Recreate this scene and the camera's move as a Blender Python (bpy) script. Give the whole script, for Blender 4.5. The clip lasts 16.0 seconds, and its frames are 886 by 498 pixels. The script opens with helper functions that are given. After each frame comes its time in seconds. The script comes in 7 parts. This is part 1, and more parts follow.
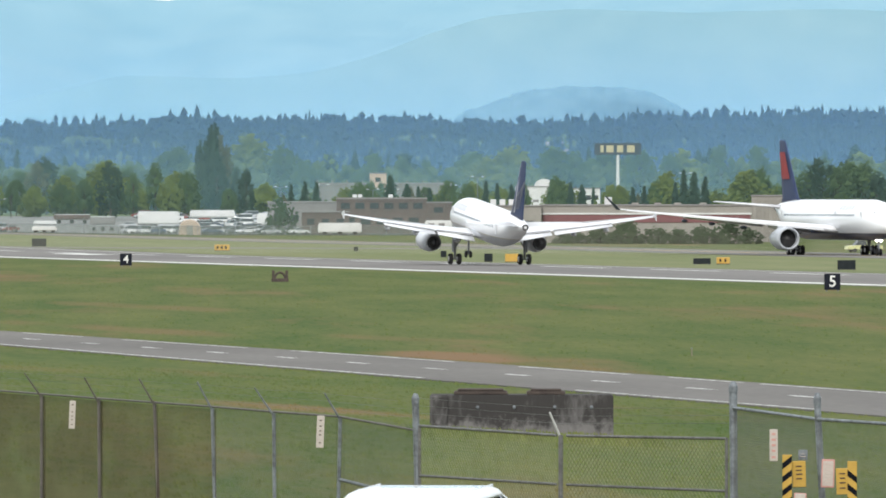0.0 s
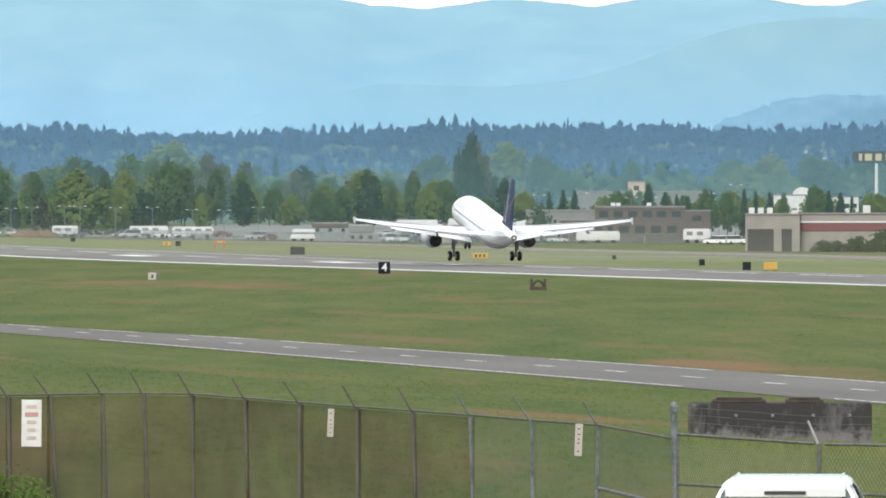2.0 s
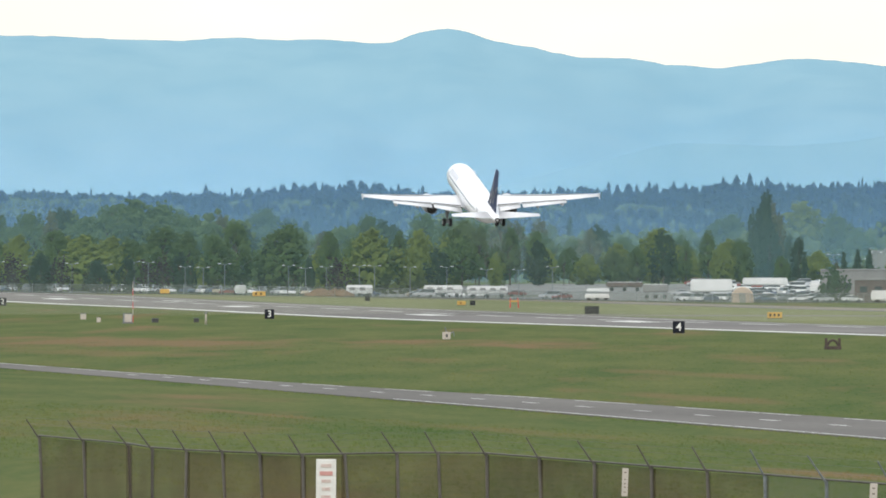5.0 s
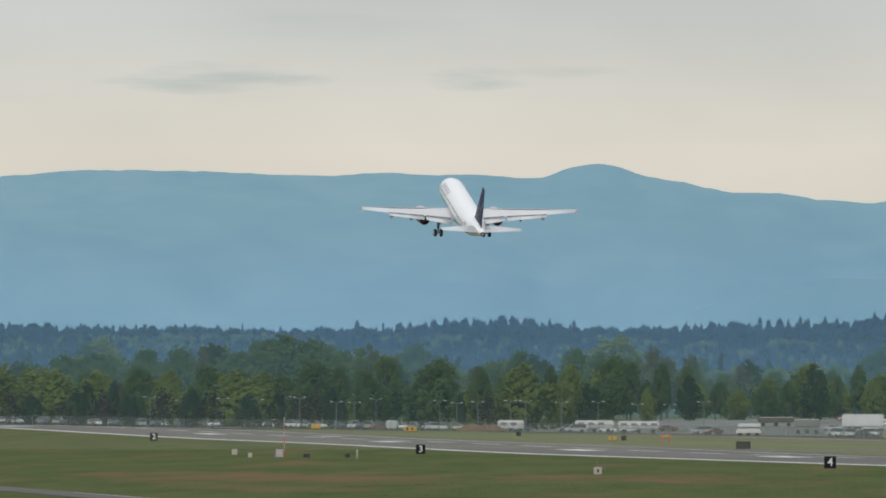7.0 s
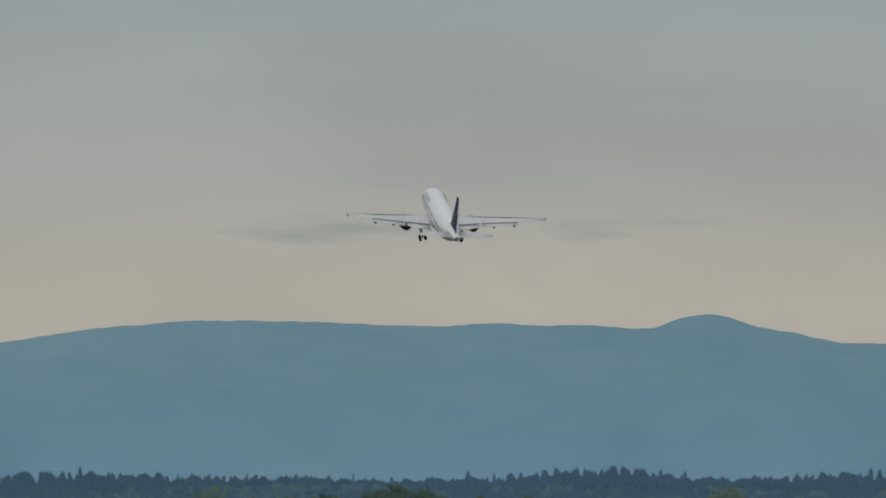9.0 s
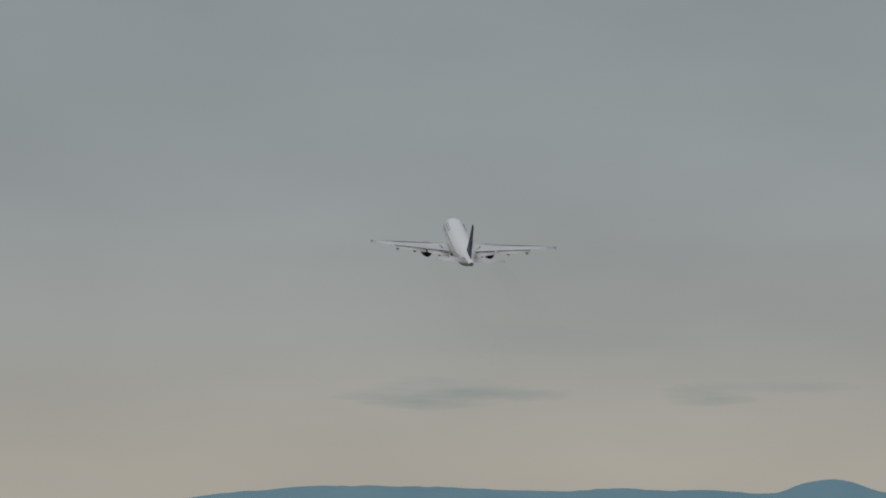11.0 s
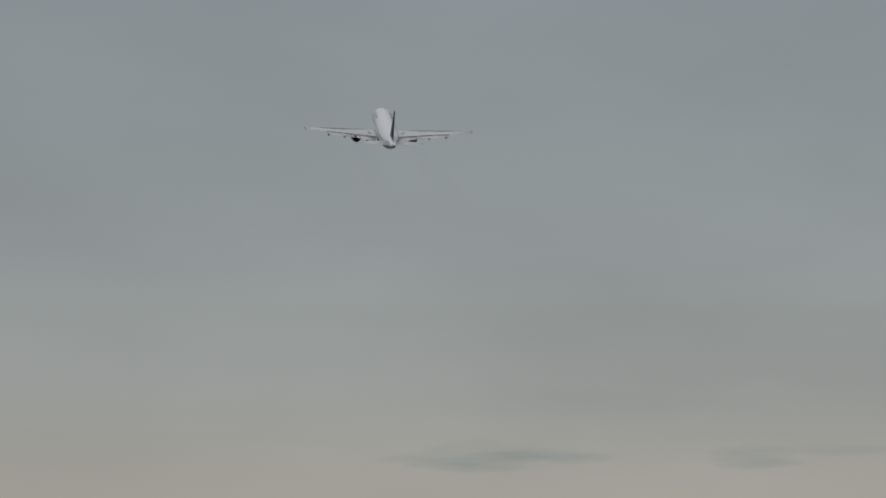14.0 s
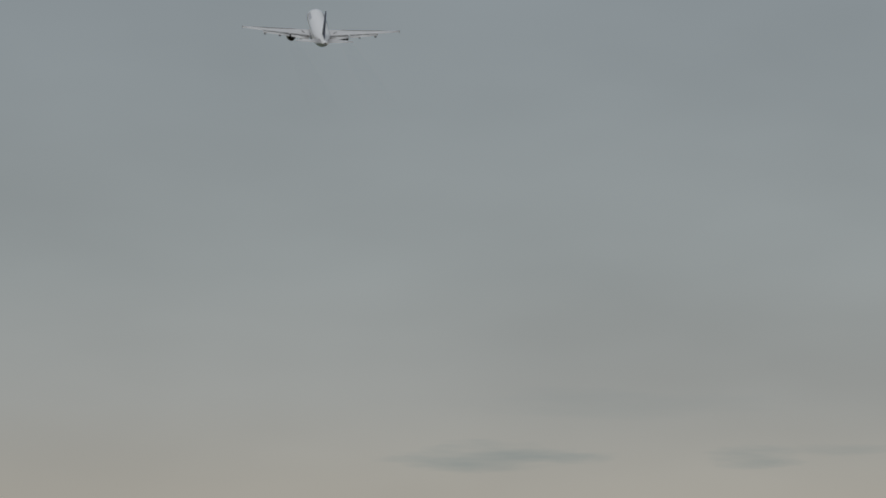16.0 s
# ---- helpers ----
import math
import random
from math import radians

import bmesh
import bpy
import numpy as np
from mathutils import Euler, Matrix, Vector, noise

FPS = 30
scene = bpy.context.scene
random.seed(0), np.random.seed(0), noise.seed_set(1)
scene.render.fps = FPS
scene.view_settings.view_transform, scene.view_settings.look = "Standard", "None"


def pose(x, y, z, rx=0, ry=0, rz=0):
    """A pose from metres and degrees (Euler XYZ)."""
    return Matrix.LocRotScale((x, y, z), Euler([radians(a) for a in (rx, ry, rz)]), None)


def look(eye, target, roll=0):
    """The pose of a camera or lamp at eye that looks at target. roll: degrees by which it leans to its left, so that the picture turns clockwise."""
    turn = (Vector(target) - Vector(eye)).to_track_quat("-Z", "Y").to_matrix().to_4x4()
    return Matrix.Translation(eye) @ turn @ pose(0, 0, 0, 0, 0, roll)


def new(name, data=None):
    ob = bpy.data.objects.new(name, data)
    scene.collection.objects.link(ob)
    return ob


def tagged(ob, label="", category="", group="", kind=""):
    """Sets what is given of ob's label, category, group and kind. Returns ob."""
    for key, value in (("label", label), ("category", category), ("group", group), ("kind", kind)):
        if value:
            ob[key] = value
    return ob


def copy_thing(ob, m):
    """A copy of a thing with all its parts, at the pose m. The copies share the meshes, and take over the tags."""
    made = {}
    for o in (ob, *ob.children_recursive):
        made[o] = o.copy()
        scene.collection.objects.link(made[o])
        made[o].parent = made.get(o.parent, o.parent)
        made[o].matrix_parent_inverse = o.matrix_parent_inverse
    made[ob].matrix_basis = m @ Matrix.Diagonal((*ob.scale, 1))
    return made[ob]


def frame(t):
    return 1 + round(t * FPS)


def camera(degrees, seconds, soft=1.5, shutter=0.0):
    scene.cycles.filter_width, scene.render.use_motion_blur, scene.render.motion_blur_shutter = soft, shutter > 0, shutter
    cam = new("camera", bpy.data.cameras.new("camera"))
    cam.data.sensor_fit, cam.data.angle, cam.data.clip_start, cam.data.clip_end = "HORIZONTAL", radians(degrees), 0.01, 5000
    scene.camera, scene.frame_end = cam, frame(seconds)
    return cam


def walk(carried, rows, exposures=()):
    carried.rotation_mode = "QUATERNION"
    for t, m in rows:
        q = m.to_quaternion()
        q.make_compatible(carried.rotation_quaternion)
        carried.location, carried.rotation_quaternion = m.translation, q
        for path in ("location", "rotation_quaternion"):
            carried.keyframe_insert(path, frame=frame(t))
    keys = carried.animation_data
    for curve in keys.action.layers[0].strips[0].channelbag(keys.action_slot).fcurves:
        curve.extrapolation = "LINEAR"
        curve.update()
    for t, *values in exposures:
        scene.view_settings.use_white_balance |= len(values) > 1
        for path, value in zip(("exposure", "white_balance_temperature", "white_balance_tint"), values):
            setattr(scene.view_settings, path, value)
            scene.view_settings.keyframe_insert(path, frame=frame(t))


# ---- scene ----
# ---- camera ----
H = 7.2                                     # eye height over the runway shoulder
cam = camera(4.69, 16.0, soft=1.8)
# seconds, bearing right of the runway's direction, tilt over the horizontal (degrees)
PAN = [
    (0.0, 11.900, -0.272), (0.5, 11.545, -0.256), (1.0, 11.201, -0.248), (1.5, 10.861, -0.239), (2.0, 10.532, -0.228),
    (2.5, 10.206, -0.216), (3.0, 9.909, -0.201), (3.5, 9.634, -0.174), (4.0, 9.381, -0.123), (4.2, 9.297, -0.093),
    (6.3, 8.461, 0.527), (6.5, 8.383, 0.605), (7.0, 8.172, 0.802), (7.5, 7.998, 0.991), (8.0, 7.884, 1.178), (8.5, 7.738, 1.383),
    (9.0, 7.585, 1.599), (9.5, 7.429, 1.817), (10.0, 7.256, 2.018), (10.2, 7.193, 2.101), (12.0, 6.708, 2.790), (12.4, 6.691, 2.805), (16.0, 6.691, 2.805),
]
walk(cam, [(t, pose(0, 0, H, 90 + tilt, 0, -az)) for t, az, tilt in PAN],
     exposures=[(0.0, 0.0), (4.2, 0.0), (5.3, -0.32), (6.5, -0.75), (7.0, -0.95), (8.0, -1.36), (9.0, -1.68), (10.0, -1.83), (16.0, -1.85)])

# ---- world and sun ----
world = bpy.data.worlds.new("overcast_sky")
scene.world = world
world.use_nodes = True
wn, wl = world.node_tree.nodes, world.node_tree.links
wn.clear()


def wnode(kind, **values):
    n = wn.new(kind)
    for key, value in values.items():
        n.inputs[key].default_value = value
    return n


w_out, w_bg = wn.new("ShaderNodeOutputWorld"), wn.new("ShaderNodeBackground")
w_sky = wn.new("ShaderNodeTexSky")
w_sky.sky_type, w_sky.sun_disc = "NISHITA", False
w_sky.sun_elevation, w_sky.sun_rotation = radians(38), radians(200)
w_co = wn.new("ShaderNodeTexCoord")
w_sep = wn.new("ShaderNodeSeparateXYZ")
wl.new(w_co.outputs["Generated"], w_sep.inputs[0])
# cloud deck: warm and pale over the hills, greyer a few degrees up, brighter towards the zenith
w_ramp = wn.new("ShaderNodeValToRGB")
SKY = [(0.0, (1.36, 1.28, 1.13)), (0.024, (1.44, 1.36, 1.19)), (0.036, (1.18, 1.22, 1.19)), (0.048, (1.04, 1.14, 1.16)), (0.064, (0.97, 1.09, 1.15)), (0.085, (0.93, 1.06, 1.16)),
       (0.25, (1.10, 1.22, 1.33)), (1.0, (1.70, 1.78, 1.86))]
w_ramp.color_ramp.elements[0].position, w_ramp.color_ramp.elements[1].position = 0.0, 1.0
for p, c in SKY[1:-1]:
    w_ramp.color_ramp.elements.new(p)
for e, (p, c) in zip(w_ramp.color_ramp.elements, SKY):
    e.position, e.color = p, (*c, 1)
wl.new(w_sep.outputs["Z"], w_ramp.inputs[0])
# broad faint mottling and a few low grey cloud bars
w_map = wn.new("ShaderNodeMapping")
w_map.inputs["Scale"].default_value = (22, 22, 60)
wl.new(w_co.outputs["Generated"], w_map.inputs[0])
w_n1 = wnode("ShaderNodeTexNoise", Scale=1.0, Detail=3.0, Roughness=0.5)
wl.new(w_map.outputs[0], w_n1.inputs["Vector"])
w_r1 = wn.new("ShaderNodeMapRange")
w_r1.inputs["From Min"].default_value, w_r1.inputs["From Max"].default_value = 0.3, 0.7
w_r1.inputs["To Min"].default_value, w_r1.inputs["To Max"].default_value = 0.93, 1.06
wl.new(w_n1.outputs[0], w_r1.inputs["Value"])


def wmath(op, a, b):
    n = wn.new("ShaderNodeMath")
    n.operation = op
    for i, v in enumerate((a, b)):
        if isinstance(v, (int, float)):
            n.inputs[i].default_value = v
        else:
            wl.new(v, n.inputs[i])
    return n.outputs[0]


# two long grey cloud bars low over the range
w_map2 = wn.new("ShaderNodeMapping")
w_map2.inputs["Scale"].default_value = (70, 70, 620)
wl.new(w_co.outputs["Generated"], w_map2.inputs[0])
w_n2 = wnode("ShaderNodeTexNoise", Scale=1.0, Detail=5.0, Roughness=0.6)
wl.new(w_map2.outputs[0], w_n2.inputs["Vector"])
w_bars = 1.0
for cx, cz, hx, hz, depth in ((0.1223, 0.0297, 0.0115, 0.0020, 0.15), (0.1444, 0.0298, 0.0055, 0.0014, 0.14), (0.1330, 0.0345, 0.016, 0.0016, 0.03), (0.1530, 0.0304, 0.006, 0.0007, 0.07)):
    ex = wmath("DIVIDE", wmath("SUBTRACT", w_sep.outputs["X"], cx), hx)
    ez = wmath("DIVIDE", wmath("SUBTRACT", w_sep.outputs["Z"], cz), hz)
    inside = wmath("SUBTRACT", wmath("ADD", -0.65, wmath("MULTIPLY", w_n2.outputs[0], 3.0)), wmath("ADD", wmath("MULTIPLY", ex, ex), wmath("MULTIPLY", ez, ez)))
    cut = wn.new("ShaderNodeMapRange")
    cut.inputs["From Min"].default_value, cut.inputs["From Max"].default_value, cut.inputs["To Max"].default_value = 0.0, 0.9, depth
    wl.new(inside, cut.inputs["Value"])
    w_bars = wmath("SUBTRACT", w_bars, cut.outputs[0])
# the bars are bluer than the deck
w_tint = wn.new("ShaderNodeCombineXYZ")
for i, power in enumerate((1.5, 1.0, 0.75)):
    wl.new(wmath("MULTIPLY", wmath("POWER", w_bars, power), w_r1.outputs[0]), w_tint.inputs[i])
w_mul = wn.new("ShaderNodeVectorMath")
w_mul.operation = "MULTIPLY"
wl.new(w_ramp.outputs[0], w_mul.inputs[0])
wl.new(w_tint.outputs[0], w_mul.inputs[1])
w_skyk = wn.new("ShaderNodeVectorMath")
w_skyk.operation = "SCALE"
w_skyk.inputs["Scale"].default_value = 0.08
wl.new(w_sky.outputs[0], w_skyk.inputs[0])
w_mix = wn.new("ShaderNodeMix")
w_mix.data_type = "RGBA"
w_mix.inputs[0].default_value = 0.92
wl.new(w_skyk.outputs[0], w_mix.inputs[6])
wl.new(w_mul.outputs[0], w_mix.inputs[7])
wl.new(w_mix.outputs[2], w_bg.inputs[0])
w_bg.inputs[1].default_value = 1.0
wl.new(w_bg.outputs[0], w_out.inputs[0])

sun_data = bpy.data.lights.new("sun", "SUN")
sun_data.energy, sun_data.angle, sun_data.color = 2.9, radians(12), (1.0, 0.96, 0.9)
sun = new("sun", sun_data)
sun.matrix_world = look((-60, -165, 137), (0, 0, 0))


# ---- materials ----
def mat(name, c1, c2=None, scale=1.0, rough=0.6, bump=0.0, metal=0.0, fine=None, spread=0.0, coat=0.0, stretch=(1, 1, 1), lo=0.35, hi=0.65):
    """Two noises of c1 and c2 in metres, grain relief, and a spread of value from object to object and from piece to piece."""
    m = bpy.data.materials.new(name)
    m.use_nodes = True
    n, l = m.node_tree.nodes, m.node_tree.links
    b = n["Principled BSDF"]
    b.inputs["Roughness"].default_value, b.inputs["Metallic"].default_value = rough, metal
    b.inputs["Coat Weight"].default_value = coat
    if rough >= 0.8:
        b.inputs["Specular IOR Level"].default_value = 0.08
    c2 = c2 or tuple(0.82 * v for v in c1)
    co, mp = n.new("ShaderNodeTexCoord"), n.new("ShaderNodeMapping")
    mp.inputs["Scale"].default_value = stretch
    l.new(co.outputs["Object"], mp.inputs[0])
    n1, n2 = n.new("ShaderNodeTexNoise"), n.new("ShaderNodeTexNoise")
    n1.inputs["Scale"].default_value, n1.inputs["Detail"].default_value = scale, 4
    n2.inputs["Scale"].default_value, n2.inputs["Detail"].default_value = fine or scale * 9, 3
    l.new(mp.outputs[0], n1.inputs["Vector"]), l.new(mp.outputs[0], n2.inputs["Vector"])
    add = n.new("ShaderNodeMath")
    add.operation = "MULTIPLY_ADD"
    add.inputs[1].default_value = 0.4
    l.new(n2.outputs[0], add.inputs[0])
    sc = n.new("ShaderNodeMath")
    sc.operation = "MULTIPLY"
    sc.inputs[1].default_value = 0.6
    l.new(n1.outputs[0], sc.inputs[0]), l.new(sc.outputs[0], add.inputs[2])
    rg = n.new("ShaderNodeMapRange")
    rg.inputs["From Min"].default_value, rg.inputs["From Max"].default_value = lo, hi
    l.new(add.outputs[0], rg.inputs["Value"])
    mx = n.new("ShaderNodeMix")
    mx.data_type = "RGBA"
    mx.inputs[6].default_value, mx.inputs[7].default_value = (*c1, 1), (*c2, 1)
    l.new(rg.outputs[0], mx.inputs[0])
    out = mx.outputs[2]
    if spread:
        info, geo = n.new("ShaderNodeObjectInfo"), n.new("ShaderNodeNewGeometry")
        av = n.new("ShaderNodeMath")
        av.operation = "ADD"
        l.new(info.outputs["Random"], av.inputs[0]), l.new(geo.outputs["Random Per Island"], av.inputs[1])
        r2 = n.new("ShaderNodeMapRange")
        r2.inputs["From Max"].default_value = 2.0
        r2.inputs["To Min"].default_value, r2.inputs["To Max"].default_value = 1 - spread, 1 + spread
        l.new(av.outputs[0], r2.inputs["Value"])
        hs = n.new("ShaderNodeVectorMath")
        hs.operation = "SCALE"
        l.new(out, hs.inputs[0]), l.new(r2.outputs[0], hs.inputs["Scale"])
        out = hs.outputs[0]
    l.new(out, b.inputs["Base Color"])
    if bump:
        bp = n.new("ShaderNodeBump")
        bp.inputs["Strength"].default_value, bp.inputs["Distance"].default_value = bump, 0.05
        l.new(n2.outputs[0], bp.inputs["Height"]), l.new(bp.outputs[0], b.inputs["Normal"])
    return m


def livery(name, stops, rough=0.3):
    """Painted skin in bands of height over the thing's base."""
    m = mat(name, stops[0][1], rough=rough, coat=0.3)
    n, l = m.node_tree.nodes, m.node_tree.links
    co, sep, rp = n.new("ShaderNodeTexCoord"), n.new("ShaderNodeSeparateXYZ"), n.new("ShaderNodeValToRGB")
    l.new(co.outputs["Object"], sep.inputs[0])
    mr = n.new("ShaderNodeMapRange")
    mr.inputs["From Max"].default_value = 20.0
    l.new(sep.outputs["Z"], mr.inputs["Value"])
    rp.color_ramp.interpolation = "CONSTANT"
    rp.color_ramp.elements.remove(rp.color_ramp.elements[1])
    rp.color_ramp.elements[0].position, rp.color_ramp.elements[0].color = 0, (*stops[0][1], 1)
    for z, c in stops[1:]:
        e = rp.color_ramp.elements.new(z / 20)
        e.color = (*c, 1)
    l.new(mr.outputs[0], rp.inputs[0])
    l.new(rp.outputs[0], n["Principled BSDF"].inputs["Base Color"])
    return m


def leafy(*args, **kw):
    """Leaves let part of the light through."""
    m = mat(*args, **kw)
    n, l = m.node_tree.nodes, m.node_tree.links
    b = n["Principled BSDF"]
    b.inputs["Specular IOR Level"].default_value = 0.15
    tr, mx = n.new("ShaderNodeBsdfTranslucent"), n.new("ShaderNodeMixShader")
    mx.inputs[0].default_value = 0.45
    l.new(b.inputs["Base Color"].links[0].from_socket, tr.inputs[0])
    l.new(b.outputs[0], mx.inputs[1]), l.new(tr.outputs[0], mx.inputs[2])
    l.new(mx.outputs[0], n["Material Output"].inputs[0])
    return m


# Rough colour that also glows by itself, for hills with haze painted in.
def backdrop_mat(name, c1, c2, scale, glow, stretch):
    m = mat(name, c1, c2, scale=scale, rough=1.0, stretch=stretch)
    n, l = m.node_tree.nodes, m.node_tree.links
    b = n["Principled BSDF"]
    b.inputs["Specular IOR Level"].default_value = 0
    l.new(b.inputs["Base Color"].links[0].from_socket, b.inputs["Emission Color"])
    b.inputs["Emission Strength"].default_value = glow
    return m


def sheer(name, colour, cover, uneven):
    """An open weave: part cloth, part gaps, thinner where it is worn."""
    m = mat(name, colour, scale=3.0, rough=0.9)
    n, l = m.node_tree.nodes, m.node_tree.links
    tr, mx = n.new("ShaderNodeBsdfTransparent"), n.new("ShaderNodeMixShader")
    co, mp, no, mr = n.new("ShaderNodeTexCoord"), n.new("ShaderNodeMapping"), n.new("ShaderNodeTexNoise"), n.new("ShaderNodeMapRange")
    mp.inputs["Scale"].default_value = (1, 0.4, 0.8)
    no.inputs["Scale"].default_value, no.inputs["Detail"].default_value, no.inputs["Roughness"].default_value = 0.9, 5, 0.55
    mr.inputs["From Min"].default_value, mr.inputs["From Max"].default_value = 0.3, 0.7
    mr.inputs["To Min"].default_value, mr.inputs["To Max"].default_value = cover - uneven, cover + uneven
    l.new(co.outputs["Object"], mp.inputs[0]), l.new(mp.outputs[0], no.inputs["Vector"]), l.new(no.outputs[0], mr.inputs["Value"]), l.new(mr.outputs[0], mx.inputs[0])
    l.new(tr.outputs[0], mx.inputs[1]), l.new(n["Principled BSDF"].outputs[0], mx.inputs[2])
    l.new(mx.outputs[0], n["Material Output"].inputs[0])
    return m


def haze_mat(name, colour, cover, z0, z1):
    """Stand-in for hazy air: a tinted sheet, mostly clear, lit by sun and sky, thinning out with height."""
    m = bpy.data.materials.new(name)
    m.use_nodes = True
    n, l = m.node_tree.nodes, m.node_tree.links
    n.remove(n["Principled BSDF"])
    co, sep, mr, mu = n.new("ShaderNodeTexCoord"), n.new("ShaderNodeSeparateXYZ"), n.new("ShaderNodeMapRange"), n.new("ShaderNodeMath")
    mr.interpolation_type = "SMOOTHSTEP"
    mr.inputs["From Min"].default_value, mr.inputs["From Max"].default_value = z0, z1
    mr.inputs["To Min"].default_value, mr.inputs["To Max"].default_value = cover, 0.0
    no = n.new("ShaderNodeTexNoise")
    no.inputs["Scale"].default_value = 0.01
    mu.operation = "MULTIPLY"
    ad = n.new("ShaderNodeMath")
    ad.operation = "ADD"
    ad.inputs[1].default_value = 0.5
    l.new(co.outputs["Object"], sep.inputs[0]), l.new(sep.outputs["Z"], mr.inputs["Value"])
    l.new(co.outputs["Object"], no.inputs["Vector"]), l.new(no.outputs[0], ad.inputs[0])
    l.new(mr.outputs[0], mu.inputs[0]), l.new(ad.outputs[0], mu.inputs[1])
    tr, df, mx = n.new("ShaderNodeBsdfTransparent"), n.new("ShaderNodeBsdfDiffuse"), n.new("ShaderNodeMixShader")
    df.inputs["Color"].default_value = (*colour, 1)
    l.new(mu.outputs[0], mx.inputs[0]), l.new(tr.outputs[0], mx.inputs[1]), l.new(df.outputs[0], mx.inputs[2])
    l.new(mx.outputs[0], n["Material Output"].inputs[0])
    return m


GRASS = mat("grass", (0.041, 0.070, 0.015), (0.096, 0.102, 0.031), scale=0.13, fine=2.4, rough=0.95, bump=0.4, lo=0.38, hi=0.62)
for g_tex in [n for n in GRASS.node_tree.nodes if n.type == "TEX_NOISE"]:
    g_tex.inputs["Detail"].default_value, g_tex.inputs["Roughness"].default_value = 8, 0.68
# bare soil showing through in broad drifts
gn, gl = GRASS.node_tree.nodes, GRASS.node_tree.links
g_co, g_mp, g_no, g_rg, g_mx = gn.new("ShaderNodeTexCoord"), gn.new("ShaderNodeMapping"), gn.new("ShaderNodeTexNoise"), gn.new("ShaderNodeMapRange"), gn.new("ShaderNodeMix")
# drifts are stretched along the camera's line of sight, to look patchy in its view
for g_map in (g_mp, next(n for n in gn if n.type == "MAPPING" and n is not g_mp)):
    g_map.vector_type = "TEXTURE"
    g_map.inputs["Rotation"].default_value = (0, 0, radians(-10))
    g_map.inputs["Scale"].default_value = (1, 11, 1)
g_no.inputs["Scale"].default_value, g_no.inputs["Detail"].default_value, g_no.inputs["Roughness"].default_value = 0.075, 5, 0.62
g_rg.inputs["From Min"].default_value, g_rg.inputs["From Max"].default_value = 0.545, 0.75
g_mx.data_type = "RGBA"
g_mx.inputs[7].default_value = (0.146, 0.092, 0.047, 1)
gl.new(g_co.outputs["Object"], g_mp.inputs[0]), gl.new(g_mp.outputs[0], g_no.inputs["Vector"]), gl.new(g_no.outputs[0], g_rg.inputs["Value"]), gl.new(g_rg.outputs[0], g_mx.inputs[0])
# worn bare patches beside the road: centre and half size in plan
g_sep = gn.new("ShaderNodeSeparateXYZ")
gl.new(g_co.outputs["Object"], g_sep.inputs[0])
g_all = g_rg.outputs[0]


def gmath(op, a, b):
    n = gn.new("ShaderNodeMath")
    n.operation = op
    for i, v in enumerate((a, b)):
        if isinstance(v, (int, float)):
            n.inputs[i].default_value = v
        else:
            gl.new(v, n.inputs[i])
    return n.outputs[0]


g_n2 = gn.new("ShaderNodeTexNoise")
g_n2.inputs["Scale"].default_value, g_n2.inputs["Detail"].default_value = 0.16, 5
gl.new(g_mp.outputs[0], g_n2.inputs["Vector"])
for cx, cy, hx, hy, depth in ((102.0, 476, 4.6, 26, 1.0), (59.4, 426, 1.6, 22, 0.6), (57.0, 291, 3.4, 14, 0.75), (105, 585, 3.5, 40, 0.6), (112, 540, 3.0, 22, 0.45), (128, 700, 4.0, 50, 0.5), (128, 1010, 21, 85, 0.8), (158, 985, 15, 65, 0.85), (112, 890, 9, 50, 0.5), (66, 395, 4, 26, 0.4)):
    ex, ey = gmath("DIVIDE", gmath("SUBTRACT", g_sep.outputs["X"], cx), hx), gmath("DIVIDE", gmath("SUBTRACT", g_sep.outputs["Y"], cy), hy)
    inside = gmath("SUBTRACT", gmath("ADD", -0.9, gmath("MULTIPLY", g_n2.outputs[0], 3.6)), gmath("ADD", gmath("MULTIPLY", ex, ex), gmath("MULTIPLY", ey, ey)))
    cut = gn.new("ShaderNodeMapRange")
    cut.inputs["From Min"].default_value, cut.inputs["From Max"].default_value, cut.inputs["To Max"].default_value = 0.0, 0.9, depth
    gl.new(inside, cut.inputs["Value"])
    g_all = gmath("MAXIMUM", g_all, cut.outputs[0])
gl.new(g_all, g_mx.inputs[0])
g_base = gn["Principled BSDF"].inputs["Base Color"]
gl.new(g_base.links[0].from_socket, g_mx.inputs[6])
gl.new(g_mx.outputs[2], g_base)
ASPHALT = mat("runway_asphalt", (0.125, 0.118, 0.112), (0.175, 0.165, 0.153), scale=0.06, fine=2.0, rough=0.9, bump=0.2, stretch=(1, 0.15, 1))
ROAD = mat("road_asphalt", (0.108, 0.101, 0.093), (0.148, 0.139, 0.128), scale=0.12, fine=3.0, rough=0.9, bump=0.2, stretch=(1, 0.2, 1))
LINE = mat("white_line_paint", (0.78, 0.78, 0.74), (0.55, 0.55, 0.52), scale=0.8, rough=0.8)
WHITE = mat("white_gloss_paint", (0.80, 0.80, 0.80), (0.74, 0.74, 0.75), scale=0.5, rough=0.28, coat=0.4)
WINGGREY = mat("light_grey_wing_paint", (0.62, 0.625, 0.64), (0.54, 0.545, 0.56), scale=0.6, rough=0.4)
METAL = mat("bare_metal", (0.55, 0.55, 0.56), (0.42, 0.42, 0.43), scale=2.0, rough=0.35, metal=0.9)
DARK = mat("dark_metal", (0.035, 0.035, 0.038), (0.06, 0.058, 0.055), scale=2.0, rough=0.6, metal=0.3)
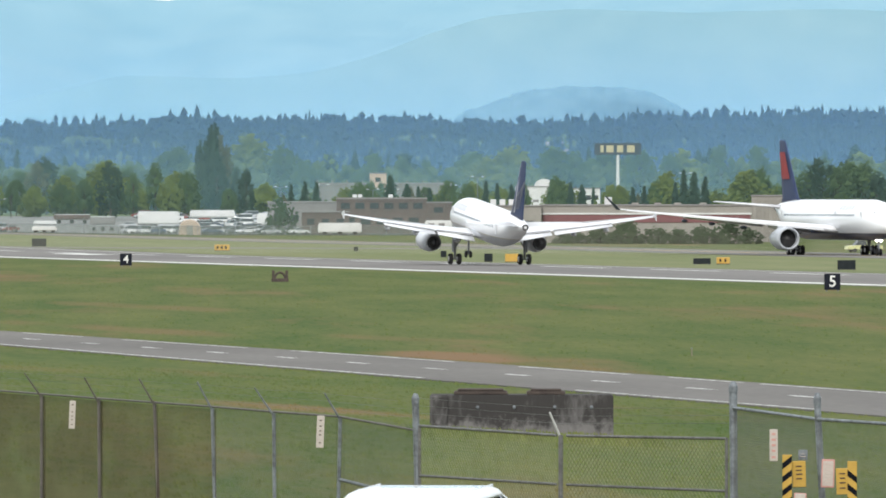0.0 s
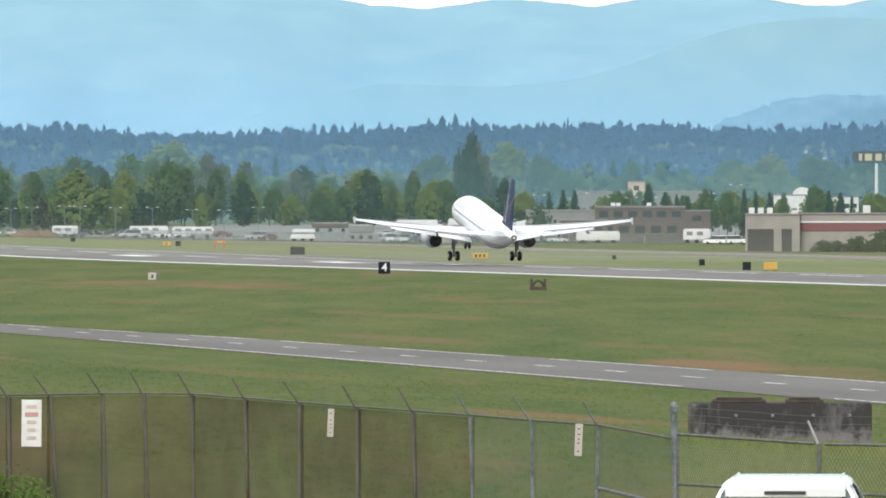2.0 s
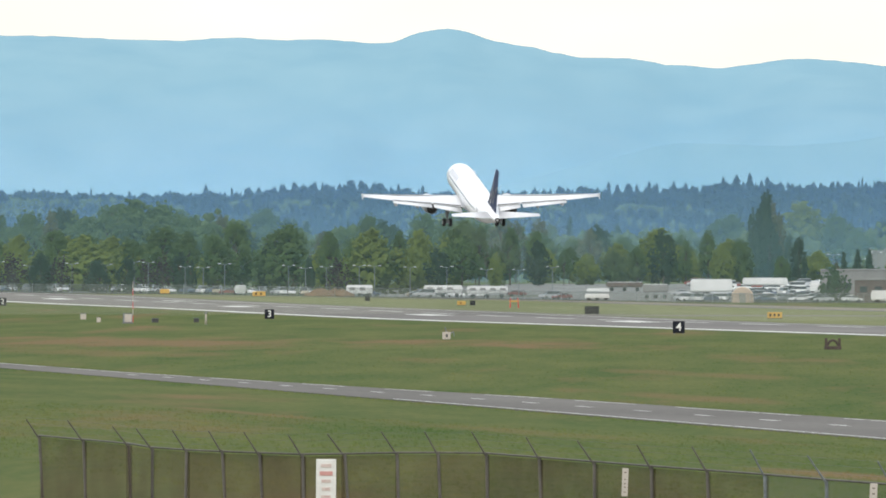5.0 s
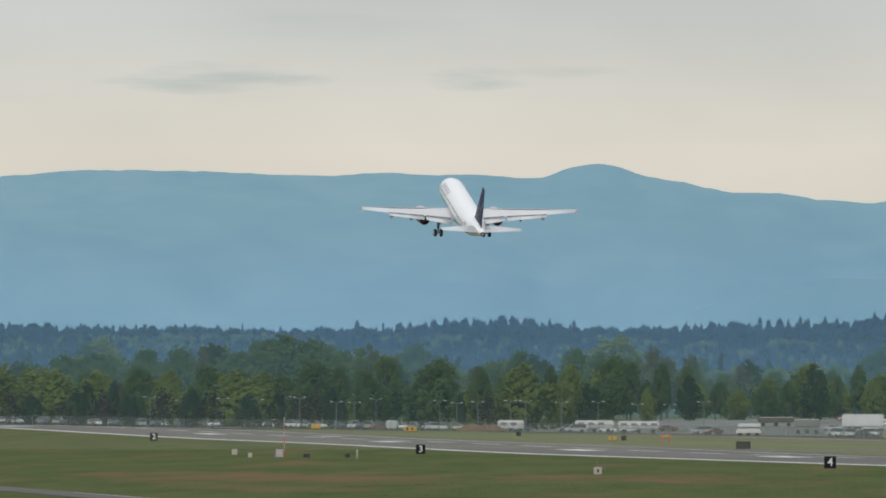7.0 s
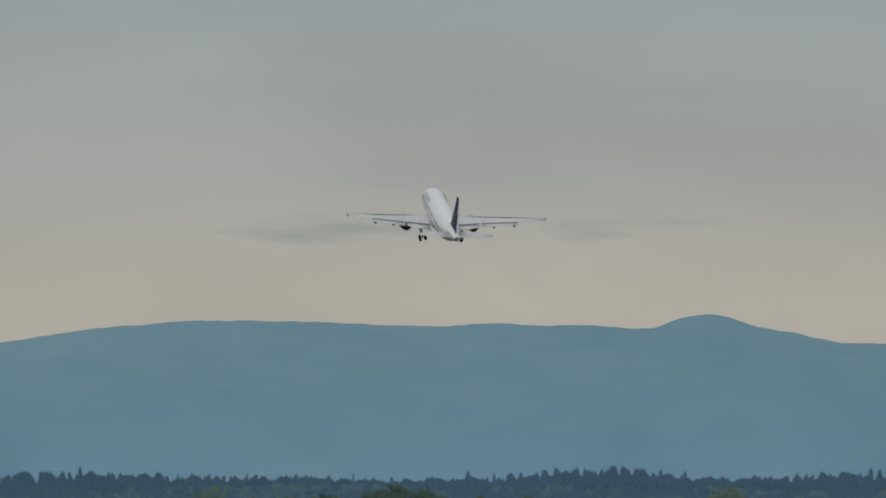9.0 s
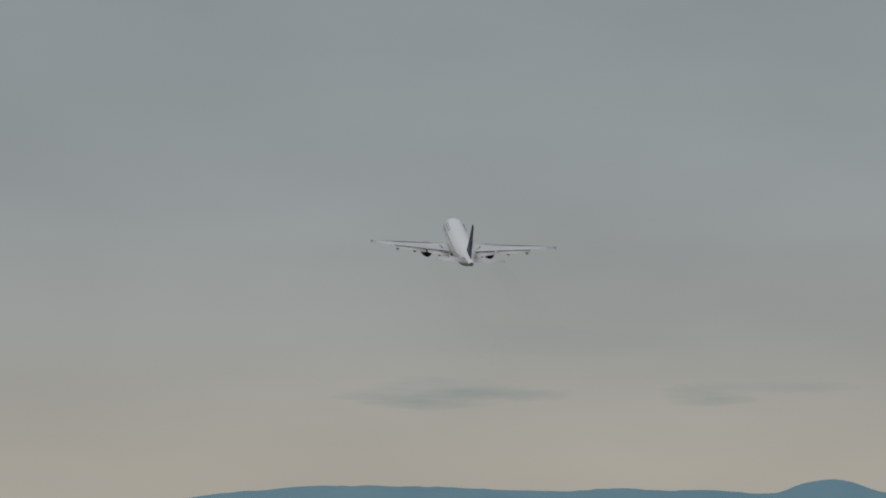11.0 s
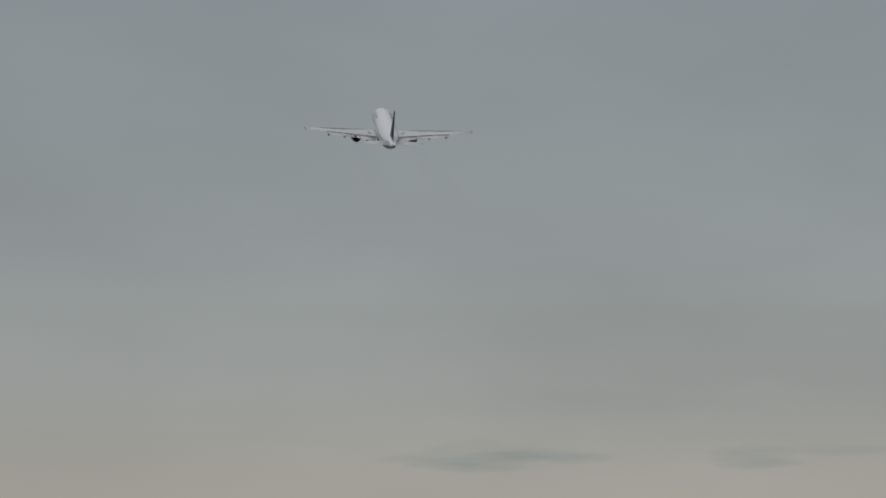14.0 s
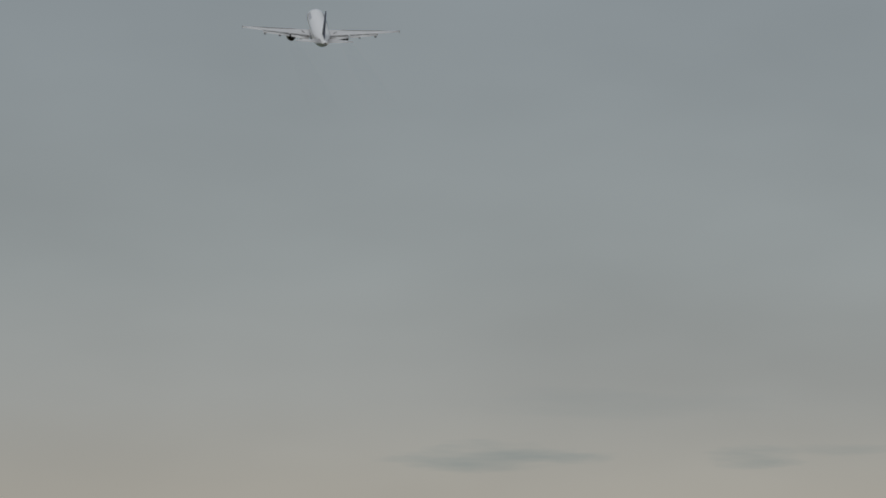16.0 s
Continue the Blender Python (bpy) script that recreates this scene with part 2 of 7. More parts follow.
RUBBER = mat("tyre_rubber", (0.02, 0.02, 0.021), (0.035, 0.034, 0.033), scale=3.0, rough=0.85)
GLASS = mat("dark_window_glass", (0.02, 0.025, 0.03), (0.03, 0.035, 0.04), scale=1.0, rough=0.08)
SLAT = mat("pale_slat_paint", (0.60, 0.60, 0.61), (0.52, 0.52, 0.53), scale=2.0, rough=0.4)
CABINGLASS = mat("grey_cabin_window", (0.22, 0.24, 0.27), (0.16, 0.18, 0.21), scale=1.0, rough=0.1)
NAVY = mat("navy_tail_paint", (0.005, 0.017, 0.064), (0.007, 0.022, 0.078), scale=0.5, rough=0.6)
GOLD = mat("pale_gold_line_paint", (0.50, 0.47, 0.38), (0.42, 0.39, 0.30), scale=1.0, rough=0.4)
RED = mat("red_tail_paint", (0.55, 0.03, 0.035), (0.45, 0.025, 0.03), scale=0.6, rough=0.35)
TITLE = mat("grey_blue_title_paint", (0.34, 0.35, 0.42), (0.40, 0.41, 0.46), scale=1.0, rough=0.4)
BLACK = mat("black_sign_face", (0.010, 0.012, 0.018), (0.017, 0.019, 0.026), scale=2.0, rough=0.82)
SIGNBACK = mat("dark_green_grey_sign_back", (0.016, 0.020, 0.022), (0.026, 0.030, 0.032), scale=2.0, rough=0.82)
YELLOW = mat("yellow_sign_face", (0.50, 0.30, 0.06), (0.42, 0.25, 0.05), scale=2.0, rough=0.5)
PALE = mat("pale_plate", (0.45, 0.40, 0.35), (0.36, 0.32, 0.28), scale=4.0, rough=0.6)
PRINT = mat("faded_print", (0.40, 0.28, 0.25), (0.52, 0.44, 0.40), scale=14.0, rough=0.7)
GALV = mat("galvanised_steel", (0.20, 0.22, 0.235), (0.085, 0.092, 0.098), scale=5.0, fine=26, rough=0.6, metal=0.3, lo=0.38, hi=0.62)
GATEPIPE = mat("weathered_gate_pipe", (0.15, 0.148, 0.14), (0.075, 0.072, 0.068), scale=6.0, fine=24, rough=0.6, metal=0.25)
MESHWIRE = mat("gate_mesh_wire", (0.225, 0.238, 0.132), (0.15, 0.158, 0.092), scale=6.0, rough=0.5, metal=0.3)
ROADLINE = mat("worn_road_paint", (0.62, 0.62, 0.59), (0.20, 0.20, 0.19), scale=0.9, fine=5, rough=0.85, lo=0.40, hi=0.66)
HAZARD = mat("faded_yellow_plate", (0.45, 0.28, 0.04), (0.36, 0.22, 0.035), scale=5.0, rough=0.6)
PINK = mat("faded_red_frame", (0.48, 0.25, 0.22), (0.42, 0.20, 0.18), scale=8.0, rough=0.7)
BRIGHTGALV = mat("bright_galvanised_steel", (0.42, 0.42, 0.40), (0.30, 0.30, 0.285), scale=8.0, rough=0.6)
RUSTY = mat("dull_brown_steel", (0.135, 0.122, 0.106), (0.080, 0.072, 0.064), scale=4.0, rough=0.7, metal=0.3)
WIRE = mat("fence_wire", (0.11, 0.115, 0.10), (0.075, 0.078, 0.07), scale=6.0, rough=0.6, metal=0.2)
SHADE = sheer("brown_shade_cloth", (0.098, 0.068, 0.043), 0.55, 0.2)
SHADE2 = sheer("grey_green_shade_cloth", (0.10, 0.118, 0.065), 0.12, 0.05)
CONCRETE = mat("stained_concrete", (0.046, 0.043, 0.041), (0.20, 0.19, 0.185), scale=1.3, fine=9.0, rough=0.9, bump=0.4, stretch=(1, 1, 0.35), lo=0.52, hi=0.85)
# dark upper wall, paler towards the foot
cn, cl = CONCRETE.node_tree.nodes, CONCRETE.node_tree.links
c_co, c_sep, c_no, c_ad, c_rg, c_mx = (cn.new("ShaderNode" + k) for k in ("TexCoord", "SeparateXYZ", "TexNoise", "Math", "MapRange", "Mix"))
c_no.inputs["Scale"].default_value, c_no.inputs["Detail"].default_value, c_no.inputs["Roughness"].default_value = 2.2, 7, 0.7
c_ad.operation = "MULTIPLY_ADD"
c_ad.inputs[1].default_value = -0.55
c_rg.inputs["From Min"].default_value, c_rg.inputs["From Max"].default_value, c_rg.inputs["To Max"].default_value = 0.24, 0.40, 0.75
c_mx.data_type = "RGBA"
c_mx.inputs[7].default_value = (0.19, 0.18, 0.172, 1)
cl.new(c_co.outputs["Object"], c_sep.inputs[0]), cl.new(c_co.outputs["Object"], c_no.inputs["Vector"])
cl.new(c_sep.outputs["Z"], c_ad.inputs[0]), cl.new(c_no.outputs[0], c_ad.inputs[2]), cl.new(c_ad.outputs[0], c_rg.inputs["Value"]), cl.new(c_rg.outputs[0], c_mx.inputs[0])
c_base = cn["Principled BSDF"].inputs["Base Color"]
cl.new(c_base.links[0].from_socket, c_mx.inputs[6])
cl.new(c_mx.outputs[2], c_base)
RUST = mat("rusty_lid", (0.052, 0.042, 0.038), (0.088, 0.070, 0.060), scale=3.0, rough=0.85)


# ---- mesh helpers ----
def mesh_of(name, verts, faces, material, smooth=False):
    me = bpy.data.meshes.new(name)
    me.from_pydata([tuple(v) for v in verts], [], faces)
    me.materials.append(material)
    if smooth:
        me.shade_smooth()
    return me


def soften(me, centre, up=0.45):
    """Leaf clumps shaded with the roundness of the whole crown."""
    out = []
    for v, c in zip(me.vertices, centre if isinstance(centre, list) else [centre] * len(me.vertices)):
        n = v.co - c
        n.normalize()
        out.append((n + Vector((0, 0, up))).normalized())
    me.normals_split_custom_set_from_vertices(out)
    return me


def link(name, me, parent=None, label="", at=None):
    ob = new(name, me)
    ob.parent = parent
    if at is not None:
        ob.matrix_basis = at
    return tagged(ob, label)


def part(name, bm, material, parent, label="", smooth=False, at=None):
    me = bpy.data.meshes.new(name)
    bmesh.ops.recalc_face_normals(bm, faces=bm.faces)
    bm.to_mesh(me)
    bm.free()
    me.materials.append(material)
    if smooth:
        me.shade_smooth()
    return link(name, me, parent, label, at)


def root(name, m, label, category, group="", kind=""):
    ob = new(name)
    ob.matrix_basis = m
    return tagged(ob, label, category, group, kind)


def box(bm, x0, x1, y0, y1, z0, z1, m=None):
    vs = [bm.verts.new(p) for p in ((x0, y0, z0), (x1, y0, z0), (x1, y1, z0), (x0, y1, z0), (x0, y0, z1), (x1, y0, z1), (x1, y1, z1), (x0, y1, z1))]
    for f in ((0, 3, 2, 1), (4, 5, 6, 7), (0, 1, 5, 4), (1, 2, 6, 5), (2, 3, 7, 6), (3, 0, 4, 7)):
        bm.faces.new([vs[i] for i in f])
    if m is not None:
        for v in vs:
            v.co = m @ v.co
    return vs


def rbox(x0, x1, y0, y1, z0, z1, bevel=0.02, segments=2):
    bm = bmesh.new()
    box(bm, x0, x1, y0, y1, z0, z1)
    bmesh.ops.bevel(bm, geom=list(bm.edges), offset=bevel, segments=segments, affect="EDGES")
    return bm


def rings(bm, loops, close=True, caps=True):
    """Skin between loops of points."""
    rows = [[bm.verts.new(p) for p in loop] for loop in loops]
    n = len(rows[0])
    for a, b in zip(rows, rows[1:]):
        for i in range(n if close else n - 1):
            bm.faces.new((a[i], a[(i + 1) % n], b[(i + 1) % n], b[i]))
    if caps:
        bm.faces.new(rows[0][::-1])
        bm.faces.new(rows[-1])
    return rows


def tube(bm, p0, p1, r0, r1=None, n=8):
    p0, p1 = Vector(p0), Vector(p1)
    q = (p1 - p0).to_track_quat("Z", "Y")
    r1 = r0 if r1 is None else r1
    rings(bm, [[p + q @ Vector((r * math.cos(a), r * math.sin(a), 0)) for a in (2 * math.pi * i / n for i in range(n))] for p, r in ((p0, r0), (p1, r1))])


def lathe_y(bm, profile, cx=0.0, cz=0.0, n=24, caps=True):
    rings(bm, [[(cx + r * math.sin(2 * math.pi * i / n), y, cz + r * math.cos(2 * math.pi * i / n)) for i in range(n)] for y, r in profile], caps=caps)


def lathe_x(bm, profile, cy=0.0, cz=0.0, n=20):
    rings(bm, [[(x, cy + r * math.sin(2 * math.pi * i / n), cz + r * math.cos(2 * math.pi * i / n)) for i in range(n)] for x, r in profile])


def lathe_z(bm, profile, cx=0.0, cy=0.0, n=12):
    rings(bm, [[(cx + r * math.cos(2 * math.pi * i / n), cy + r * math.sin(2 * math.pi * i / n), z) for i in range(n)] for z, r in profile])


FOIL = [(0, 0), (0.03, 0.5), (0.12, 0.88), (0.32, 1.0), (0.6, 0.72), (0.85, 0.28), (1, 0.03), (1, -0.03), (0.85, -0.1), (0.6, -0.32), (0.32, -0.5), (0.12, -0.52), (0.03, -0.35)]


def foil_loop(x, y, z, chord, thick, upright=False):
    if upright:
        return [(x + (t if t > 0 else t * 2) * 0.5 * thick, y - c * chord, z) for c, t in FOIL]
    return [(x, y - c * chord, z + t * thick * 0.6) for c, t in FOIL]


def number_mesh(name, text, size, material):
    cu = bpy.data.curves.new(name, "FONT")
    cu.body, cu.size, cu.extrude, cu.align_x, cu.align_y, cu.resolution_u, cu.offset = text, size, 0.006, "CENTER", "CENTER", 3, 0.012
    ob = new(name, cu)
    bpy.context.view_layer.update()
    me = bpy.data.meshes.new_from_object(ob.evaluated_get(bpy.context.evaluated_depsgraph_get()))
    bpy.data.objects.remove(ob)
    me.materials.append(material)
    return me


def spot(az, d):
    """Plan position at a bearing right of the runway's direction and a distance."""
    return d * math.sin(radians(az)), d * math.cos(radians(az))


# ---- ground ----
def smooth(a, b, v):
    t = min(1, max(0, (v - a) / (b - a)))
    return t * t * (3 - 2 * t)


def rise(y):
    return 0.65 * smooth(1400, 1760, y) + 1.25 * smooth(1720, 2250, y) - 1.9 * smooth(2400, 3000, y)


def gz(x, y):
    """Height of the ground: a levee along the fence, a flat field, the cross fall over the runway, and the wooded rise far off."""
    levee = 3.0 * (1 - min(1, max(0, (x - 27) / 58)))
    fall = -0.01 * min(85, max(0, x - 205)) + 0.4 * max(0, 1 - abs(x - 244) / 30)
    lift = rise(y) * (1 - min(1, max(0, (x - 300) / 120)))
    bank = 3.4 * smooth(2350, 2600, y) * min(1, max(0, (x - 380) / 40))
    return bank + levee * (1 - smooth(900, 1500, y)) + fall + lift + 24 * smooth(3150, 3900, y)


XS = [-4900, -2500, -1200, -600, -300, -120, -40, 0, 15, 27, 35, 44, 54, 64, 75, 85, 110, 140, 170, 190, 205, 225, 235, 244, 254, 265, 275, 290, 300, 340, 380, 420, 480, 560, 650, 760, 900, 1100, 1400, 2000, 3200, 4900]
YS = [-4900, -2500, -1000, -400, -150, -50, 0, 50, 90, 120] + list(range(150, 900, 50)) + list(range(900, 3000, 60)) + list(range(3000, 4400, 80)) + [4450, 4650, 4900]


def strip(x0, x1, y0, y1, up, step=60.0):
    """A paved strip laid on the ground, with a kerbless edge down into it."""
    ys = sorted({y0, y1, *[y for y in YS if y0 < y < y1]})
    xs = sorted({x0, x1, *[x for x in XS if x0 < x < x1]})
    vs, fs = [], []
    for y in ys:
        vs += [(x0, y, gz(x0, y) - 0.3)] + [(x, y, gz(x, y) + up) for x in xs] + [(x1, y, gz(x1, y) - 0.3)]
    n = len(xs) + 2
    for j in range(len(ys) - 1):
        fs += [(j * n + i, j * n + i + 1, (j + 1) * n + i + 1, (j + 1) * n + i) for i in range(n - 1)]
    return vs, fs


def setting(name, vs, fs, material, label, category, parent=None, smoothed=False):
    ob = link(name, mesh_of(name, vs, fs, material, smoothed), parent)
    return tagged(ob, label, category, "", "structure") if parent is None else tagged(ob, label)


nx = len(XS)
setting("ground", [(x, y, gz(x, y)) for y in YS for x in XS],
        [(j * nx + i, j * nx + i + 1, (j + 1) * nx + i + 1, (j + 1) * nx + i) for j in range(len(YS) - 1) for i in range(nx - 1)],
        GRASS, "rough green airfield grass with browned patches", "grass", smoothed=True)

runway = setting("runway", *strip(214.5, 275, -300, 2560, 0.05), ASPHALT, "long grey asphalt runway with worn white markings", "runway")
for x0, x1 in ((218.6, 220.1), (265.0, 266.0)):
    setting("edge_line", *strip(x0, x1, -300, 2480, 0.065), LINE if x0 < 240 else ROADLINE, "continuous white edge line", "", runway)
for k in range(48):
    y = 60 + 50.5 * k
    setting("centre_dash", *strip(242.1, 243.0, y, y + 30, 0.065), ROADLINE, "", "", runway)
# touchdown bars; those at 1890 and 2255 paint bright mirage glints
for y0, xs in ((1338, (238.0,)), (1497, (236.5,)), (1690, (236.0,)), (1890, (253.0,)), (1925, (236.0,)), (2255, (266.0, 261.5))):
    for x in xs:
        setting("touchdown_bar", *strip(x - 1.6, x + 1.6, y0, y0 + 26, 0.07), LINE, "broad white bar", "", runway)
for x in (228, 231.5, 252, 255.5):
    setting("threshold_bar", *strip(x - 0.9, x + 0.9, 2200, 2260, 0.07), LINE, "", "", runway)
# grass strip coloured paler, with far-off haze put into the colour
HAZEGRASS = mat("dry_mown_grass", (0.104, 0.126, 0.052), (0.156, 0.160, 0.080), scale=0.05, fine=0.9, rough=0.95, bump=0.3, stretch=(1, 0.12, 1), lo=0.36, hi=0.64)
setting("pale_strip", *strip(277, 351, -300, 2290, 0.012), HAZEGRASS, "pale dry mown grass between runway and taxiway", "grass")
taxiway = setting("taxiway", *strip(352, 378, -300, 2500, 0.04), ASPHALT, "grey asphalt taxiway beyond the runway", "taxiway")
setting("centre_line", *strip(364.8, 365.2, -300, 2500, 0.055), YELLOW, "thin yellow centre line", "", taxiway)
for y0 in (830, 1600, 2150):
    setting("taxiway_link", *strip(276, 352, y0, y0 + 26, 0.03), ASPHALT, "", "", taxiway)
def far_kerb(y):
    return float(np.interp(y, [480, 510, 575, 616, 653, 716, 800], [98.2, 97.6, 96.8, 95.0, 93.9, 92.2, 91.8]))


def road_mesh(a, b, up, y0=-200, y1=1450):
    ys = sorted({y0, y1, *[y for y in YS if y0 < y < y1], *[y for y in range(460, 820, 20) if y0 < y < y1]})
    vs = [(x, y, gz(x, y) + h) for y in ys for x, h in ((a(y), -0.3), (a(y), up), (b(y), up), (b(y), -0.3))]
    return vs, [(4 * j + i, 4 * j + i + 1, 4 * j + i + 5, 4 * j + i + 4) for j in range(len(ys) - 1) for i in range(3)]


road = setting("service_road", *road_mesh(lambda y: 87.2, far_kerb, 0.05), ROAD, "narrow grey asphalt service road with worn white lines", "road")
setting("edge_line", *road_mesh(lambda y: 87.62, lambda y: 87.79, 0.062, 420, 572), ROADLINE, "", "", road)
setting("edge_line", *road_mesh(lambda y: 87.62, lambda y: 87.74, 0.062, 355, 392), ROADLINE, "", "", road)
rl = random.Random(12)
y = 330.0
while y < 800:
    y2 = y + rl.uniform(12, 46)
    setting("edge_line", *road_mesh(lambda q: far_kerb(q) - 0.72, lambda q: far_kerb(q) - 0.58, 0.062, y, y2), ROADLINE, "", "", road)
    y = y2 + rl.uniform(1, 16)
for k in range(32):
    y = 197.8 + 16.15 * k
    x = min(93.4, (87.3 + far_kerb(y)) / 2)
    setting("centre_dash", *strip(x, x + 0.21, y, y + 4.4, 0.062), ROADLINE, "", "", road)


# ---- far hills ----
# skyline of the range: bearing right of the runway, height over the horizontal in degrees
RIDGE = [(-8, 0.72), (-4, 0.85), (0, 0.80), (2.6, 0.88), (4.1, 0.98), (4.846, 1.069), (5.025, 1.108), (5.145, 1.096), (5.385, 1.123), (5.654, 1.167), (5.825, 1.188), (5.953, 1.194), (6.214, 1.218), (6.723, 1.218), (7.172, 1.2), (7.621, 1.188), (7.86, 1.212), (8.1, 1.188), (8.309, 1.2), (8.698, 1.17), (8.848, 1.239), (8.998, 1.26), (9.148, 1.224), (9.237, 1.185), (9.447, 1.158), (9.686, 1.096), (9.986, 1.102), (10.15, 1.054), (10.255, 1.069), (10.405, 1.036), (10.812, 1.096), (11.051, 1.084), (11.381, 1.048), (11.441, 1.078), (11.644, 1.099), (11.858, 1.111), (12.128, 1.123), (12.397, 1.066), (12.666, 1.057), (12.816, 1.102), (13.445, 1.138), (14.247, 1.114), (16, 1.2), (20, 1.0), (26, 0.9)]



def range_mesh(line, d0, d1, material, name, label, low, rows=14, jag=0.0, step=0.05, wobble=60):
    azs = np.arange(line[0][0], line[-1][0] + 1e-6, step)
    tops = np.interp(azs, [a for a, h in line], [h for a, h in line])
    tops = np.convolve(np.pad(tops, 2, mode="edge"), [0.1, 0.2, 0.4, 0.2, 0.1], "valid")
    vs, fs = [], []
    for j in range(rows + 1):
        f = j / rows
        for a, top in zip(azs, tops):
            d = d0 + (d1 - d0) * f + wobble * f * (1 - f) * 4 * noise.noise((a * 1.3, f * 2.5, 3.1)) * (1 if j < rows else 0)
            crest = top + (jag * noise.noise((a * 55.0, 1.7, 0)) if j == rows else 0)
            z_top = H + d1 * math.tan(radians(crest))
            x, y = spot(a, d)
            vs.append((x, y, low + (z_top - low) * f ** 0.9))
    n = len(azs)
    for j in range(rows):
        fs += [(j * n + i, j * n + i + 1, (j + 1) * n + i + 1, (j + 1) * n + i) for i in range(n - 1)]
    crest_row = len(vs)
    vs += vs[rows * n:]
    back = len(vs)
    for a, top in zip(azs, tops):
        x, y = spot(a, d1 + 40)
        vs.append((x, y, low))
    fs += [(crest_row + i, crest_row + i + 1, back + i + 1, back + i) for i in range(n - 1)]
    return setting(name, vs, fs, material, label, "hills", smoothed=True)


# blue distance haze is painted into these colours and their glow
MOUNTAIN = backdrop_mat("haze_painted_range", (0.156, 0.276, 0.342), (0.198, 0.314, 0.370), 0.0042, 0.18, (1, 1, 1.6))
BUTTE = backdrop_mat("haze_painted_butte", (0.098, 0.184, 0.234), (0.142, 0.234, 0.282), 0.16, 0.20, (1, 1, 2))
range_mesh(RIDGE, 4560, 4860, MOUNTAIN, "backdrop_range", "long forested mountain range, blue haze painted in", 10, jag=0.006)
NEARRIDGE = backdrop_mat("haze_painted_ridge", (0.170, 0.296, 0.362), (0.210, 0.334, 0.390), 0.006, 0.18, (1, 1, 1.6))
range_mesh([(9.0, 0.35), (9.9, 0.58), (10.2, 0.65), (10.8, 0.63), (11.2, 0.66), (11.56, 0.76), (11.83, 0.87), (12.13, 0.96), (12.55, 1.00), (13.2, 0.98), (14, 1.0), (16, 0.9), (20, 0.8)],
           4535, 4557, NEARRIDGE, "backdrop_ridge", "forested ridge before the range, blue haze painted in", 10, rows=8, jag=0.004, wobble=0)
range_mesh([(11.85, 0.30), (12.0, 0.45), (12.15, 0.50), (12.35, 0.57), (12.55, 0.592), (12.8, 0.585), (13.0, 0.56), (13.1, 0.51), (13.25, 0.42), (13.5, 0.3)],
           4440, 4520, BUTTE, "backdrop_butte", "low rounded wooded butte, blue haze painted in", 10, rows=6, jag=0.022, step=0.012)


# ---- haze sheets over the far field ----
# upright tinted sheets, curved round the camera, added in place of haze
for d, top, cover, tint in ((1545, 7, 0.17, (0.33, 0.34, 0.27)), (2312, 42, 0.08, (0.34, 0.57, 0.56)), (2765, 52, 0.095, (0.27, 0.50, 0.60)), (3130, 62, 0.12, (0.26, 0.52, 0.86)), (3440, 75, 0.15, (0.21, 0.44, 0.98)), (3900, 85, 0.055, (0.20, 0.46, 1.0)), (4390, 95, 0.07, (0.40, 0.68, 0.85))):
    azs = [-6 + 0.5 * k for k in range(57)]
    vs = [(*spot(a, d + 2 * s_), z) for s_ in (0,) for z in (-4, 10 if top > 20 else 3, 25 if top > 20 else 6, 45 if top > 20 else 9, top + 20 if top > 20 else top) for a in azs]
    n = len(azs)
    setting("haze_sheet", vs, [(j * n + i, j * n + i + 1, (j + 1) * n + i + 1, (j + 1) * n + i) for j in range(4) for i in range(n - 1)],
            haze_mat("thin_haze", tint, cover, 8 if top > 20 else 0, top), "thin tinted sheet standing in for haze over the far field", "haze")


# ---- airliners ----
def wheel_mesh(name, r, w):
    bm = bmesh.new()
    lathe_x(bm, [(-w / 2, r * 0.55), (-w / 2, r * 0.86), (-w * 0.3, r), (w * 0.3, r), (w / 2, r * 0.86), (w / 2, r * 0.55)], n=20)
    bmesh.ops.recalc_face_normals(bm, faces=bm.faces)
    me = bpy.data.meshes.new(name)
    bm.to_mesh(me)
    bm.free()
    me.materials.append(RUBBER)
    me.shade_smooth()
    return me


def hub_mesh(name, r, w):
    bm = bmesh.new()
    lathe_x(bm, [(-w * 0.52, r * 0.2), (-w * 0.5, r * 0.5), (w * 0.5, r * 0.5), (w * 0.52, r * 0.2)], n=14)
    bmesh.ops.recalc_face_normals(bm, faces=bm.faces)
    me = bpy.data.meshes.new(name)
    bm.to_mesh(me)
    bm.free()
    me.materials.append(METAL)
    return me


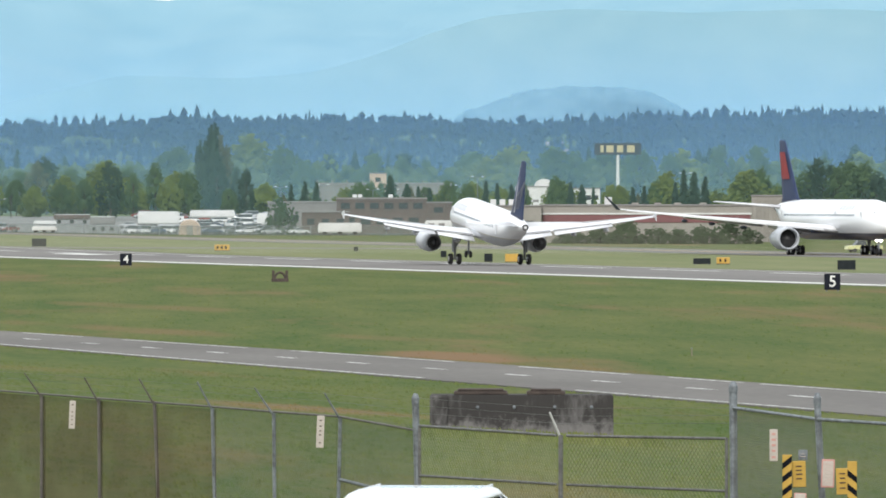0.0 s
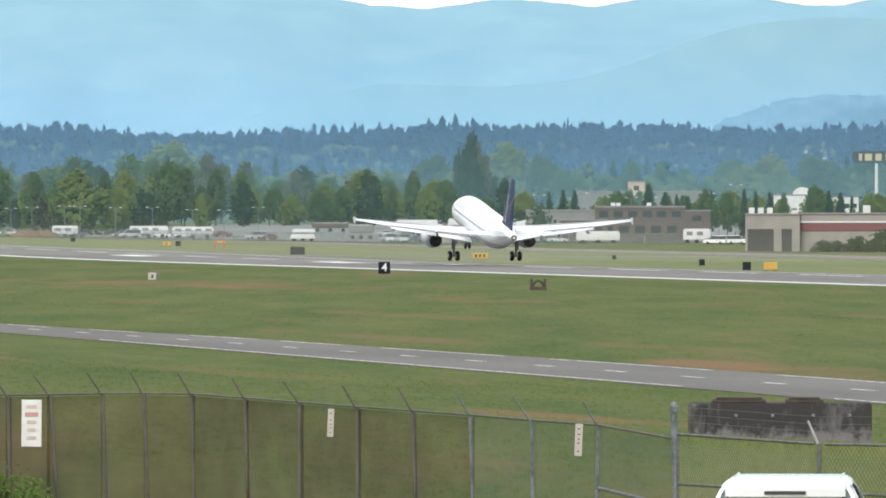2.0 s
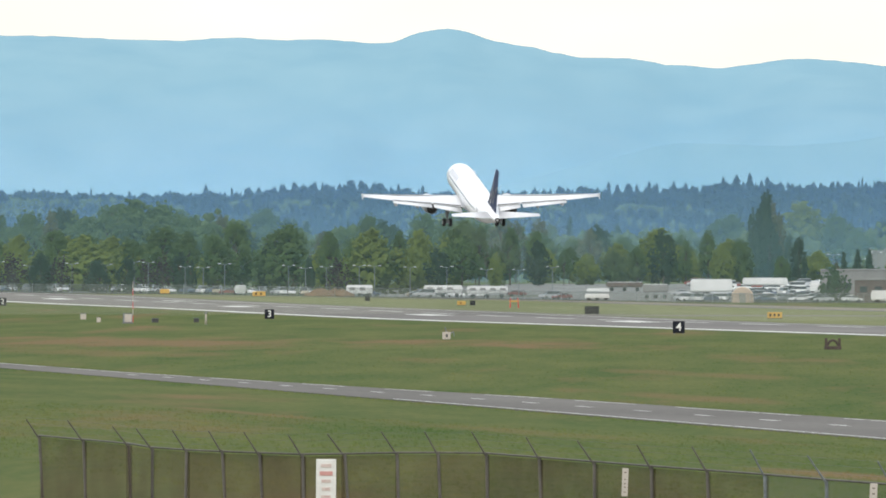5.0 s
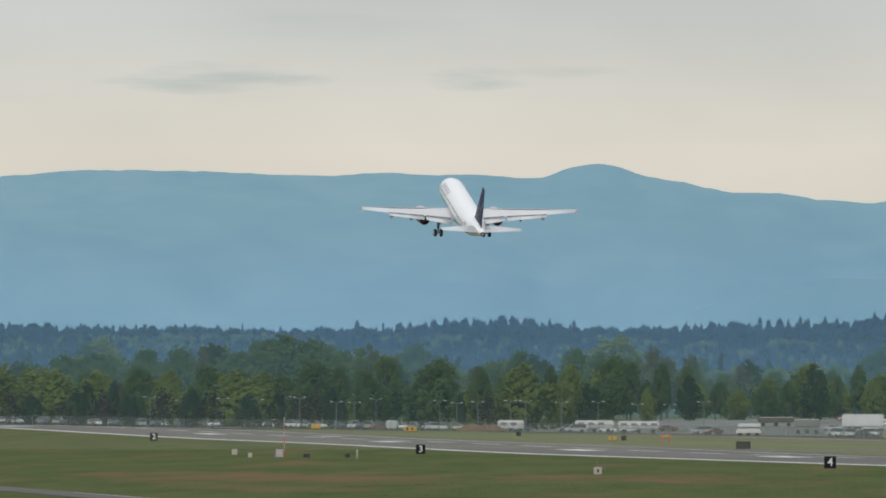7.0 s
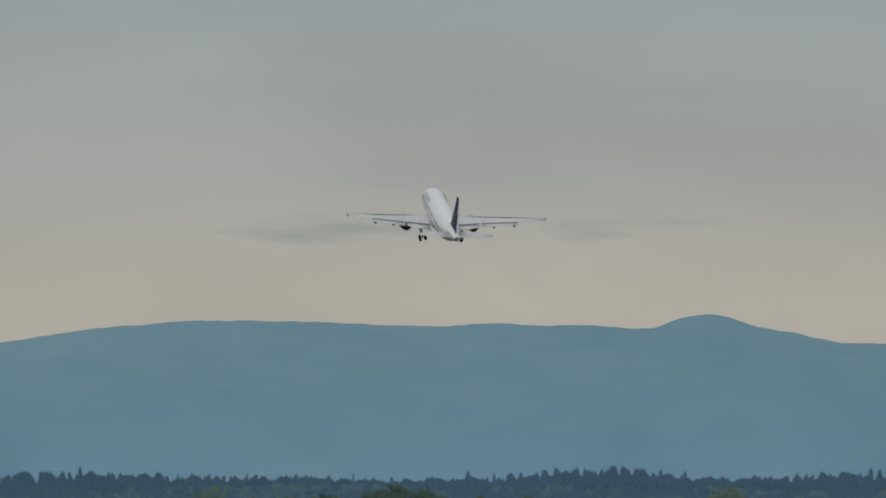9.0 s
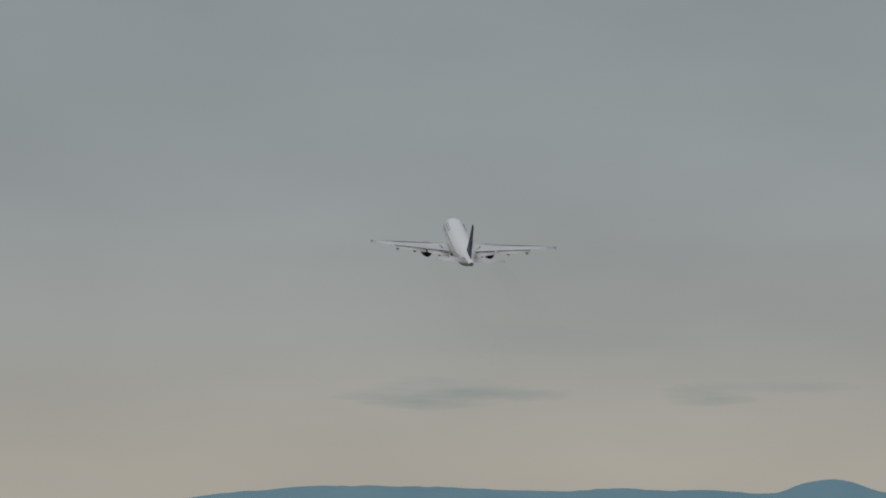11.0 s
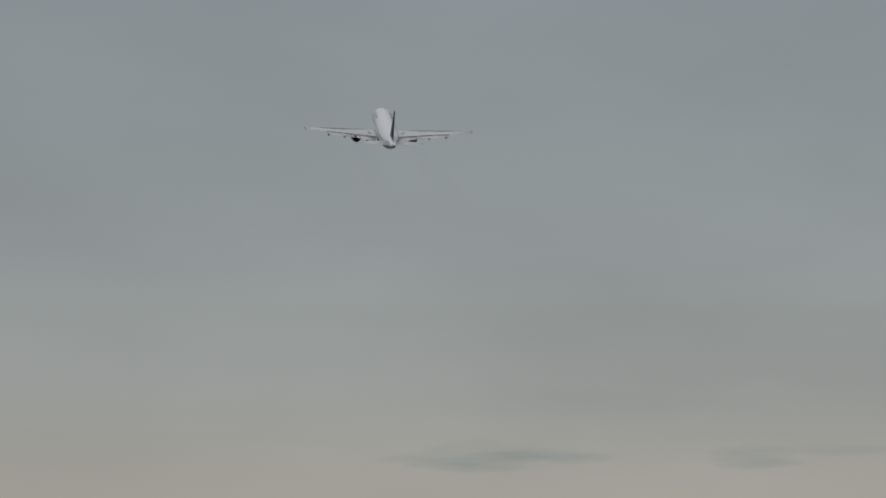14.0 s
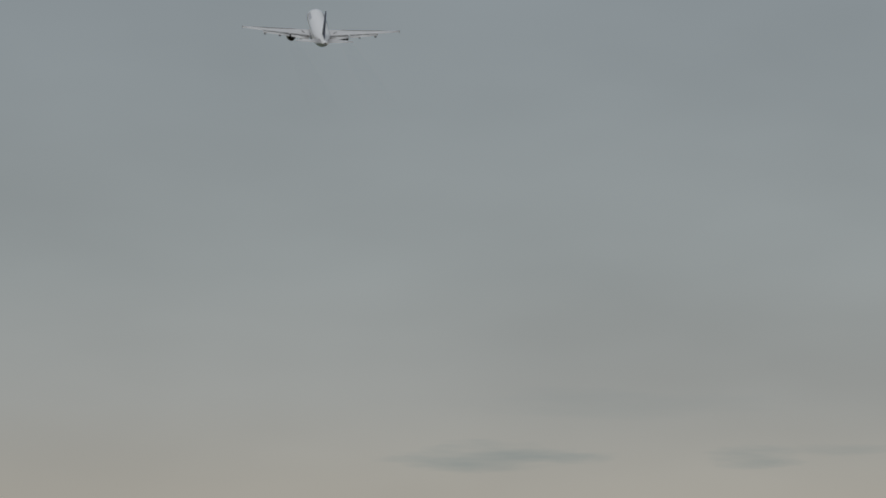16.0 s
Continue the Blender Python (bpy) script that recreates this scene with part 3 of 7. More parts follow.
def airliner(name, m, label, s):
    """A twin jet; y is forward, the origin lies on the ground between the main wheels."""
    plane = root(name, m, label, "airplane")
    R = s["radius"]
    bm = bmesh.new()
    n = 36
    loops = []
    for y, zc, r in s["body"]:
        loops.append([(r * math.sin(2 * math.pi * i / n), y, zc + r * s.get("tall", 1.0) * math.cos(2 * math.pi * i / n)) for i in range(n)])
    rings(bm, loops)
    fuselage = part("fuselage", bm, s["skin"], plane, s["skin_label"], smooth=True)
    # belly fairing
    bm = bmesh.new()
    y0, y1 = s["fairing"]
    loops = []
    for f in (0, 0.12, 0.3, 0.6, 0.85, 1):
        w = math.sin(math.pi * min(1, max(0.04, f))) ** 0.4
        loops.append([(R * 1.08 * w * math.sin(a), y0 + (y1 - y0) * f, s["centre"] - R * 0.55 - R * 0.62 * w * max(-0.2, math.cos(a) * -1) * -1 - R * 0.62 * w * 0.0)
                      for a in (2 * math.pi * i / 20 for i in range(20))])
    rings(bm, loops)
    part("belly_fairing", bm, s["belly"], plane, smooth=True)
    # tail cone exhaust
    bm = bmesh.new()
    yt, zt, rt = s["body"][-1]
    lathe_y(bm, [(yt + 0.3, rt * 1.15), (yt - 0.12, rt * 1.25), (yt - 0.18, rt * 1.0), (yt + 0.02, rt * 0.6)], 0, zt, 16)
    part("tail_exhaust", bm, DARK, plane, "dark exhaust pipe", smooth=True)
    # cockpit panes
    for sx in (-1, 1):
        for k, (xa, ya, za, xb, yb, zb) in enumerate(s["panes"]):
            bm = bmesh.new()
            h = s["pane_h"]
            pts = [(sx * xa, ya, za), (sx * xb, yb, zb), (sx * xb * 0.93, yb - 0.22, zb + h), (sx * xa * 0.9, ya - 0.4, za + h)]
            v = [bm.verts.new(p) for p in pts] + [bm.verts.new((p[0] + sx * 0.03, p[1] + 0.05, p[2] + 0.03)) for p in pts]
            bm.faces.new(v[4:8])
            bm.faces.new(v[0:4])
            for i in range(4):
                bm.faces.new((v[i], v[(i + 1) % 4], v[4 + (i + 1) % 4], v[4 + i]))
            part("cockpit_window", bm, GLASS, plane, "dark cockpit pane")
    # row of cabin windows and doors
    for sx in (-1, 1):
        bm = bmesh.new()
        y = s["windows"][0]
        zw = s["centre"] + R * 0.22
        xw = R * math.sqrt(1 - 0.22 ** 2)


        def skin_x(yy):
            rr = float(np.interp(-yy, [-b[0] for b in s["body"]], [b[2] for b in s["body"]]))
            zc = float(np.interp(-yy, [-b[0] for b in s["body"]], [b[1] for b in s["body"]]))
            return math.sqrt(max(0.04, rr * rr - (zw - zc) ** 2))

        while y > s["windows"][1]:
            box(bm, sx * skin_x(y) - 0.02, sx * skin_x(y) + 0.02, y - 0.11, y + 0.11, zw - 0.15, zw + 0.15)
            y -= 0.53
        tagged(part("window_band", bm, CABINGLASS, plane, "row of small grey cabin windows"), kind="stuff")
        for yd in s["doors"]:
            bm = bmesh.new()
            box(bm, sx * skin_x(yd) - 0.03, sx * skin_x(yd) + 0.012, yd - 0.4, yd + 0.4, zw - 0.75, zw + 0.55)
            part("cabin_door", bm, WINGGREY, plane)
        # airline title as plain bars
        for k in range(s["title"][2]):
            yb = s["title"][0] - k * s["title"][1]
            a = radians(52)
            bm = bmesh.new()
            c, q = Vector((sx * R * math.sin(a), yb, s["centre"] + R * s.get("tall", 1) * math.cos(a))), Euler((0, sx * a, 0)).to_matrix().to_4x4()
            box(bm, -0.36, 0.36, -s["title"][1] * 0.2, s["title"][1] * 0.2, -0.02, 0.02, Matrix.Translation(c) @ q)
            part("title_bar", bm, TITLE, plane, "grey-blue painted title bar")
    # wings
    for sx, side in ((-1, "port"), (1, "starboard")):
        bm = bmesh.new()
        rings(bm, [foil_loop(sx * x, y, z, c, t) for x, y, z, c, t in s["wing"]])
        wing = part("wing", bm, WINGGREY, plane, "pale grey swept wing", smooth=True)
        w = s["wing"]

        def on_wing(f):
            for a, b in zip(w, w[1:]):
                if a[0] <= f <= b[0]:
                    k = (f - a[0]) / (b[0] - a[0])
                    return [p + (q - p) * k for p, q in zip(a, b)]
            return w[-1]

        for xa, xb, fc in s["flaps"]:
            bm = bmesh.new()
            loops = []
            for xx in (xa, xb):
                x, y, z, c, t = on_wing(xx)
                fcl = fc * c
                loops.append([(sx * x, y - c * 0.96 - cc * fcl * math.cos(s["droop"]), z - 0.02 - t * 0.25 + tt * 0.10 * fcl - cc * fcl * math.sin(s["droop"])) for cc, tt in FOIL])
            rings(bm, loops)
            part("flap", bm, WINGGREY, wing, "extended trailing-edge flap", smooth=True)
            # dark strip laid on the wing to paint the flap gap's shade
            bm = bmesh.new()
            loops = []
            for xx in (xa, xb):
                x, y, z, c, t = on_wing(xx)
                loops.append([(sx * x, y - c * f, z + t * 0.6 * h + up) for f, h, up in ((0.90, 0.2, 0.01), (0.975, 0.07, 0.015), (0.985, -0.03, -0.05), (0.90, -0.05, -0.05))])
            rings(bm, loops)
            part("flap_shade", bm, DARK, wing, "dark strip painting the shade of the gap before the flap")
        for xx in s["tracks"]:
            x, y, z, c, t = on_wing(xx)
            bm = bmesh.new()
            L = s["track_len"]
            lathe_y(bm, [(y - c * 0.5, 0.03), (y - c * 0.65, 0.2), (y - c * 0.9, 0.27), (y - c * 0.95 - L * 0.5, 0.2), (y - c - L, 0.03)], sx * x, z - t * 0.45 - 0.42, 10)
            part("flap_fairing", bm, s["belly"], wing, smooth=True)
        xa, xb = s["slat"]
        bm = bmesh.new()
        loops = []
        for xx in (xa, xb):
            x, y, z, c, t = on_wing(xx)
            loops.append([(sx * x, y + 0.06 + dy * c * 0.07, z - 0.05 + dz * t) for dy, dz in ((0.6, -0.15), (0.5, 0.2), (0, 0.40), (-0.9, 0.50), (-0.9, 0.36), (-0.2, 0.2), (0, -0.2))])
        rings(bm, loops)
        part("slat", bm, SLAT, wing, "pale leading-edge slat")
        # tip device
        x, y, z, c, t = w[-1]
        bm = bmesh.new()
        if s["tip"] == "fence":
            rings(bm, [[(sx * (x + dx), y - f * c, z + h) for f, h in ((0.15, 0.1), (0.75, 0.42), (1.1, 0.48), (1.0, 0.0), (1.08, -0.38), (0.8, -0.32))] for dx in (0, 0.07)])
        else:
            rings(bm, [foil_loop(sx * (x + f * s["tip"][0]), y - f * s["tip"][1], z + f * s["tip"][2], c * (1 - 0.55 * f), 0.12 * (1 - f * 0.5)) for f in (0, 0.25, 1.0)])
        part("wingtip", bm, s["tip_paint"], wing, "upturned wingtip")
        # tailplane
        bm = bmesh.new()
        rings(bm, [foil_loop(sx * x, y, z, c, t) for x, y, z, c, t in s["tailplane"]])
        part("tailplane", bm, WINGGREY, plane, "pale grey tailplane", smooth=True)
        # engine
        ex, ey0, ey1, ez, er = s["engine"]
        L = ey0 - ey1
        bm = bmesh.new()
        lathe_y(bm, [(ey0 - 0.25 * L, er * 0.80), (ey0 - 0.02 * L, er * 0.80), (ey0, er * 0.88), (ey0 - 0.04 * L, er * 0.96), (ey0 - 0.3 * L, er), (ey0 - 0.6 * L, er * 0.97), (ey1, er * 0.70), (ey1 + 0.01 * L, er * 0.66), (ey1 + 0.3 * L, er * 0.62)],
                sx * ex, ez, 28, caps=False)
        eng = part("engine", bm, s["nacelle"], plane, s["nacelle_label"], smooth=True)
        bm = bmesh.new()
        lathe_y(bm, [(ey0 - 0.12 * L, er * 0.05), (ey0 - 0.2 * L, er * 0.22), (ey0 - 0.22 * L, er * 0.80), (ey0 - 0.24 * L, er * 0.80)], sx * ex, ez, 24)
        part("fan", bm, DARK, eng, "dark fan disc", smooth=True)
        # cone widened into a dark ring that closes the duct
        bm = bmesh.new()
        lathe_y(bm, [(ey1 + 0.10 * L, er * 0.66), (ey1 + 0.02 * L, er * 0.67), (ey1 + 0.015 * L, er * 0.62), (ey1 + 0.06 * L, er * 0.40), (ey1 + 0.02 * L, er * 0.34), (ey1 - 0.12 * L, er * 0.08)], sx * ex, ez, 20)
        part("exhaust_cone", bm, DARK, eng, "dark exhaust cone closing the duct", smooth=True)
        bm = bmesh.new()
        xw, yw, zw, cw, tw = on_wing(ex)
        rings(bm, [[(sx * ex + dx * wd, yy, zz) for dx, yy, zz in ((-1, ya, za), (1, ya, za), (1, ya, zb), (-1, ya, zb))] for ya, za, zb, wd in
                   ((ey0 - 0.3 * L, ez + er * 0.9, ez + er * 1.05, 0.08), (yw, ez + er * 0.7, zw + 0.05, 0.2), (yw - cw * 0.6, zw - tw * 0.6, zw, 0.16), (yw - cw * 0.85, zw - tw * 0.5, zw, 0.04))])
        part("pylon", bm, WINGGREY, eng, smooth=True)
    # fin
    bm = bmesh.new()
    rings(bm, [foil_loop(0, y, z, c, t, True) for y, z, c, t in s["fin"]])
    fin = part("fin", bm, s["fin_paint"], plane, s["fin_label"], smooth=True)
    bm = bmesh.new()
    rings(bm, [[(dx * (t * 0.34 + 0.01), y + 0.03 - dy * c, z) for dx, dy in ((0, 0), (1, 0.05), (1, 0.075), (-1, 0.075), (-1, 0.05))] for y, z, c, t in s["fin"][1:3]])
    part("leading_edge", bm, s["le_paint"], fin, "leading edge strip")
    if s["le_paint"] is WHITE:
        bm = bmesh.new()
        lv = [(-11.15, 6.15, 5.6, 0.42, 0.34), (-13.0, 8.5, 4.2, 0.33, 0.24), (-15.0, 11.2, 2.4, 0.22, 0.12)]
        rings(bm, [[(dx * (t * 0.5 * k + 0.008), y + 0.02 - f * cut * c, z) for dx, f, k in ((-1, 1, 0.98), (-1, 0.5, 0.9), (-1, 0.12, 0.55), (0, 0, 0), (1, 0.12, 0.55), (1, 0.5, 0.9), (1, 1, 0.98))] for y, z, c, t, cut in lv])
        part("fin_front", bm, WHITE, fin, "white front of the fin", smooth=True)
    s["fin_marks"](fin, s)
    # gear: legs hang from pivots, wheels on the legs
    gears = []
    for sx in (-1, 1):
        px, pz, gx = s["gear_pivot"][0], s["gear_pivot"][1], s["gear_x"]
        r, ww, gap = s["wheel"]
        ext = s.get("oleo", 0.0)
        bm = bmesh.new()
        dx = gx - px
        tube(bm, (0, 0, 0), (sx * dx, 0, r - pz - ext), s["strut"], s["strut"] * 0.75, 10)
        tube(bm, (sx * dx - gap, 0, r - pz - ext), (sx * dx + gap, 0, r - pz - ext), s["strut"] * 0.6, n=8)
        tube(bm, (-sx * 0.9, 0.1, 0.1), (sx * dx * 0.5, 0, (r - pz - ext) * 0.55), s["strut"] * 0.45, n=6)
        box(bm, sx * dx * 0.5 - 0.03 + sx * 0.22, sx * dx * 0.5 + 0.03 + sx * 0.22, -0.45, 0.45, (r - pz - ext) * 0.72, -0.1)
        leg = part("main_gear", bm, s["leg_paint"], plane, "main landing gear leg", at=pose(sx * px, 0, pz))
        for yy in s["axles"]:
            if yy:
                bm2 = bmesh.new()
                tube(bm2, (sx * dx, 0, r - pz - ext), (sx * dx, yy, r - pz - ext), s["strut"] * 0.5, n=8)
                part("bogie_beam", bm2, DARK, leg)
            for k in (-1, 1):
                wh = link("wheel", s["wheel_mesh"], leg, at=pose(sx * dx + k * gap, yy, r - pz - ext))
                link("wheel_hub", s["hub_mesh"], leg, at=pose(sx * dx + k * gap, yy, r - pz - ext))
        gears.append(leg)
    ny, nr = s["nose_gear"]
    npz, next_ = s["nose_pivot"], s.get("nose_oleo", 0.0)
    bm = bmesh.new()
    tube(bm, (0, 0, 0), (0, 0.1, nr - npz - next_), s["strut"] * 0.7, n=8)
    tube(bm, (-0.3, 0.1, nr - npz - next_), (0.3, 0.1, nr - npz - next_), 0.06, n=8)
    box(bm, -0.34, -0.3, -0.6, 0.5, -0.9, 0.0)
    box(bm, 0.3, 0.34, -0.6, 0.5, -0.9, 0.0)
    nose = part("nose_gear", bm, s["leg_paint"], plane, "nose landing gear leg", at=pose(0, ny, npz))
    for k in (-1, 1):
        link("wheel", s["nose_wheel"], nose, at=pose(k * 0.25, 0.1, nr - npz - next_))
    gears.append(nose)
    return plane, gears


def narrow_marks(fin, s):
    """Gold arcs of a globe across the lower fin, as plain curved bars on both faces."""
    for sx in (-1, 1):
        for k in range(5):
            bm = bmesh.new()
            for j in range(5):
                f0, f1 = j / 5, (j + 1) / 5
                pts = []
                for f in (f0, f1):
                    z = 6.1 + k * 0.15 + f * (2.0 + 0.35 * k)
                    y = -11.9 - k * 0.75 - f * f * 1.3 - 0.55 * (z - 6)
                    pts.append((y, z))
                (ya, za), (yb, zb) = pts
                v = [bm.verts.new((sx * 0.235, yy, zz)) for yy, zz in ((ya, za), (ya - 0.13, za), (yb - 0.1, zb), (yb, zb))]
                bm.faces.new(v)
            bmesh.ops.solidify(bm, geom=list(bm.faces), thickness=0.02)
            part("globe_line", bm, GOLD, fin, "thin gold curved line")


def wide_marks(fin, s):
    """Red slanted panels in the middle of the navy fin, on both faces."""
    for sx in (-1, 1):
        for (za, zb, ya, yb) in ((10.7, 14.5, 0.14, 0.78),):
            bm = bmesh.new()
            v = []
            for z, fa, fb in ((za, ya, yb), (zb, ya, yb)):
                k = (z - 7.2) / 9.6
                le, c = -19.4 - 8.0 * k, 8.6 - 5.0 * k
                v += [bm.verts.new((sx * (0.36 - 0.10 * k), le - fa * c, z)), bm.verts.new((sx * (0.36 - 0.10 * k), le - fb * c, z))]
            bm.faces.new((v[0], v[1], v[3], v[2]))
            bmesh.ops.solidify(bm, geom=list(bm.faces), thickness=0.03)
            part("red_panel", bm, RED, fin, "red painted panel")


NARROW = dict(
    radius=1.975, centre=3.95, skin=livery("white_and_grey_skin", [(0, (0.46, 0.47, 0.49)), (3.15, (0.46, 0.40, 0.26)), (3.22, (0.82, 0.82, 0.83))]),
    skin_label="white fuselage with grey belly", belly=mat("grey_belly_paint", (0.40, 0.41, 0.43), scale=0.6, rough=0.4),
    body=[(16.1, 3.45, 0.05), (15.85, 3.48, 0.5), (15.2, 3.56, 0.95), (14.2, 3.68, 1.36), (12.9, 3.82, 1.72), (11.5, 3.92, 1.92), (10.0, 3.95, 1.975), (4, 3.95, 1.975), (-4, 3.95, 1.975), (-7, 3.99, 1.93), (-9, 4.10, 1.78),
          (-11, 4.28, 1.54), (-13, 4.5, 1.22), (-15, 4.72, 0.86), (-16.6, 4.86, 0.55), (-17.5, 4.92, 0.34), (-17.7, 4.92, 0.27)],
    fairing=(6.0, -6.0), panes=[(0.1, 14.85, 4.25, 0.75, 14.55, 4.25), (0.8, 14.5, 4.25, 1.22, 13.75, 4.28), (1.25, 13.7, 4.28, 1.48, 12.95, 4.3)], pane_h=0.5,
    windows=(9.9, -9.6), doors=(10.7, -10.4), title=(10.2, 0.95, 6),
    wing=[(1.5, 4.8, 2.75, 6.4, 0.85), (2.6, 4.0, 2.85, 5.8, 0.75), (6.4, 1.9, 3.35, 3.85, 0.5), (11.5, -0.9, 4.15, 2.7, 0.33), (16.9, -3.6, 5.15, 1.5, 0.17)],
    flaps=[(2.2, 6.2, 0.24), (6.5, 12.4, 0.27)], droop=radians(14), tracks=(3.9, 8.6, 11.9), track_len=0.7, slat=(2.7, 16.4), tip="fence", tip_paint=WINGGREY,
    tailplane=[(0.4, -12.9, 4.95, 4.0, 0.4), (6.22, -15.8, 5.35, 1.4, 0.14)],
    engine=(5.75, 6.4, 1.6, 1.72, 1.12), nacelle=mat("white_nacelle_paint", (0.55, 0.56, 0.58), scale=0.6, rough=0.35), nacelle_label="pale grey engine nacelle",
    fin=[(-9.0, 5.55, 7.6, 0.3), (-10.9, 6.0, 5.7, 0.42), (-15.3, 11.7, 2.1, 0.2), (-15.6, 11.82, 1.6, 0.1)], fin_paint=NAVY, fin_label="navy blue tail fin", fin_marks=narrow_marks, le_paint=WHITE,
    gear_pivot=(3.75, 2.75), gear_x=3.8, wheel=(0.58, 0.42, 0.46), strut=0.16, axles=(0,), leg_paint=mat("grey_gear_paint", (0.22, 0.22, 0.23), scale=2.0, rough=0.5),
    nose_gear=(11.0, 0.38), nose_pivot=2.1, oleo=0.42, nose_oleo=0.6)
NARROW["wheel_mesh"], NARROW["hub_mesh"], NARROW["nose_wheel"] = wheel_mesh("main_wheel", 0.58, 0.42), hub_mesh("main_hub", 0.58, 0.42), wheel_mesh("nose_wheel", 0.38, 0.22)

WIDE = dict(
    radius=2.82, centre=4.95, skin=livery("white_and_navy_skin", [(0, (0.012, 0.02, 0.06)), (3.05, (0.80, 0.80, 0.81))]), skin_label="white fuselage with navy belly", belly=NAVY,
    body=[(31.9, 4.2, 0.06), (31.5, 4.22, 0.7), (30.6, 4.32, 1.3), (29.2, 4.5, 1.9), (27.2, 4.72, 2.42), (25.0, 4.88, 2.72), (22.8, 4.95, 2.82), (8, 4.95, 2.82), (-12, 4.95, 2.82), (-16, 5.05, 2.72), (-20, 5.35, 2.36),
          (-24, 5.78, 1.78), (-28, 6.25, 1.08), (-30.6, 6.5, 0.58), (-31.7, 6.55, 0.35)],
    fairing=(11, -9), panes=[(0.15, 30.1, 5.35, 1.0, 29.75, 5.35), (1.05, 29.65, 5.35, 1.62, 28.8, 5.38), (1.66, 28.7, 5.38, 2.0, 27.7, 5.42)], pane_h=0.62,
    windows=(22.5, -18), doors=(25.4, 12.0, -19.5), title=(20, 1.6, 5),
    wing=[(2.2, 12.2, 3.5, 11.2, 1.3), (3.6, 10.6, 3.65, 10.0, 1.15), (9.4, 6.4, 4.3, 7.2, 0.8), (19, -1.0, 5.3, 4.6, 0.45), (28.8, -7.2, 6.35, 2.4, 0.22)],
    flaps=[(3.4, 9.0, 0.2), (9.8, 20.0, 0.2)], droop=radians(6), tracks=(6.5, 12.5, 16.5, 20), track_len=1.2, slat=(4.0, 28.0), tip=(1.5, 2.2, 1.9), tip_paint=NAVY,
    tailplane=[(0.6, -23.2, 6.6, 5.6, 0.6), (9.7, -28.6, 7.45, 2.2, 0.2)],
    engine=(9.4, 12.4, 5.6, 2.35, 1.62), nacelle=mat("grey_nacelle_paint", (0.42, 0.44, 0.47), scale=0.6, rough=0.3), nacelle_label="grey engine nacelle with open intake",
    fin=[(-16.4, 7.4, 13.0, 0.4), (-19.4, 8.0, 9.2, 0.55), (-26.9, 16.1, 3.6, 0.28), (-27.3, 16.25, 2.8, 0.15)], fin_paint=NAVY, fin_label="navy tail fin with red panels", fin_marks=wide_marks, le_paint=NAVY,
    gear_pivot=(5.0, 3.9), gear_x=5.34, wheel=(0.69, 0.5, 0.7), strut=0.24, axles=(-0.99, 0.99), leg_paint=mat("pale_gear_paint", (0.35, 0.35, 0.36), scale=2.0, rough=0.5),
    nose_gear=(25.3, 0.52), nose_pivot=2.9)
WIDE["wheel_mesh"], WIDE["hub_mesh"], WIDE["nose_wheel"] = wheel_mesh("bogie_wheel", 0.69, 0.5), hub_mesh("bogie_hub", 0.69, 0.5), wheel_mesh("wide_nose_wheel", 0.52, 0.32)

departing, departing_gear = airliner("narrow_body_airliner", pose(243.5, 1130, 0), "white twin-engine airliner with navy tail taking off from the runway", NARROW)
taxiing, taxiing_gear = airliner("wide_body_airliner", pose(365.5, 1470, -0.8, 0, 0, 180.5), "white twin-engine airliner with navy and red tail taxiing", WIDE)
# hot exhaust streaming behind each engine of the departing jet
EXHAUST = bpy.data.materials.new("thin_exhaust")
EXHAUST.use_nodes = True
xn, xl = EXHAUST.node_tree.nodes, EXHAUST.node_tree.links
xn.remove(xn["Principled BSDF"])
x_co, x_sep, x_rg, x_no, x_mu, x_tr, x_df, x_mx = (xn.new("ShaderNode" + k) for k in ("TexCoord", "SeparateXYZ", "MapRange", "TexNoise", "Math", "BsdfTransparent", "BsdfDiffuse", "MixShader"))
x_rg.interpolation_type = "SMOOTHSTEP"
x_rg.inputs["From Min"].default_value, x_rg.inputs["From Max"].default_value = -150, -8
x_rg.inputs["To Min"].default_value, x_rg.inputs["To Max"].default_value = 0.0, 0.032
x_no.inputs["Scale"].default_value, x_no.inputs["Detail"].default_value = 0.12, 4
x_mu.operation = "MULTIPLY"
x_df.inputs["Color"].default_value = (0.34, 0.34, 0.34, 1)
xl.new(x_co.outputs["Object"], x_sep.inputs[0]), xl.new(x_sep.outputs["Y"], x_rg.inputs["Value"]), xl.new(x_co.outputs["Object"], x_no.inputs["Vector"])
xl.new(x_rg.outputs[0], x_mu.inputs[0]), xl.new(x_no.outputs[0], x_mu.inputs[1]), xl.new(x_mu.outputs[0], x_mx.inputs[0])
xl.new(x_tr.outputs[0], x_mx.inputs[1]), xl.new(x_df.outputs[0], x_mx.inputs[2]), xl.new(x_mx.outputs[0], xn["Material Output"].inputs[0])
plume = root("exhaust_plume", pose(242.7, 1127.6, 0.5), "thin grey exhaust streaming behind a departing jet", "smoke")
for sx in (-1, 1):
    bm = bmesh.new()
    rings(bm, [[(sx * (5.75 + 0.006 * -y) + r * 1.6 * math.cos(a), y, 1.75 + r * 0.75 * math.sin(a)) for a in (2 * math.pi * i / 16 for i in range(16))] for y, r in ((1.0, 0.45), (-15, 0.9), (-50, 1.5), (-110, 2.0), (-190, 2.3))], caps=False)
    part("jet_stream", bm, EXHAUST, plume, smooth=True)
GLOW = bpy.data.materials.new("landing_light_glow")
GLOW.use_nodes = True
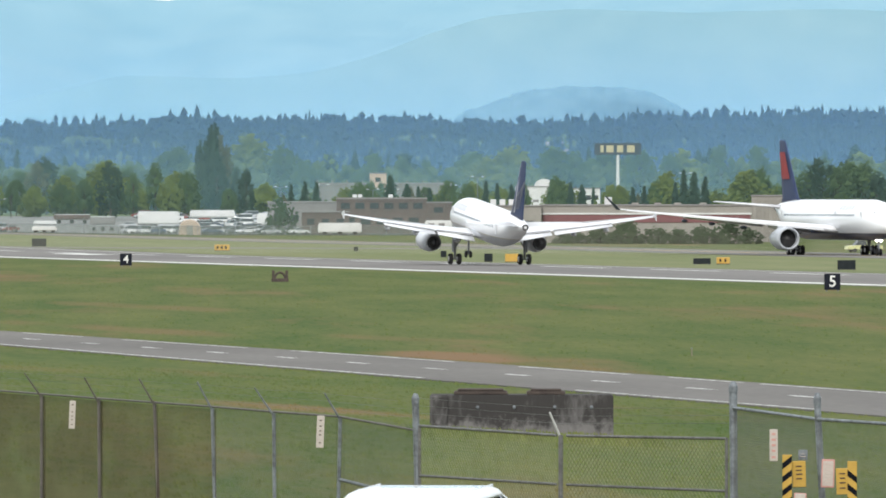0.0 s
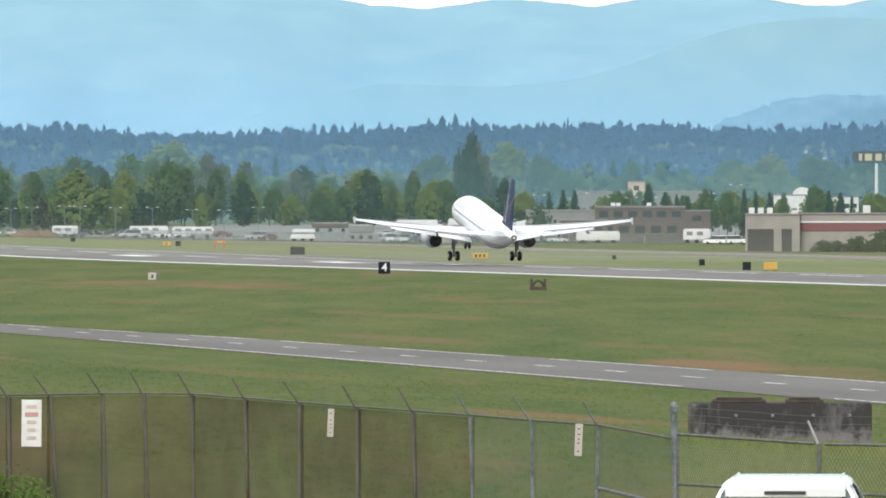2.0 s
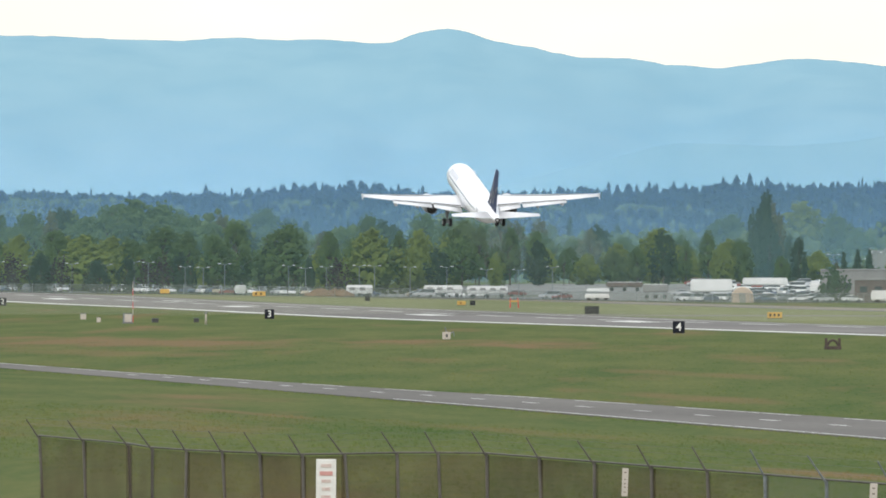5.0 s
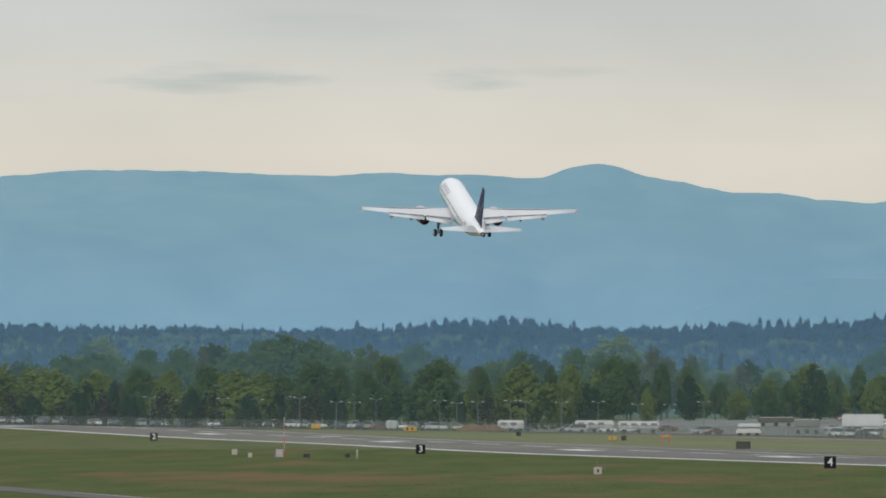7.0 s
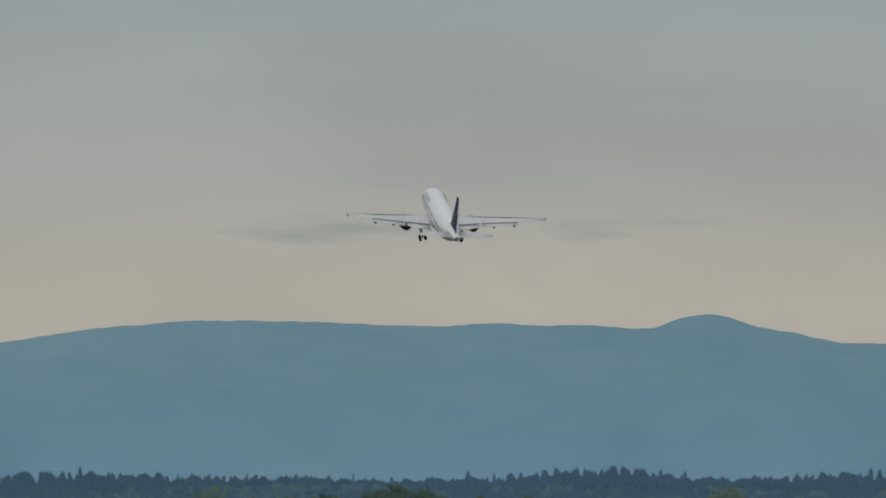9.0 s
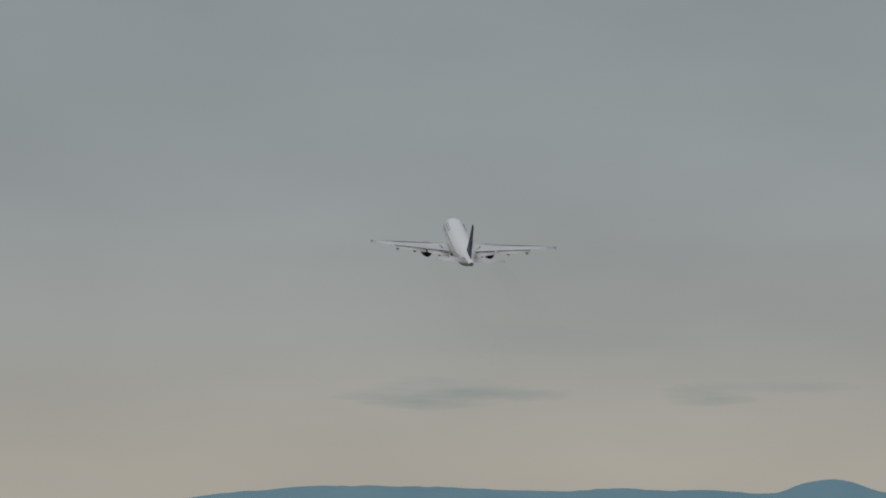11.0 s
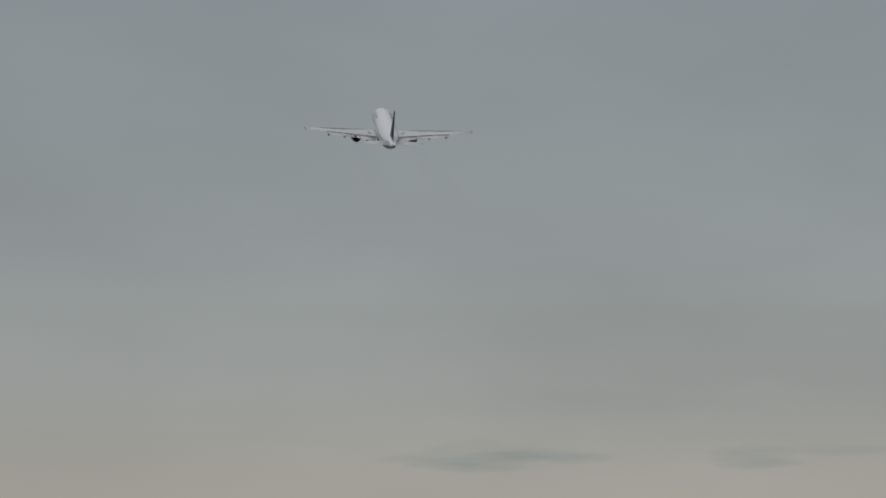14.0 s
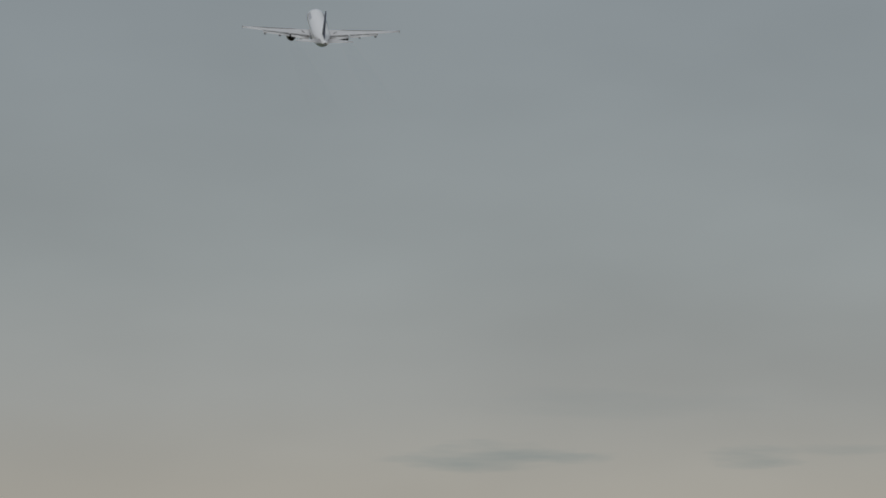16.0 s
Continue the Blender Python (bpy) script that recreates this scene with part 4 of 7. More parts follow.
GLOW.node_tree.nodes["Principled BSDF"].inputs["Emission Color"].default_value = (1, 0.95, 0.85, 1)
GLOW.node_tree.nodes["Principled BSDF"].inputs["Emission Strength"].default_value = 12
for k in (-1, 1):
    bm = bmesh.new()
    lathe_y(bm, [(0.12, 0.05), (0.2, 0.2), (0.22, 0.19)], 0.3 * k, -0.75, 12)
    part("taxi_light", bm, GLOW, taxiing_gear[2], "lit round taxi light")


# ---- airfield signs and devices ----
def distance_board(text, x, y):
    b = root("distance_board", pose(x, y, gz(x, y)), "square black runway distance board with a white number", "sign", "runway distance boards")
    part("face", rbox(-0.62, 0.62, -0.1, 0.1, 0.12, 1.36, 0.02, 1), BLACK, b)
    for lx in (-0.45, 0.45):
        part("leg", rbox(lx - 0.05, lx + 0.05, -0.05, 0.05, -0.1, 0.12, 0.01, 1), GALV, b)
    link("number", number_mesh("number_" + text, text, 1.22, LINE), b, "white number", pose(0, -0.108, 0.74, 90, 0, 0))


for text, y in (("5", 806.5), ("4", 1112), ("3", 1417), ("2", 1722)):
    distance_board(text, 200.5, y)


def guidance_sign(x, y, w, h, face, label, bars=0, z=None, turn=0):
    s = root("guidance_sign", pose(x, y, gz(x, y) if z is None else z, 0, 0, turn), label, "sign", "airfield guidance signs")
    part("panel", rbox(-w / 2, w / 2, -0.12, 0.12, 0.18, 0.18 + h, 0.03, 1), face, s)
    for k in range(max(2, round(w / 0.9))):
        lx = -w / 2 + 0.2 + k * (w - 0.4) / (max(2, round(w / 0.9)) - 1)
        part("leg", rbox(lx - 0.05, lx + 0.05, -0.06, 0.06, -0.1, 0.18, 0.01, 1), GALV, s)
    for k in range(bars):
        bx = -w / 2 + (k + 0.7) * w / (bars + 0.6)
        part("sign_bar", rbox(bx - w * 0.07, bx + w * 0.07, -0.14, -0.1, 0.18 + h * 0.28, 0.18 + h * 0.75, 0.01, 1), BLACK, s, "black bar of unreadable lettering")
    part("frame", rbox(-w / 2 - 0.04, w / 2 + 0.04, -0.14, 0.14, 0.13, 0.19, 0.01, 1), DARK, s)


guidance_sign(277.5, 1613, 2.2, 1.15, SIGNBACK, "dark back of a runway distance board in the grass")
guidance_sign(288.0, 1152, 2.0, 1.0, SIGNBACK, "dark back of a taxiway sign in the grass")
guidance_sign(296.0, 1255, 2.1, 0.65, SIGNBACK, "low dark back of a taxiway sign")
guidance_sign(298.6, 1255, 1.6, 0.75, YELLOW, "yellow taxiway sign beside a dark one", 2)
guidance_sign(292.0, 1541, 2.2, 0.85, YELLOW, "yellow taxiway sign with black marks", 3)
guidance_sign(278.5, 1281, 1.7, 0.95, YELLOW, "plain yellow taxiway sign", 0)
guidance_sign(276.0, 1283, 1.0, 0.95, SIGNBACK, "dark sign back beside a yellow one")
guidance_sign(311.0, 1537, 0.6, 0.55, BLACK, "small black marker in the grass", 0)
guidance_sign(297.0, 1409, 0.75, 0.8, SIGNBACK, "small dark cabinet in the grass")
guidance_sign(300.0, 2279, 2.0, 0.9, YELLOW, "far yellow taxiway sign", 0)
guidance_sign(300.0, 2135, 2.6, 0.9, YELLOW, "far yellow taxiway sign with black marks", 2)
guidance_sign(300.0, 1990, 0.9, 0.8, SIGNBACK, "small dark marker far off")
guidance_sign(299.0, 1873, 1.5, 0.7, YELLOW, "far yellow taxiway sign beside a black one", 1)
guidance_sign(301.0, 1873, 0.9, 0.8, BLACK, "far black sign beside a yellow one", 0)

# dark steel frame with an arched opening
fr = root("monitor_frame", pose(177.1, 908, gz(177, 908)), "dark steel frame with an arched gap standing in grass", "device")
for sx in (-1, 1):
    part("post", rbox(sx * 0.58 - 0.1, sx * 0.58 + 0.1, -0.12, 0.12, -0.1, 0.98, 0.03, 1), RUST, fr)
    bm = bmesh.new()
    tube(bm, (sx * 0.5, 0, 0.25), (sx * 0.3, 0, 0.68), 0.1)
    tube(bm, (sx * 0.3, 0, 0.68), (0, 0, 0.82), 0.1)
    part("arch", bm, RUST, fr)
part("base", rbox(-0.7, 0.7, -0.3, 0.3, -0.1, 0.3, 0.04, 1), RUST, fr)

wc = root("wind_marker", pose(164.4, 1039, 0), "small white marker box with a bent arm behind", "marker")
part("marker_box", rbox(-0.38, 0.38, -0.2, 0.2, 0, 0.72, 0.04), PALE, wc)
part("marker_bar", rbox(-0.1, 0.1, -0.215, -0.19, 0.2, 0.52, 0.005, 1), DARK, wc, "dark bar of unreadable lettering")
bm = bmesh.new()
tube(bm, (0.25, 0.3, 0), (-0.1, 0.3, 1.2), 0.05)
tube(bm, (0.35, 0.3, 0.5), (0.75, 0.3, 0.75), 0.05)
tube(bm, (0.75, 0.3, 0.75), (0.8, 0.3, 0.3), 0.04)
part("arm", bm, GALV, wc)

wp = root("white_post", pose(176.3, 1301, gz(176, 1301)), "thin pale post standing in the grass", "post")
bm = bmesh.new()
lathe_z(bm, [(-0.1, 0.13), (0.9, 0.12), (1.35, 0.09)], n=10)
part("shaft", bm, PALE, wp, smooth=True)
bm = bmesh.new()
lathe_z(bm, [(1.35, 0.2), (1.45, 0.22), (1.5, 0.1)], n=10)
part("cap", bm, GALV, wp)

STAKE = mat("weathered_wood", (0.22, 0.20, 0.15), (0.16, 0.14, 0.10), scale=4.0, rough=0.9)
mast = root("striped_mast", pose(174.2, 1354, gz(174, 1354)), "thin red and white striped mast", "mast")
for k in range(6):
    bm = bmesh.new()
    lathe_z(bm, [(k * 0.85, 0.045), (k * 0.85 + 0.85, 0.042)], n=10)
    part("mast_section", bm, RED if k % 2 == 0 else PALE, mast)
cab = root("equipment_cabinet", pose(170.2, 1328, gz(170, 1328)), "grey equipment cabinet on a plinth in grass", "cabinet")
part("body", rbox(-0.55, 0.55, -0.4, 0.4, 0.1, 1.25, 0.03), GALV, cab)
part("plinth", rbox(-0.65, 0.65, -0.5, 0.5, -0.1, 0.1, 0.02, 1), CONCRETE, cab)
part("door", rbox(-0.45, 0.45, -0.43, -0.4, 0.2, 1.15, 0.01, 1), PALE, cab)
for x, y, w, h, m_, lab in ((176.7, 1425, 0.7, 0.75, PALE, "small white marker box far off in grass"), (176.5, 1350, 0.8, 0.5, DARK, "low dark box in the grass"), (182, 1352, 0.6, 0.5, DARK, "low dark box in the grass"), (170.6, 1360, 0.5, 0.6, PALE, "small pale box in the grass"),
                            (112.5, 479, 0.07, 0.32, STAKE, "thin pale stake in the grass")):
    o = root("marker_box", pose(x, y, gz(x, y)), lab, "marker")
    part("body", rbox(-w / 2, w / 2, -w * 0.4, w * 0.4, -0.05, h, 0.02), m_, o)
    part("lid", rbox(-w * 0.55, w * 0.55, -w * 0.45, w * 0.45, h, h + 0.05, 0.01, 1), GALV, o)
tf = root("orange_trestle", pose(300, 1822, gz(300, 1822)), "orange trestle barrier in the grass", "barrier")
for sx in (-1, 1):
    bm = bmesh.new()
    tube(bm, (sx * 0.75, -0.3, 0), (sx * 0.6, 0, 1.7), 0.07)
    tube(bm, (sx * 0.75, 0.3, 0), (sx * 0.6, 0, 1.7), 0.07)
    part("trestle_leg", bm, RED, tf)
part("board", rbox(-0.9, 0.9, -0.08, -0.03, 1.0, 1.3, 0.01, 1), YELLOW, tf)


# ---- perimeter fence ----
RAIL = 4.73
LEFT_POSTS = [(18.7, 156.0), (18.9, 152.4), (19.1, 148.9), (19.0, 145.6), (19.2, 143.6), (19.5, 142.3), (19.85, 141.2), (20.25, 140.0), (20.85, 140.3), (21.65, 141.0), (22.2, 141.0), (22.75, 140.4), (22.95, 137.4), (23.12, 134.2),
              (23.3, 131.1), (23.5, 128.4), (23.7, 125.7), (23.82, 122.5), (24.02, 119.6)]
GATE_A, GATE_M, GATE_B = (23.97, 115.2), (24.7, 111.2), (25.85, 108.2)
RIGHT_POSTS = [(25.43, 102.9), (25.62, 99.6), (25.8, 96.4), (26.0, 93.0), (26.2, 89.8)]
rf = random.Random(7)
fence = root("perimeter_fence", pose(0, 0, 0), "chain-link perimeter fence with angled barbed-wire arms and brown screening", "fence")


def lattice(name, a, b, z0, z1, parent, pitch=0.052, thick=0.0035, m_=WIRE):
    """Chain link between two posts: slanting wires both ways."""
    a, b = Vector((*a, 0)), Vector((*b, 0))
    run = (b - a).length
    way, side = (b - a).normalized(), Vector((-(b - a).y, (b - a).x, 0)).normalized() * thick
    hgt = z1 - z0
    vs, fs = [], []
    for lean in (-1, 1):
        s = -hgt
        while s < run:
            p0, p1 = (s, 0.0), (s + hgt, hgt)
            if p0[0] < 0:
                p0 = (0.0, -s)
            if p1[0] > run:
                p1 = (run, run - s)
            if p1[0] > p0[0] + 0.01:
                i = len(vs)
                for (q, zz) in (p0, p1):
                    zq = z0 + zz if lean > 0 else z1 - zz
                    c = a + way * q + Vector((0, 0, zq))
                    vs += [c + side * 0.8 + Vector((0, 0, thick)), c - side * 0.8 + Vector((0, 0, thick)), c - Vector((0, 0, thick))]
                fs += [(i, i + 1, i + 4, i + 3), (i + 1, i + 2, i + 5, i + 4), (i + 2, i, i + 3, i + 5)]
            s += pitch
    ob = link(name, mesh_of(name, vs, fs, m_), parent)
    return tagged(ob, kind="stuff")


def post_at(x, y, top, r, m_, arm, parent, cap=False, name="post"):
    lean = rf.uniform(-0.06, 0.02)
    base = gz(x, y) - 0.2
    bm = bmesh.new()
    tube(bm, (x - lean * 2.2, y, base), (x, y, top), r, n=10)
    p = part(name, bm, m_, parent, smooth=False)
    if cap:
        bm = bmesh.new()
        lathe_z(bm, [(top - 0.02, r * 1.15), (top + 0.04, r * 1.15), (top + 0.09, r * 0.6)], x, y, 10)
        part("cap", bm, GALV, p)
    if arm:
        bm = bmesh.new()
        tube(bm, (x, y, top - 0.05), (x - 0.21 + rf.uniform(-0.03, 0.03), y - 0.06, top + 0.27 + rf.uniform(-0.03, 0.02)), 0.013, 0.008, 6)
        part("arm", bm, m_, p, "angled barbed-wire arm")
    return p


def rail(a, za, b, zb, r, m_, parent, name="rail"):
    bm = bmesh.new()
    tube(bm, (*a, za), (*b, zb), r, n=8)
    return part(name, bm, m_, parent)


for i, (x, y) in enumerate(LEFT_POSTS):
    m_ = RUSTY if i < 16 else GALV
    post_at(x, y, RAIL + rf.uniform(-0.01, 0.02), 0.021, m_, True, fence)
    nxt = LEFT_POSTS[i + 1] if i + 1 < len(LEFT_POSTS) else GATE_A
    rail((x, y), RAIL, nxt, RAIL if i + 1 < len(LEFT_POSTS) else RAIL - 0.06, 0.013, RUSTY, fence)
    if i >= 16:
        lattice("chain_link", (x, y), nxt, 2.65, RAIL, fence, 0.09, 0.0014)
    for k, f in enumerate((0.3, 0.65, 0.97)):
        rail((x - 0.21 * f, y - 0.06 * f), RAIL + 0.27 * f, (nxt[0] - 0.21 * f, nxt[1] - 0.06 * f), RAIL + 0.27 * f, 0.0015, WIRE, fence, "barbed_wire")
    cover = SHADE if i < 16 else SHADE2
    dx, dy = nxt[0] - x, nxt[1] - y
    nrm = Vector((dy, -dx, 0)).normalized() * -0.03
    if nrm.y < 0:
        nrm = -nrm
    vs = [(x + nrm.x + dx * f, y + nrm.y + dy * f, z) for z in (2.62, RAIL - 0.03) for f in (-0.03, 0.35, 0.65, 1.03)]
    sc = link("screen", mesh_of("screen", vs, [(0, 1, 5, 4), (1, 2, 6, 5), (2, 3, 7, 6)], cover), fence, "see-through brown screening cloth" if i < 16 else "thin grey-green screening cloth")
rail(LEFT_POSTS[-1], 4.02, GATE_A, 3.93, 0.02, GALV, fence, "brace")
post_at(*GATE_A, 4.98, 0.038, GALV, False, fence, True, "gate_post")
post_at(*GATE_B, 5.22, 0.041, GALV, False, fence, True, "gate_post")
for k, z in enumerate((4.86, 4.94, 5.02)):
    rail(GATE_A, z, GATE_M, z - 0.04, 0.0018, WIRE, fence, "barbed_wire")
    rail(GATE_M, z - 0.04, GATE_B, z + 0.02, 0.0018, WIRE, fence, "barbed_wire")
px, py = GATE_B
prev, pz = GATE_B, 5.04
for i, (x, y) in enumerate(RIGHT_POSTS):
    post_at(x, y, 5.20 if i == 0 else 5.06, 0.034 if i == 0 else 0.028, GALV, i > 0, fence, i == 0)
    rail(prev, pz, (x, y), 5.03, 0.017, GALV, fence)
    lattice("chain_link", prev, (x, y), 2.9, 5.02, fence, 0.06, 0.0016)
    prev, pz = (x, y), 5.03

gate = root("double_gate", pose(0, 0, 0), "galvanised chain-link gate of two leaves on pipe frames", "gate")
for a, b, za, zb in ((GATE_A, GATE_M, RAIL - 0.01, RAIL - 0.035), (GATE_M, GATE_B, RAIL - 0.035, RAIL - 0.01)):
    d = Vector((b[0] - a[0], b[1] - a[1], 0)).normalized()
    a2, b2 = (a[0] + d.x * 0.12, a[1] + d.y * 0.12), (b[0] - d.x * 0.12, b[1] - d.y * 0.12)
    leaf = rail(a2, za, b2, zb, 0.015, GATEPIPE, gate, "gate_leaf")
    for q, z in ((a2, za),) if a == GATE_A else ((b2, zb),):
        bm = bmesh.new()
        tube(bm, (*q, 3.1), (*q, z), 0.018, n=8)
        part("stile", bm, GATEPIPE, leaf)
    rail(a2, 4.18, b2, 4.18, 0.014, GATEPIPE, leaf, "mid_rail")
    rail(a2, 3.12, b2, 3.12, 0.014, GATEPIPE, leaf, "bottom_rail")
    lattice("chain_link", a2, b2, 3.12, min(za, zb), leaf, 0.07, 0.0027, MESHWIRE)
bm = bmesh.new()
tube(bm, (GATE_M[0], GATE_M[1], 3.0), (GATE_M[0], GATE_M[1], RAIL - 0.03), 0.025, n=8)
drop = part("drop_post", bm, GATEPIPE, gate)
bm = bmesh.new()
tube(bm, (GATE_M[0], GATE_M[1], RAIL - 0.06), (GATE_M[0] - 0.12, GATE_M[1], RAIL + 0.21), 0.015, 0.011, 6)
part("arm", bm, BRIGHTGALV, drop, "angled wire arm")


# ---- plates on the fence ----
WHITESHEET = mat("white_notice_sheet", (0.62, 0.61, 0.58), (0.52, 0.50, 0.47), scale=5.0, rough=0.6)

def plate(name, centre, w, h, m_, label, bars, turn=-12, ink=None, bar_h=0.05, sheet=None, reach=0.30):
    o = root(name, pose(*centre, 0, rf.uniform(-2, 3), turn), label, "sign", "fence plates")
    part("panel", rbox(-w / 2, w / 2, -0.006, 0.006, -h / 2, h / 2, 0.004, 1), m_, o)
    if sheet:
        part("sheet", rbox(-w * 0.40, w * 0.40, -0.009, -0.005, -h * 0.44, h * 0.44, 0.002, 1), sheet, o, "pale printed sheet")
    for f in bars:
        k = reach * rf.uniform(0.7, 1.0)
        part("print_bar", rbox(-w * k, w * k, -0.012, -0.005, f * h / 2 - bar_h * h / 2, f * h / 2 + bar_h * h / 2, 0.001, 1), ink or PRINT, o, "bar of unreadable print")
    return o


plate("warning_plate", (23.665, 118.969, 4.576), 0.085, 0.36, PALE, "narrow upright pale warning plate on the fence", (0.7, 0.35, 0.05, -0.2, -0.7), bar_h=0.035, reach=0.18, ink=RUST)
plate("warning_plate", (22.606, 129.035, 4.573), 0.075, 0.34, PALE, "narrow upright pale warning plate on screened fence", (0.7, 0.2, -0.1, -0.35, -0.7), bar_h=0.035, reach=0.18, ink=RUST)
o = plate("notice_board", (20.427, 139.108, 4.377), 0.26, 0.61, WHITESHEET, "white notice board with faded red print on the fence", (0.72, 0.06, -0.28, -0.62), bar_h=0.07)
part("print_bar", rbox(-0.085, 0.085, -0.012, -0.005, 0.09, 0.145, 0.001, 1), PINK, o, "faded red bar of unreadable print")
plate("warning_plate", (24.875, 102.423, 4.789), 0.08, 0.31, PALE, "narrow upright white warning plate by the gate", (0.7, 0.35, 0.0, -0.35, -0.75), turn=-14, ink=PINK, bar_h=0.07, reach=0.26)
plate("small_plate", (24.914, 101.384, 4.719), 0.09, 0.10, GALV, "small grey plate by the gate", (0.2, -0.3), turn=-14)
plate("notice_board", (24.858, 100.162, 4.570), 0.125, 0.27, PINK, "white notice with faded red frame by the gate", (0.66, 0.45, 0.24, 0.03, -0.18, -0.4, -0.62), turn=-14, bar_h=0.035, sheet=PALE, reach=0.3)
plate("yellow_notice", (24.686, 100.616, 4.554), 0.13, 0.25, HAZARD, "yellow notice with dark print by the gate", (0.6, 0.3, 0.0, -0.35), turn=-14, ink=RUST, bar_h=0.045)
plate("yellow_notice", (24.945, 99.934, 4.500), 0.12, 0.25, HAZARD, "yellow notice with dark print by the gate", (0.6, 0.25, -0.1, -0.5), turn=-14, ink=RUST, bar_h=0.045)
plate("notice_board", (24.649, 100.419, 4.327), 0.12, 0.10, PINK, "low pink notice by the gate", (0.0,), turn=-14, bar_h=0.1, sheet=PALE)
for c, lean in (((24.552, 100.546, 4.432), 1), ((24.985, 99.717, 4.387), -1)):
    o = root("hazard_marker", pose(c[0], c[1], gz(c[0], c[1]), 0, 0, -14), "upright black and yellow striped hazard marker board", "sign", "hazard markers")
    top = c[2] + 0.31 - gz(c[0], c[1])
    part("board", rbox(-0.045, 0.045, -0.012, 0.012, top - 0.95, top, 0.003, 1), HAZARD, o)
    part("stake", rbox(-0.02, 0.02, 0.012, 0.04, -0.2, top - 0.3, 0.003, 1), GALV, o)
    for k in range(7):
        z = top - 0.08 - 0.13 * k
        bm = bmesh.new()
        v = [bm.verts.new(p) for p in ((-0.045, -0.0135, z), (0.045, -0.0135, z + 0.07 * lean), (0.045, -0.0135, z + 0.07 * lean - 0.06), (-0.045, -0.0135, z - 0.06))]
        bm.faces.new(v)
        bmesh.ops.solidify(bm, geom=list(bm.faces), thickness=0.003)
        part("stripe", bm, BLACK, o)

# concrete vault with two rusty lids
vx, vy = 52.75, 241.6
vault = root("concrete_vault", pose(vx, vy, gz(vx, vy), 0, 0, -12), "dark stained concrete vault with rusty lids in grass", "vault")
bm = rbox(-2.1, 2.1, 0, 1.9, -0.3, 1.02, 0.03)
part("body", bm, CONCRETE, vault, "streaked weathered concrete")
part("end_slab", rbox(-2.1, -1.68, -0.04, 0.02, -0.3, 1.0, 0.02, 1), CONCRETE, vault)
for f in (0.26, 0.46, 0.68, 0.88):
    x = -2.1 + 4.2 * f
    bm = bmesh.new()
    lathe_y(bm, [(0.0, 0.045), (-0.03, 0.045), (-0.04, 0.02)], x, 0.74, 6)
    part("anchor_bolt", bm, GALV, vault)
for x0, x1 in ((-1.55, -0.32), (0.12, 1.0)):
    lid = part("lid", rbox(x0, x1, 0.25, 1.6, 1.02, 1.10, 0.02), RUST, vault, "rusty steel lid")
    part("lid_ring", rbox(x0 + 0.08, x1 - 0.08, 0.35, 1.5, 1.10, 1.15, 0.02), RUST, lid)



# ---- vehicles ----
def car_mesh(profile, width, tuck, name, m_):
    """Body lofted across its width from a side profile (y, z)."""
    bm = bmesh.new()
    loops = []
    for f, k in ((-1, 0.94), (-0.9, 1.0), (0, 1.0), (0.9, 1.0), (1, 0.94)):
        loops.append([(f * width / 2 * (1 - tuck * max(0, z - 0.95)), y * (k if z > 0.5 else 1), 0.3 + (z - 0.3) * (k * 0.02 + 0.98)) for y, z in profile])
    rings(bm, loops)
    bmesh.ops.recalc_face_normals(bm, faces=bm.faces)
    me = bpy.data.meshes.new(name)
    bm.to_mesh(me)
    bm.free()
    me.materials.append(m_)
    return me


PAINTS = {k: mat(k + "_car_paint", c, tuple(0.85 * v for v in c), scale=1.0, rough=0.25, coat=0.5) for k, c in
          (("white", (0.78, 0.78, 0.78)), ("silver", (0.45, 0.46, 0.48)), ("grey", (0.16, 0.17, 0.18)), ("black", (0.02, 0.02, 0.022)), ("red", (0.20, 0.045, 0.04)), ("blue", (0.06, 0.085, 0.15)), ("tan", (0.42, 0.36, 0.27)))}
SEDAN = [(-2.2, 0.35), (-2.25, 0.8), (-2.1, 0.98), (-1.5, 1.02), (1.0, 0.98), (2.1, 0.78), (2.25, 0.6), (2.2, 0.35)]
SEDAN_TOP = [(-1.7, 0.98), (-1.1, 1.40), (0.2, 1.43), (1.15, 0.98)]
VAN = [(-2.4, 0.35), (-2.45, 1.05), (1.3, 1.05), (2.3, 0.9), (2.4, 0.6), (2.35, 0.35)]
VAN_TOP = [(-2.4, 1.05), (-2.3, 1.78), (0.5, 1.82), (1.5, 1.05)]
WHEEL_CAR = wheel_mesh("car_wheel", 0.33, 0.22)
CAR_MESHES = {}


